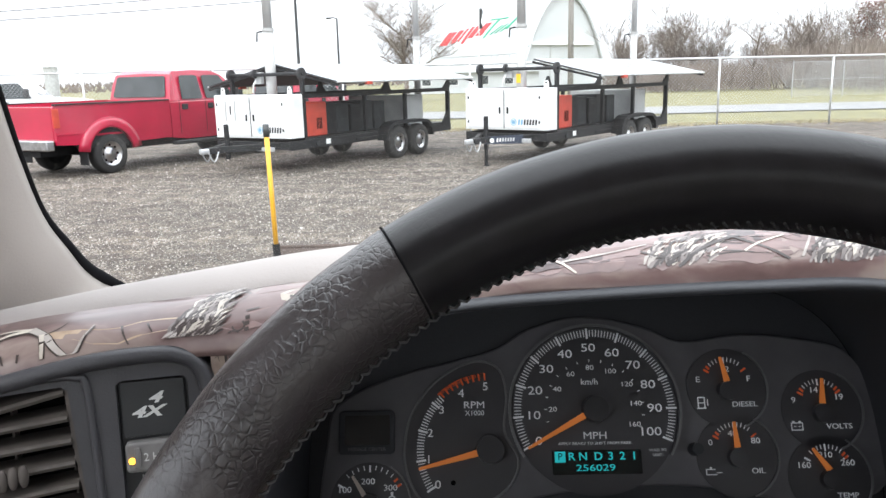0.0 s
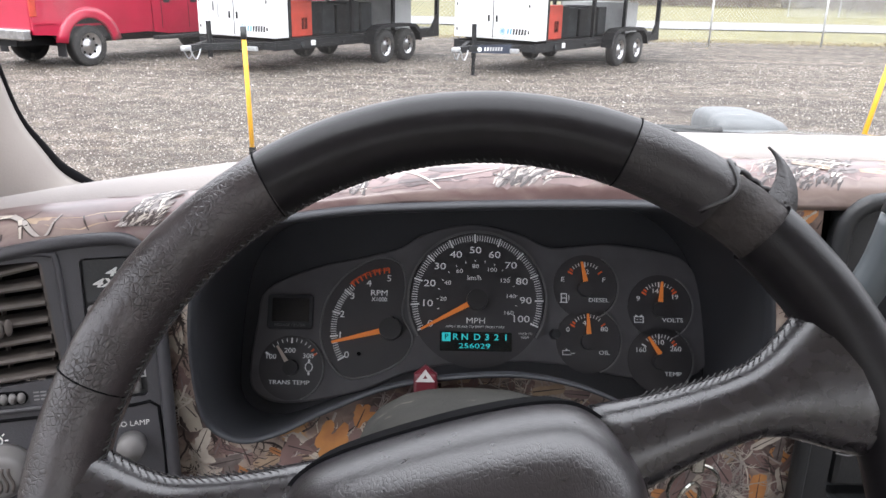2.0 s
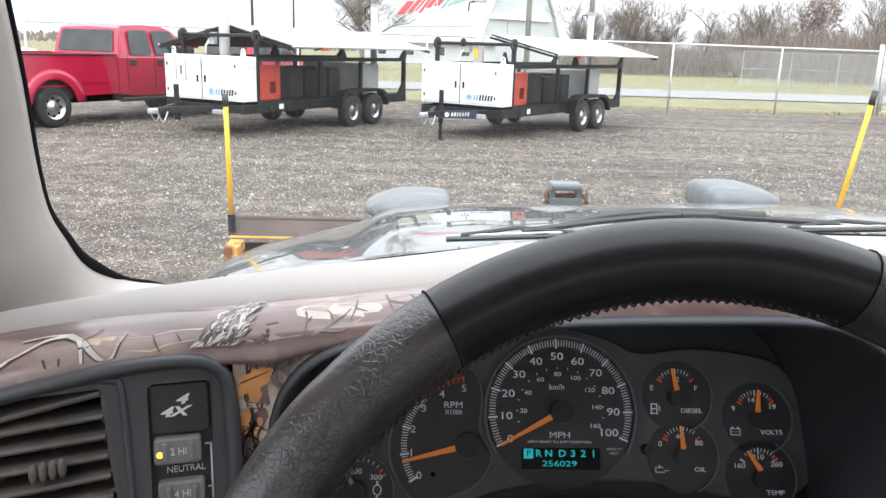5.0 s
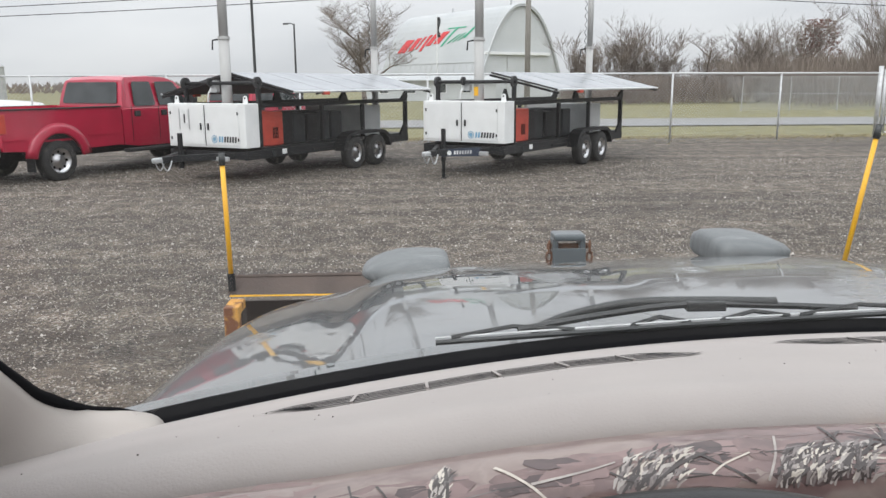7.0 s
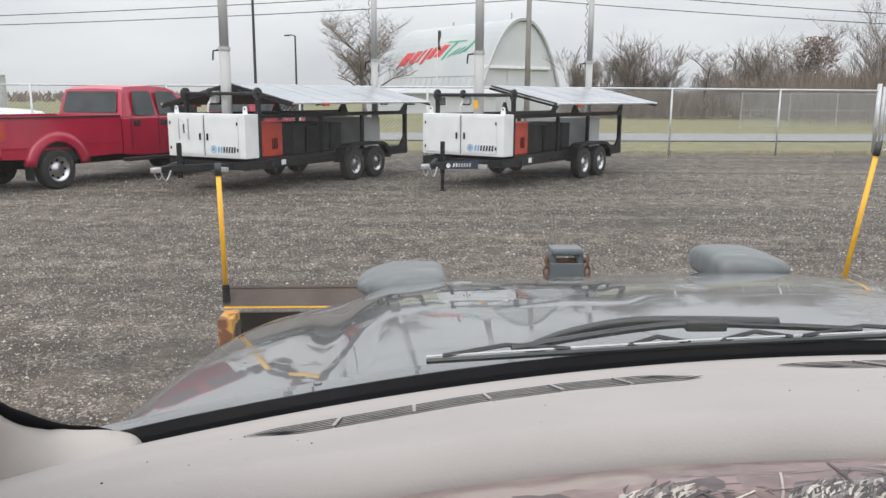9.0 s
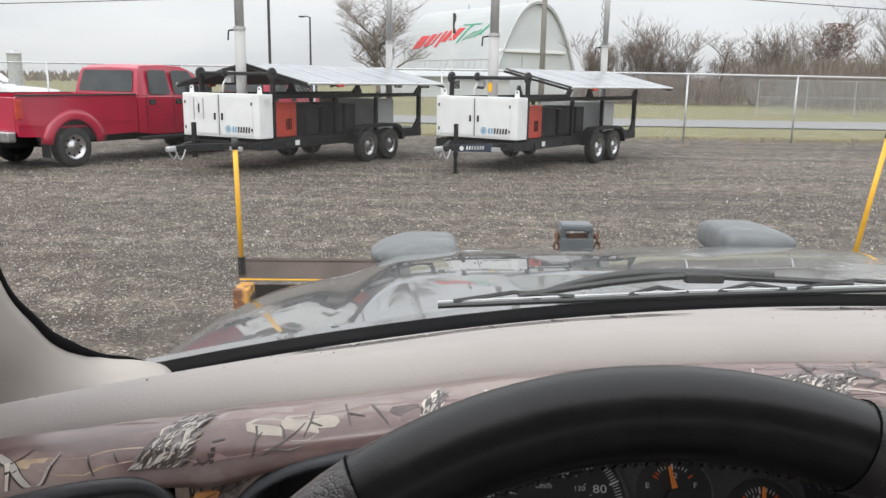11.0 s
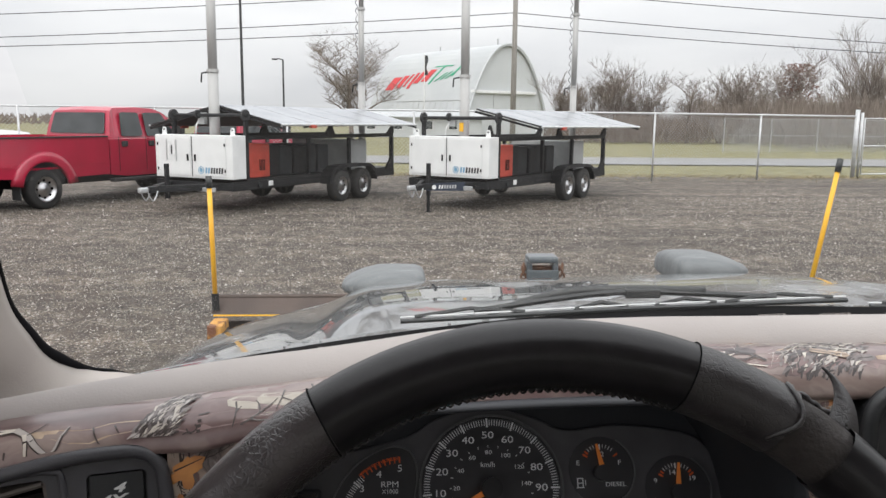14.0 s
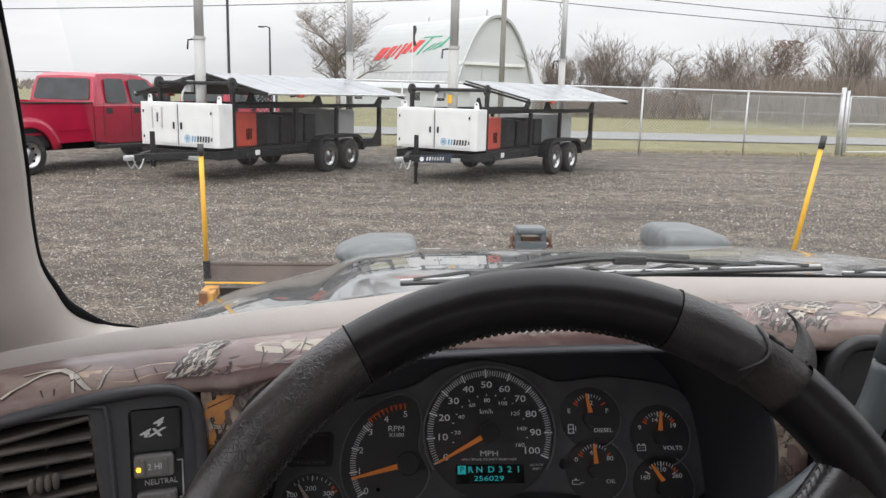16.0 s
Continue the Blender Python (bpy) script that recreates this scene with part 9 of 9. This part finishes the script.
for k in range(2600):
    x = rnd.uniform(-170, 14)
    h = 2.2 + 1.5 * noise.noise(Vector((x * 0.06, 3, 0)))
    p = Vector((x, 190 + rnd.uniform(0, 20), rnd.uniform(0, 0.7) * h))
    d = Vector((rnd.uniform(-0.6, 0.6), 0, rnd.uniform(0.6, 1.4)))
    w = Vector((rnd.uniform(0.15, 0.5), 0, 0))
    far.faces.new([far.verts.new(p - w), far.verts.new(p + w), far.verts.new(p + d)])
tagged(part("far_woods", far, M["twigs"]), "low distant winter woods on the horizon", "woods", kind="stuff")

# ---- outside of the truck that carries the plow ----
truck = empty("plow_truck_body", Matrix.Identity(4))
for sg in (-1, 1):
    def ox(d):
        return 0.40 + sg * d
    side = bmesh.new()
    arch = [(1.40 + 0.50 * math.cos(radians(a)), 0.42 + 0.50 * math.sin(radians(a))) for a in range(180, -1, -15)]
    add_prism(side, [(0.20, 0.55), (0.90, 0.50)] + arch + [(1.92, 0.50), (2.16, 0.55), (2.16, 1.06), (1.6, 1.12), (0.20, 1.20)], 0.03, frame_of((ox(0.95) - 0.015, 0, 0), (0, 1, 0), (0, 0, 1)))
    part("fender", side, M["hood"], truck, "grey metallic front fender")
    bed = bmesh.new()
    arch = [(-3.20 + 0.50 * math.cos(radians(a)), 0.42 + 0.50 * math.sin(radians(a))) for a in range(180, -1, -15)]
    add_prism(bed, [(-4.45, 0.60), (-3.72, 0.55)] + arch + [(-2.68, 0.55), (-2.20, 0.55), (-2.20, 1.36), (-4.45, 1.36)], 0.06, frame_of((ox(0.97) - 0.03, 0, 0), (0, 1, 0), (0, 0, 1)))
    part("bed_side", bed, M["hood"], truck, "grey metallic bed side")
    part("door_skin", box((ox(0.93) - 0.012, -1.28, 0.60), (ox(0.93) + 0.012, 0.18, 1.46), 0.008), M["hood"], truck, "grey metallic door skin")
    part("head_lamp", box((ox(0.78) - 0.14, 2.17, 0.86), (ox(0.78) + 0.14, 2.22, 1.02), 0.02), M["alu"], truck, "clear head lamp")
    for y in (1.40, -3.20):
        wheel_thing("wheel", truck, (ox(0.82), y, 0.40), 0.40, 0.25, Matrix.Identity(4) if sg > 0 else Matrix.Rotation(math.pi, 4, "Z"), 0.21)
part("roof_skin", box((-0.48, -2.14, 2.142), (1.28, -0.52, 2.17), 0.02), M["hood"], truck, "grey metallic roof")
part("back_skin", box((-0.50, -2.17, 0.60), (1.30, -2.142, 1.40), 0.01), M["hood"], truck)
part("tailgate", box((-0.50, -4.47, 0.62), (1.30, -4.41, 1.36), 0.02), M["hood"], truck)
part("bed_floor", box((-0.52, -4.40, 0.72), (1.32, -2.21, 0.78)), M["black_dull"], truck)
part("grille", box((-0.25, 2.16, 0.80), (1.05, 2.21, 1.06), 0.02), M["black_dull"], truck, "black grille")
part("front_bumper", box((-0.55, 2.14, 0.52), (1.35, 2.28, 0.74), 0.04, 3), M["chrome"], truck, "chrome front bumper")
part("frame_rail", box((-0.05, -4.3, 0.44), (0.85, 2.1, 0.58)), M["black_steel"], truck)
tagged(truck, "grey metallic pickup truck body that carries the snow plow", "pickup truck")

# ---- dry straw and grass tufts along the yard's far edge ----
M["straw"] = mat("dry_straw", (0.33, 0.27, 0.16), 0.9, base2=(0.22, 0.19, 0.10), scale=2.0)
rnd = random.Random(23)
straw = bmesh.new()
for k in range(9000):
    x = rnd.uniform(-14, 22)
    edge = 26.25 + 0.5 * noise.noise(Vector((x * 0.7, 1.0, 0))) + 0.3 * noise.noise(Vector((x * 2.3, 5.0, 0)))
    y = edge + rnd.uniform(-0.55, 0.9) if k % 6 else edge - abs(rnd.gauss(0, 1.0))
    d = Vector((rnd.uniform(-0.12, 0.12), rnd.uniform(-0.10, 0.10), rnd.uniform(0.02, 0.09)))
    w = Vector((rnd.uniform(0.006, 0.016), rnd.uniform(-0.01, 0.01), 0))
    p = Vector((x, y, 0.0))
    straw.faces.new([straw.verts.new(p - w), straw.verts.new(p + w), straw.verts.new(p + d)])
tagged(part("straw_tufts", straw, M["straw"]), "dry straw and grass tufts at the gravel's edge", "grass", kind="stuff")

# ---- loose stones on the yard ----
rs = np.random.RandomState(4)
COUNT = 230000
px_, py_ = rs.uniform(-1, 1, COUNT), 2.5 + 16 * rs.uniform(0, 1, COUNT) ** 1.5
px_ = 1.0 + px_ * (3.0 + 0.68 * py_)
size = rs.uniform(0.0036, 0.0088, COUNT) * (1 + 1.1 * (rs.uniform(0, 1, COUNT) > 0.95)) * (0.8 + 0.05 * py_)
base_v = np.array([(1, 0, 0), (-0.5, 0.87, 0), (-0.5, -0.87, 0), (0.1, 0, 0.9)], float)
jit = rs.uniform(0.55, 1.4, (COUNT, 4, 1))
ang = rs.uniform(0, 6.283, COUNT)
vx = base_v[None] * jit * size[:, None, None]
cx_, sx_ = np.cos(ang)[:, None], np.sin(ang)[:, None]
verts = np.stack([vx[..., 0] * cx_ - vx[..., 1] * sx_ + px_[:, None], vx[..., 0] * sx_ + vx[..., 1] * cx_ + py_[:, None], vx[..., 2] + 0.006], -1).reshape(-1, 3)
tri_f = np.array([(0, 1, 3), (1, 2, 3), (2, 0, 3)])
faces = (tri_f[None] + 4 * np.arange(COUNT)[:, None, None]).reshape(-1, 3)
me = bpy.data.meshes.new("loose_stones")
me.from_pydata(verts.tolist(), [], faces.tolist())
me.materials.append(M["stone"])
tagged(new("loose_stones", me), "scattered pale and dark gravel stones", "gravel", kind="stuff")
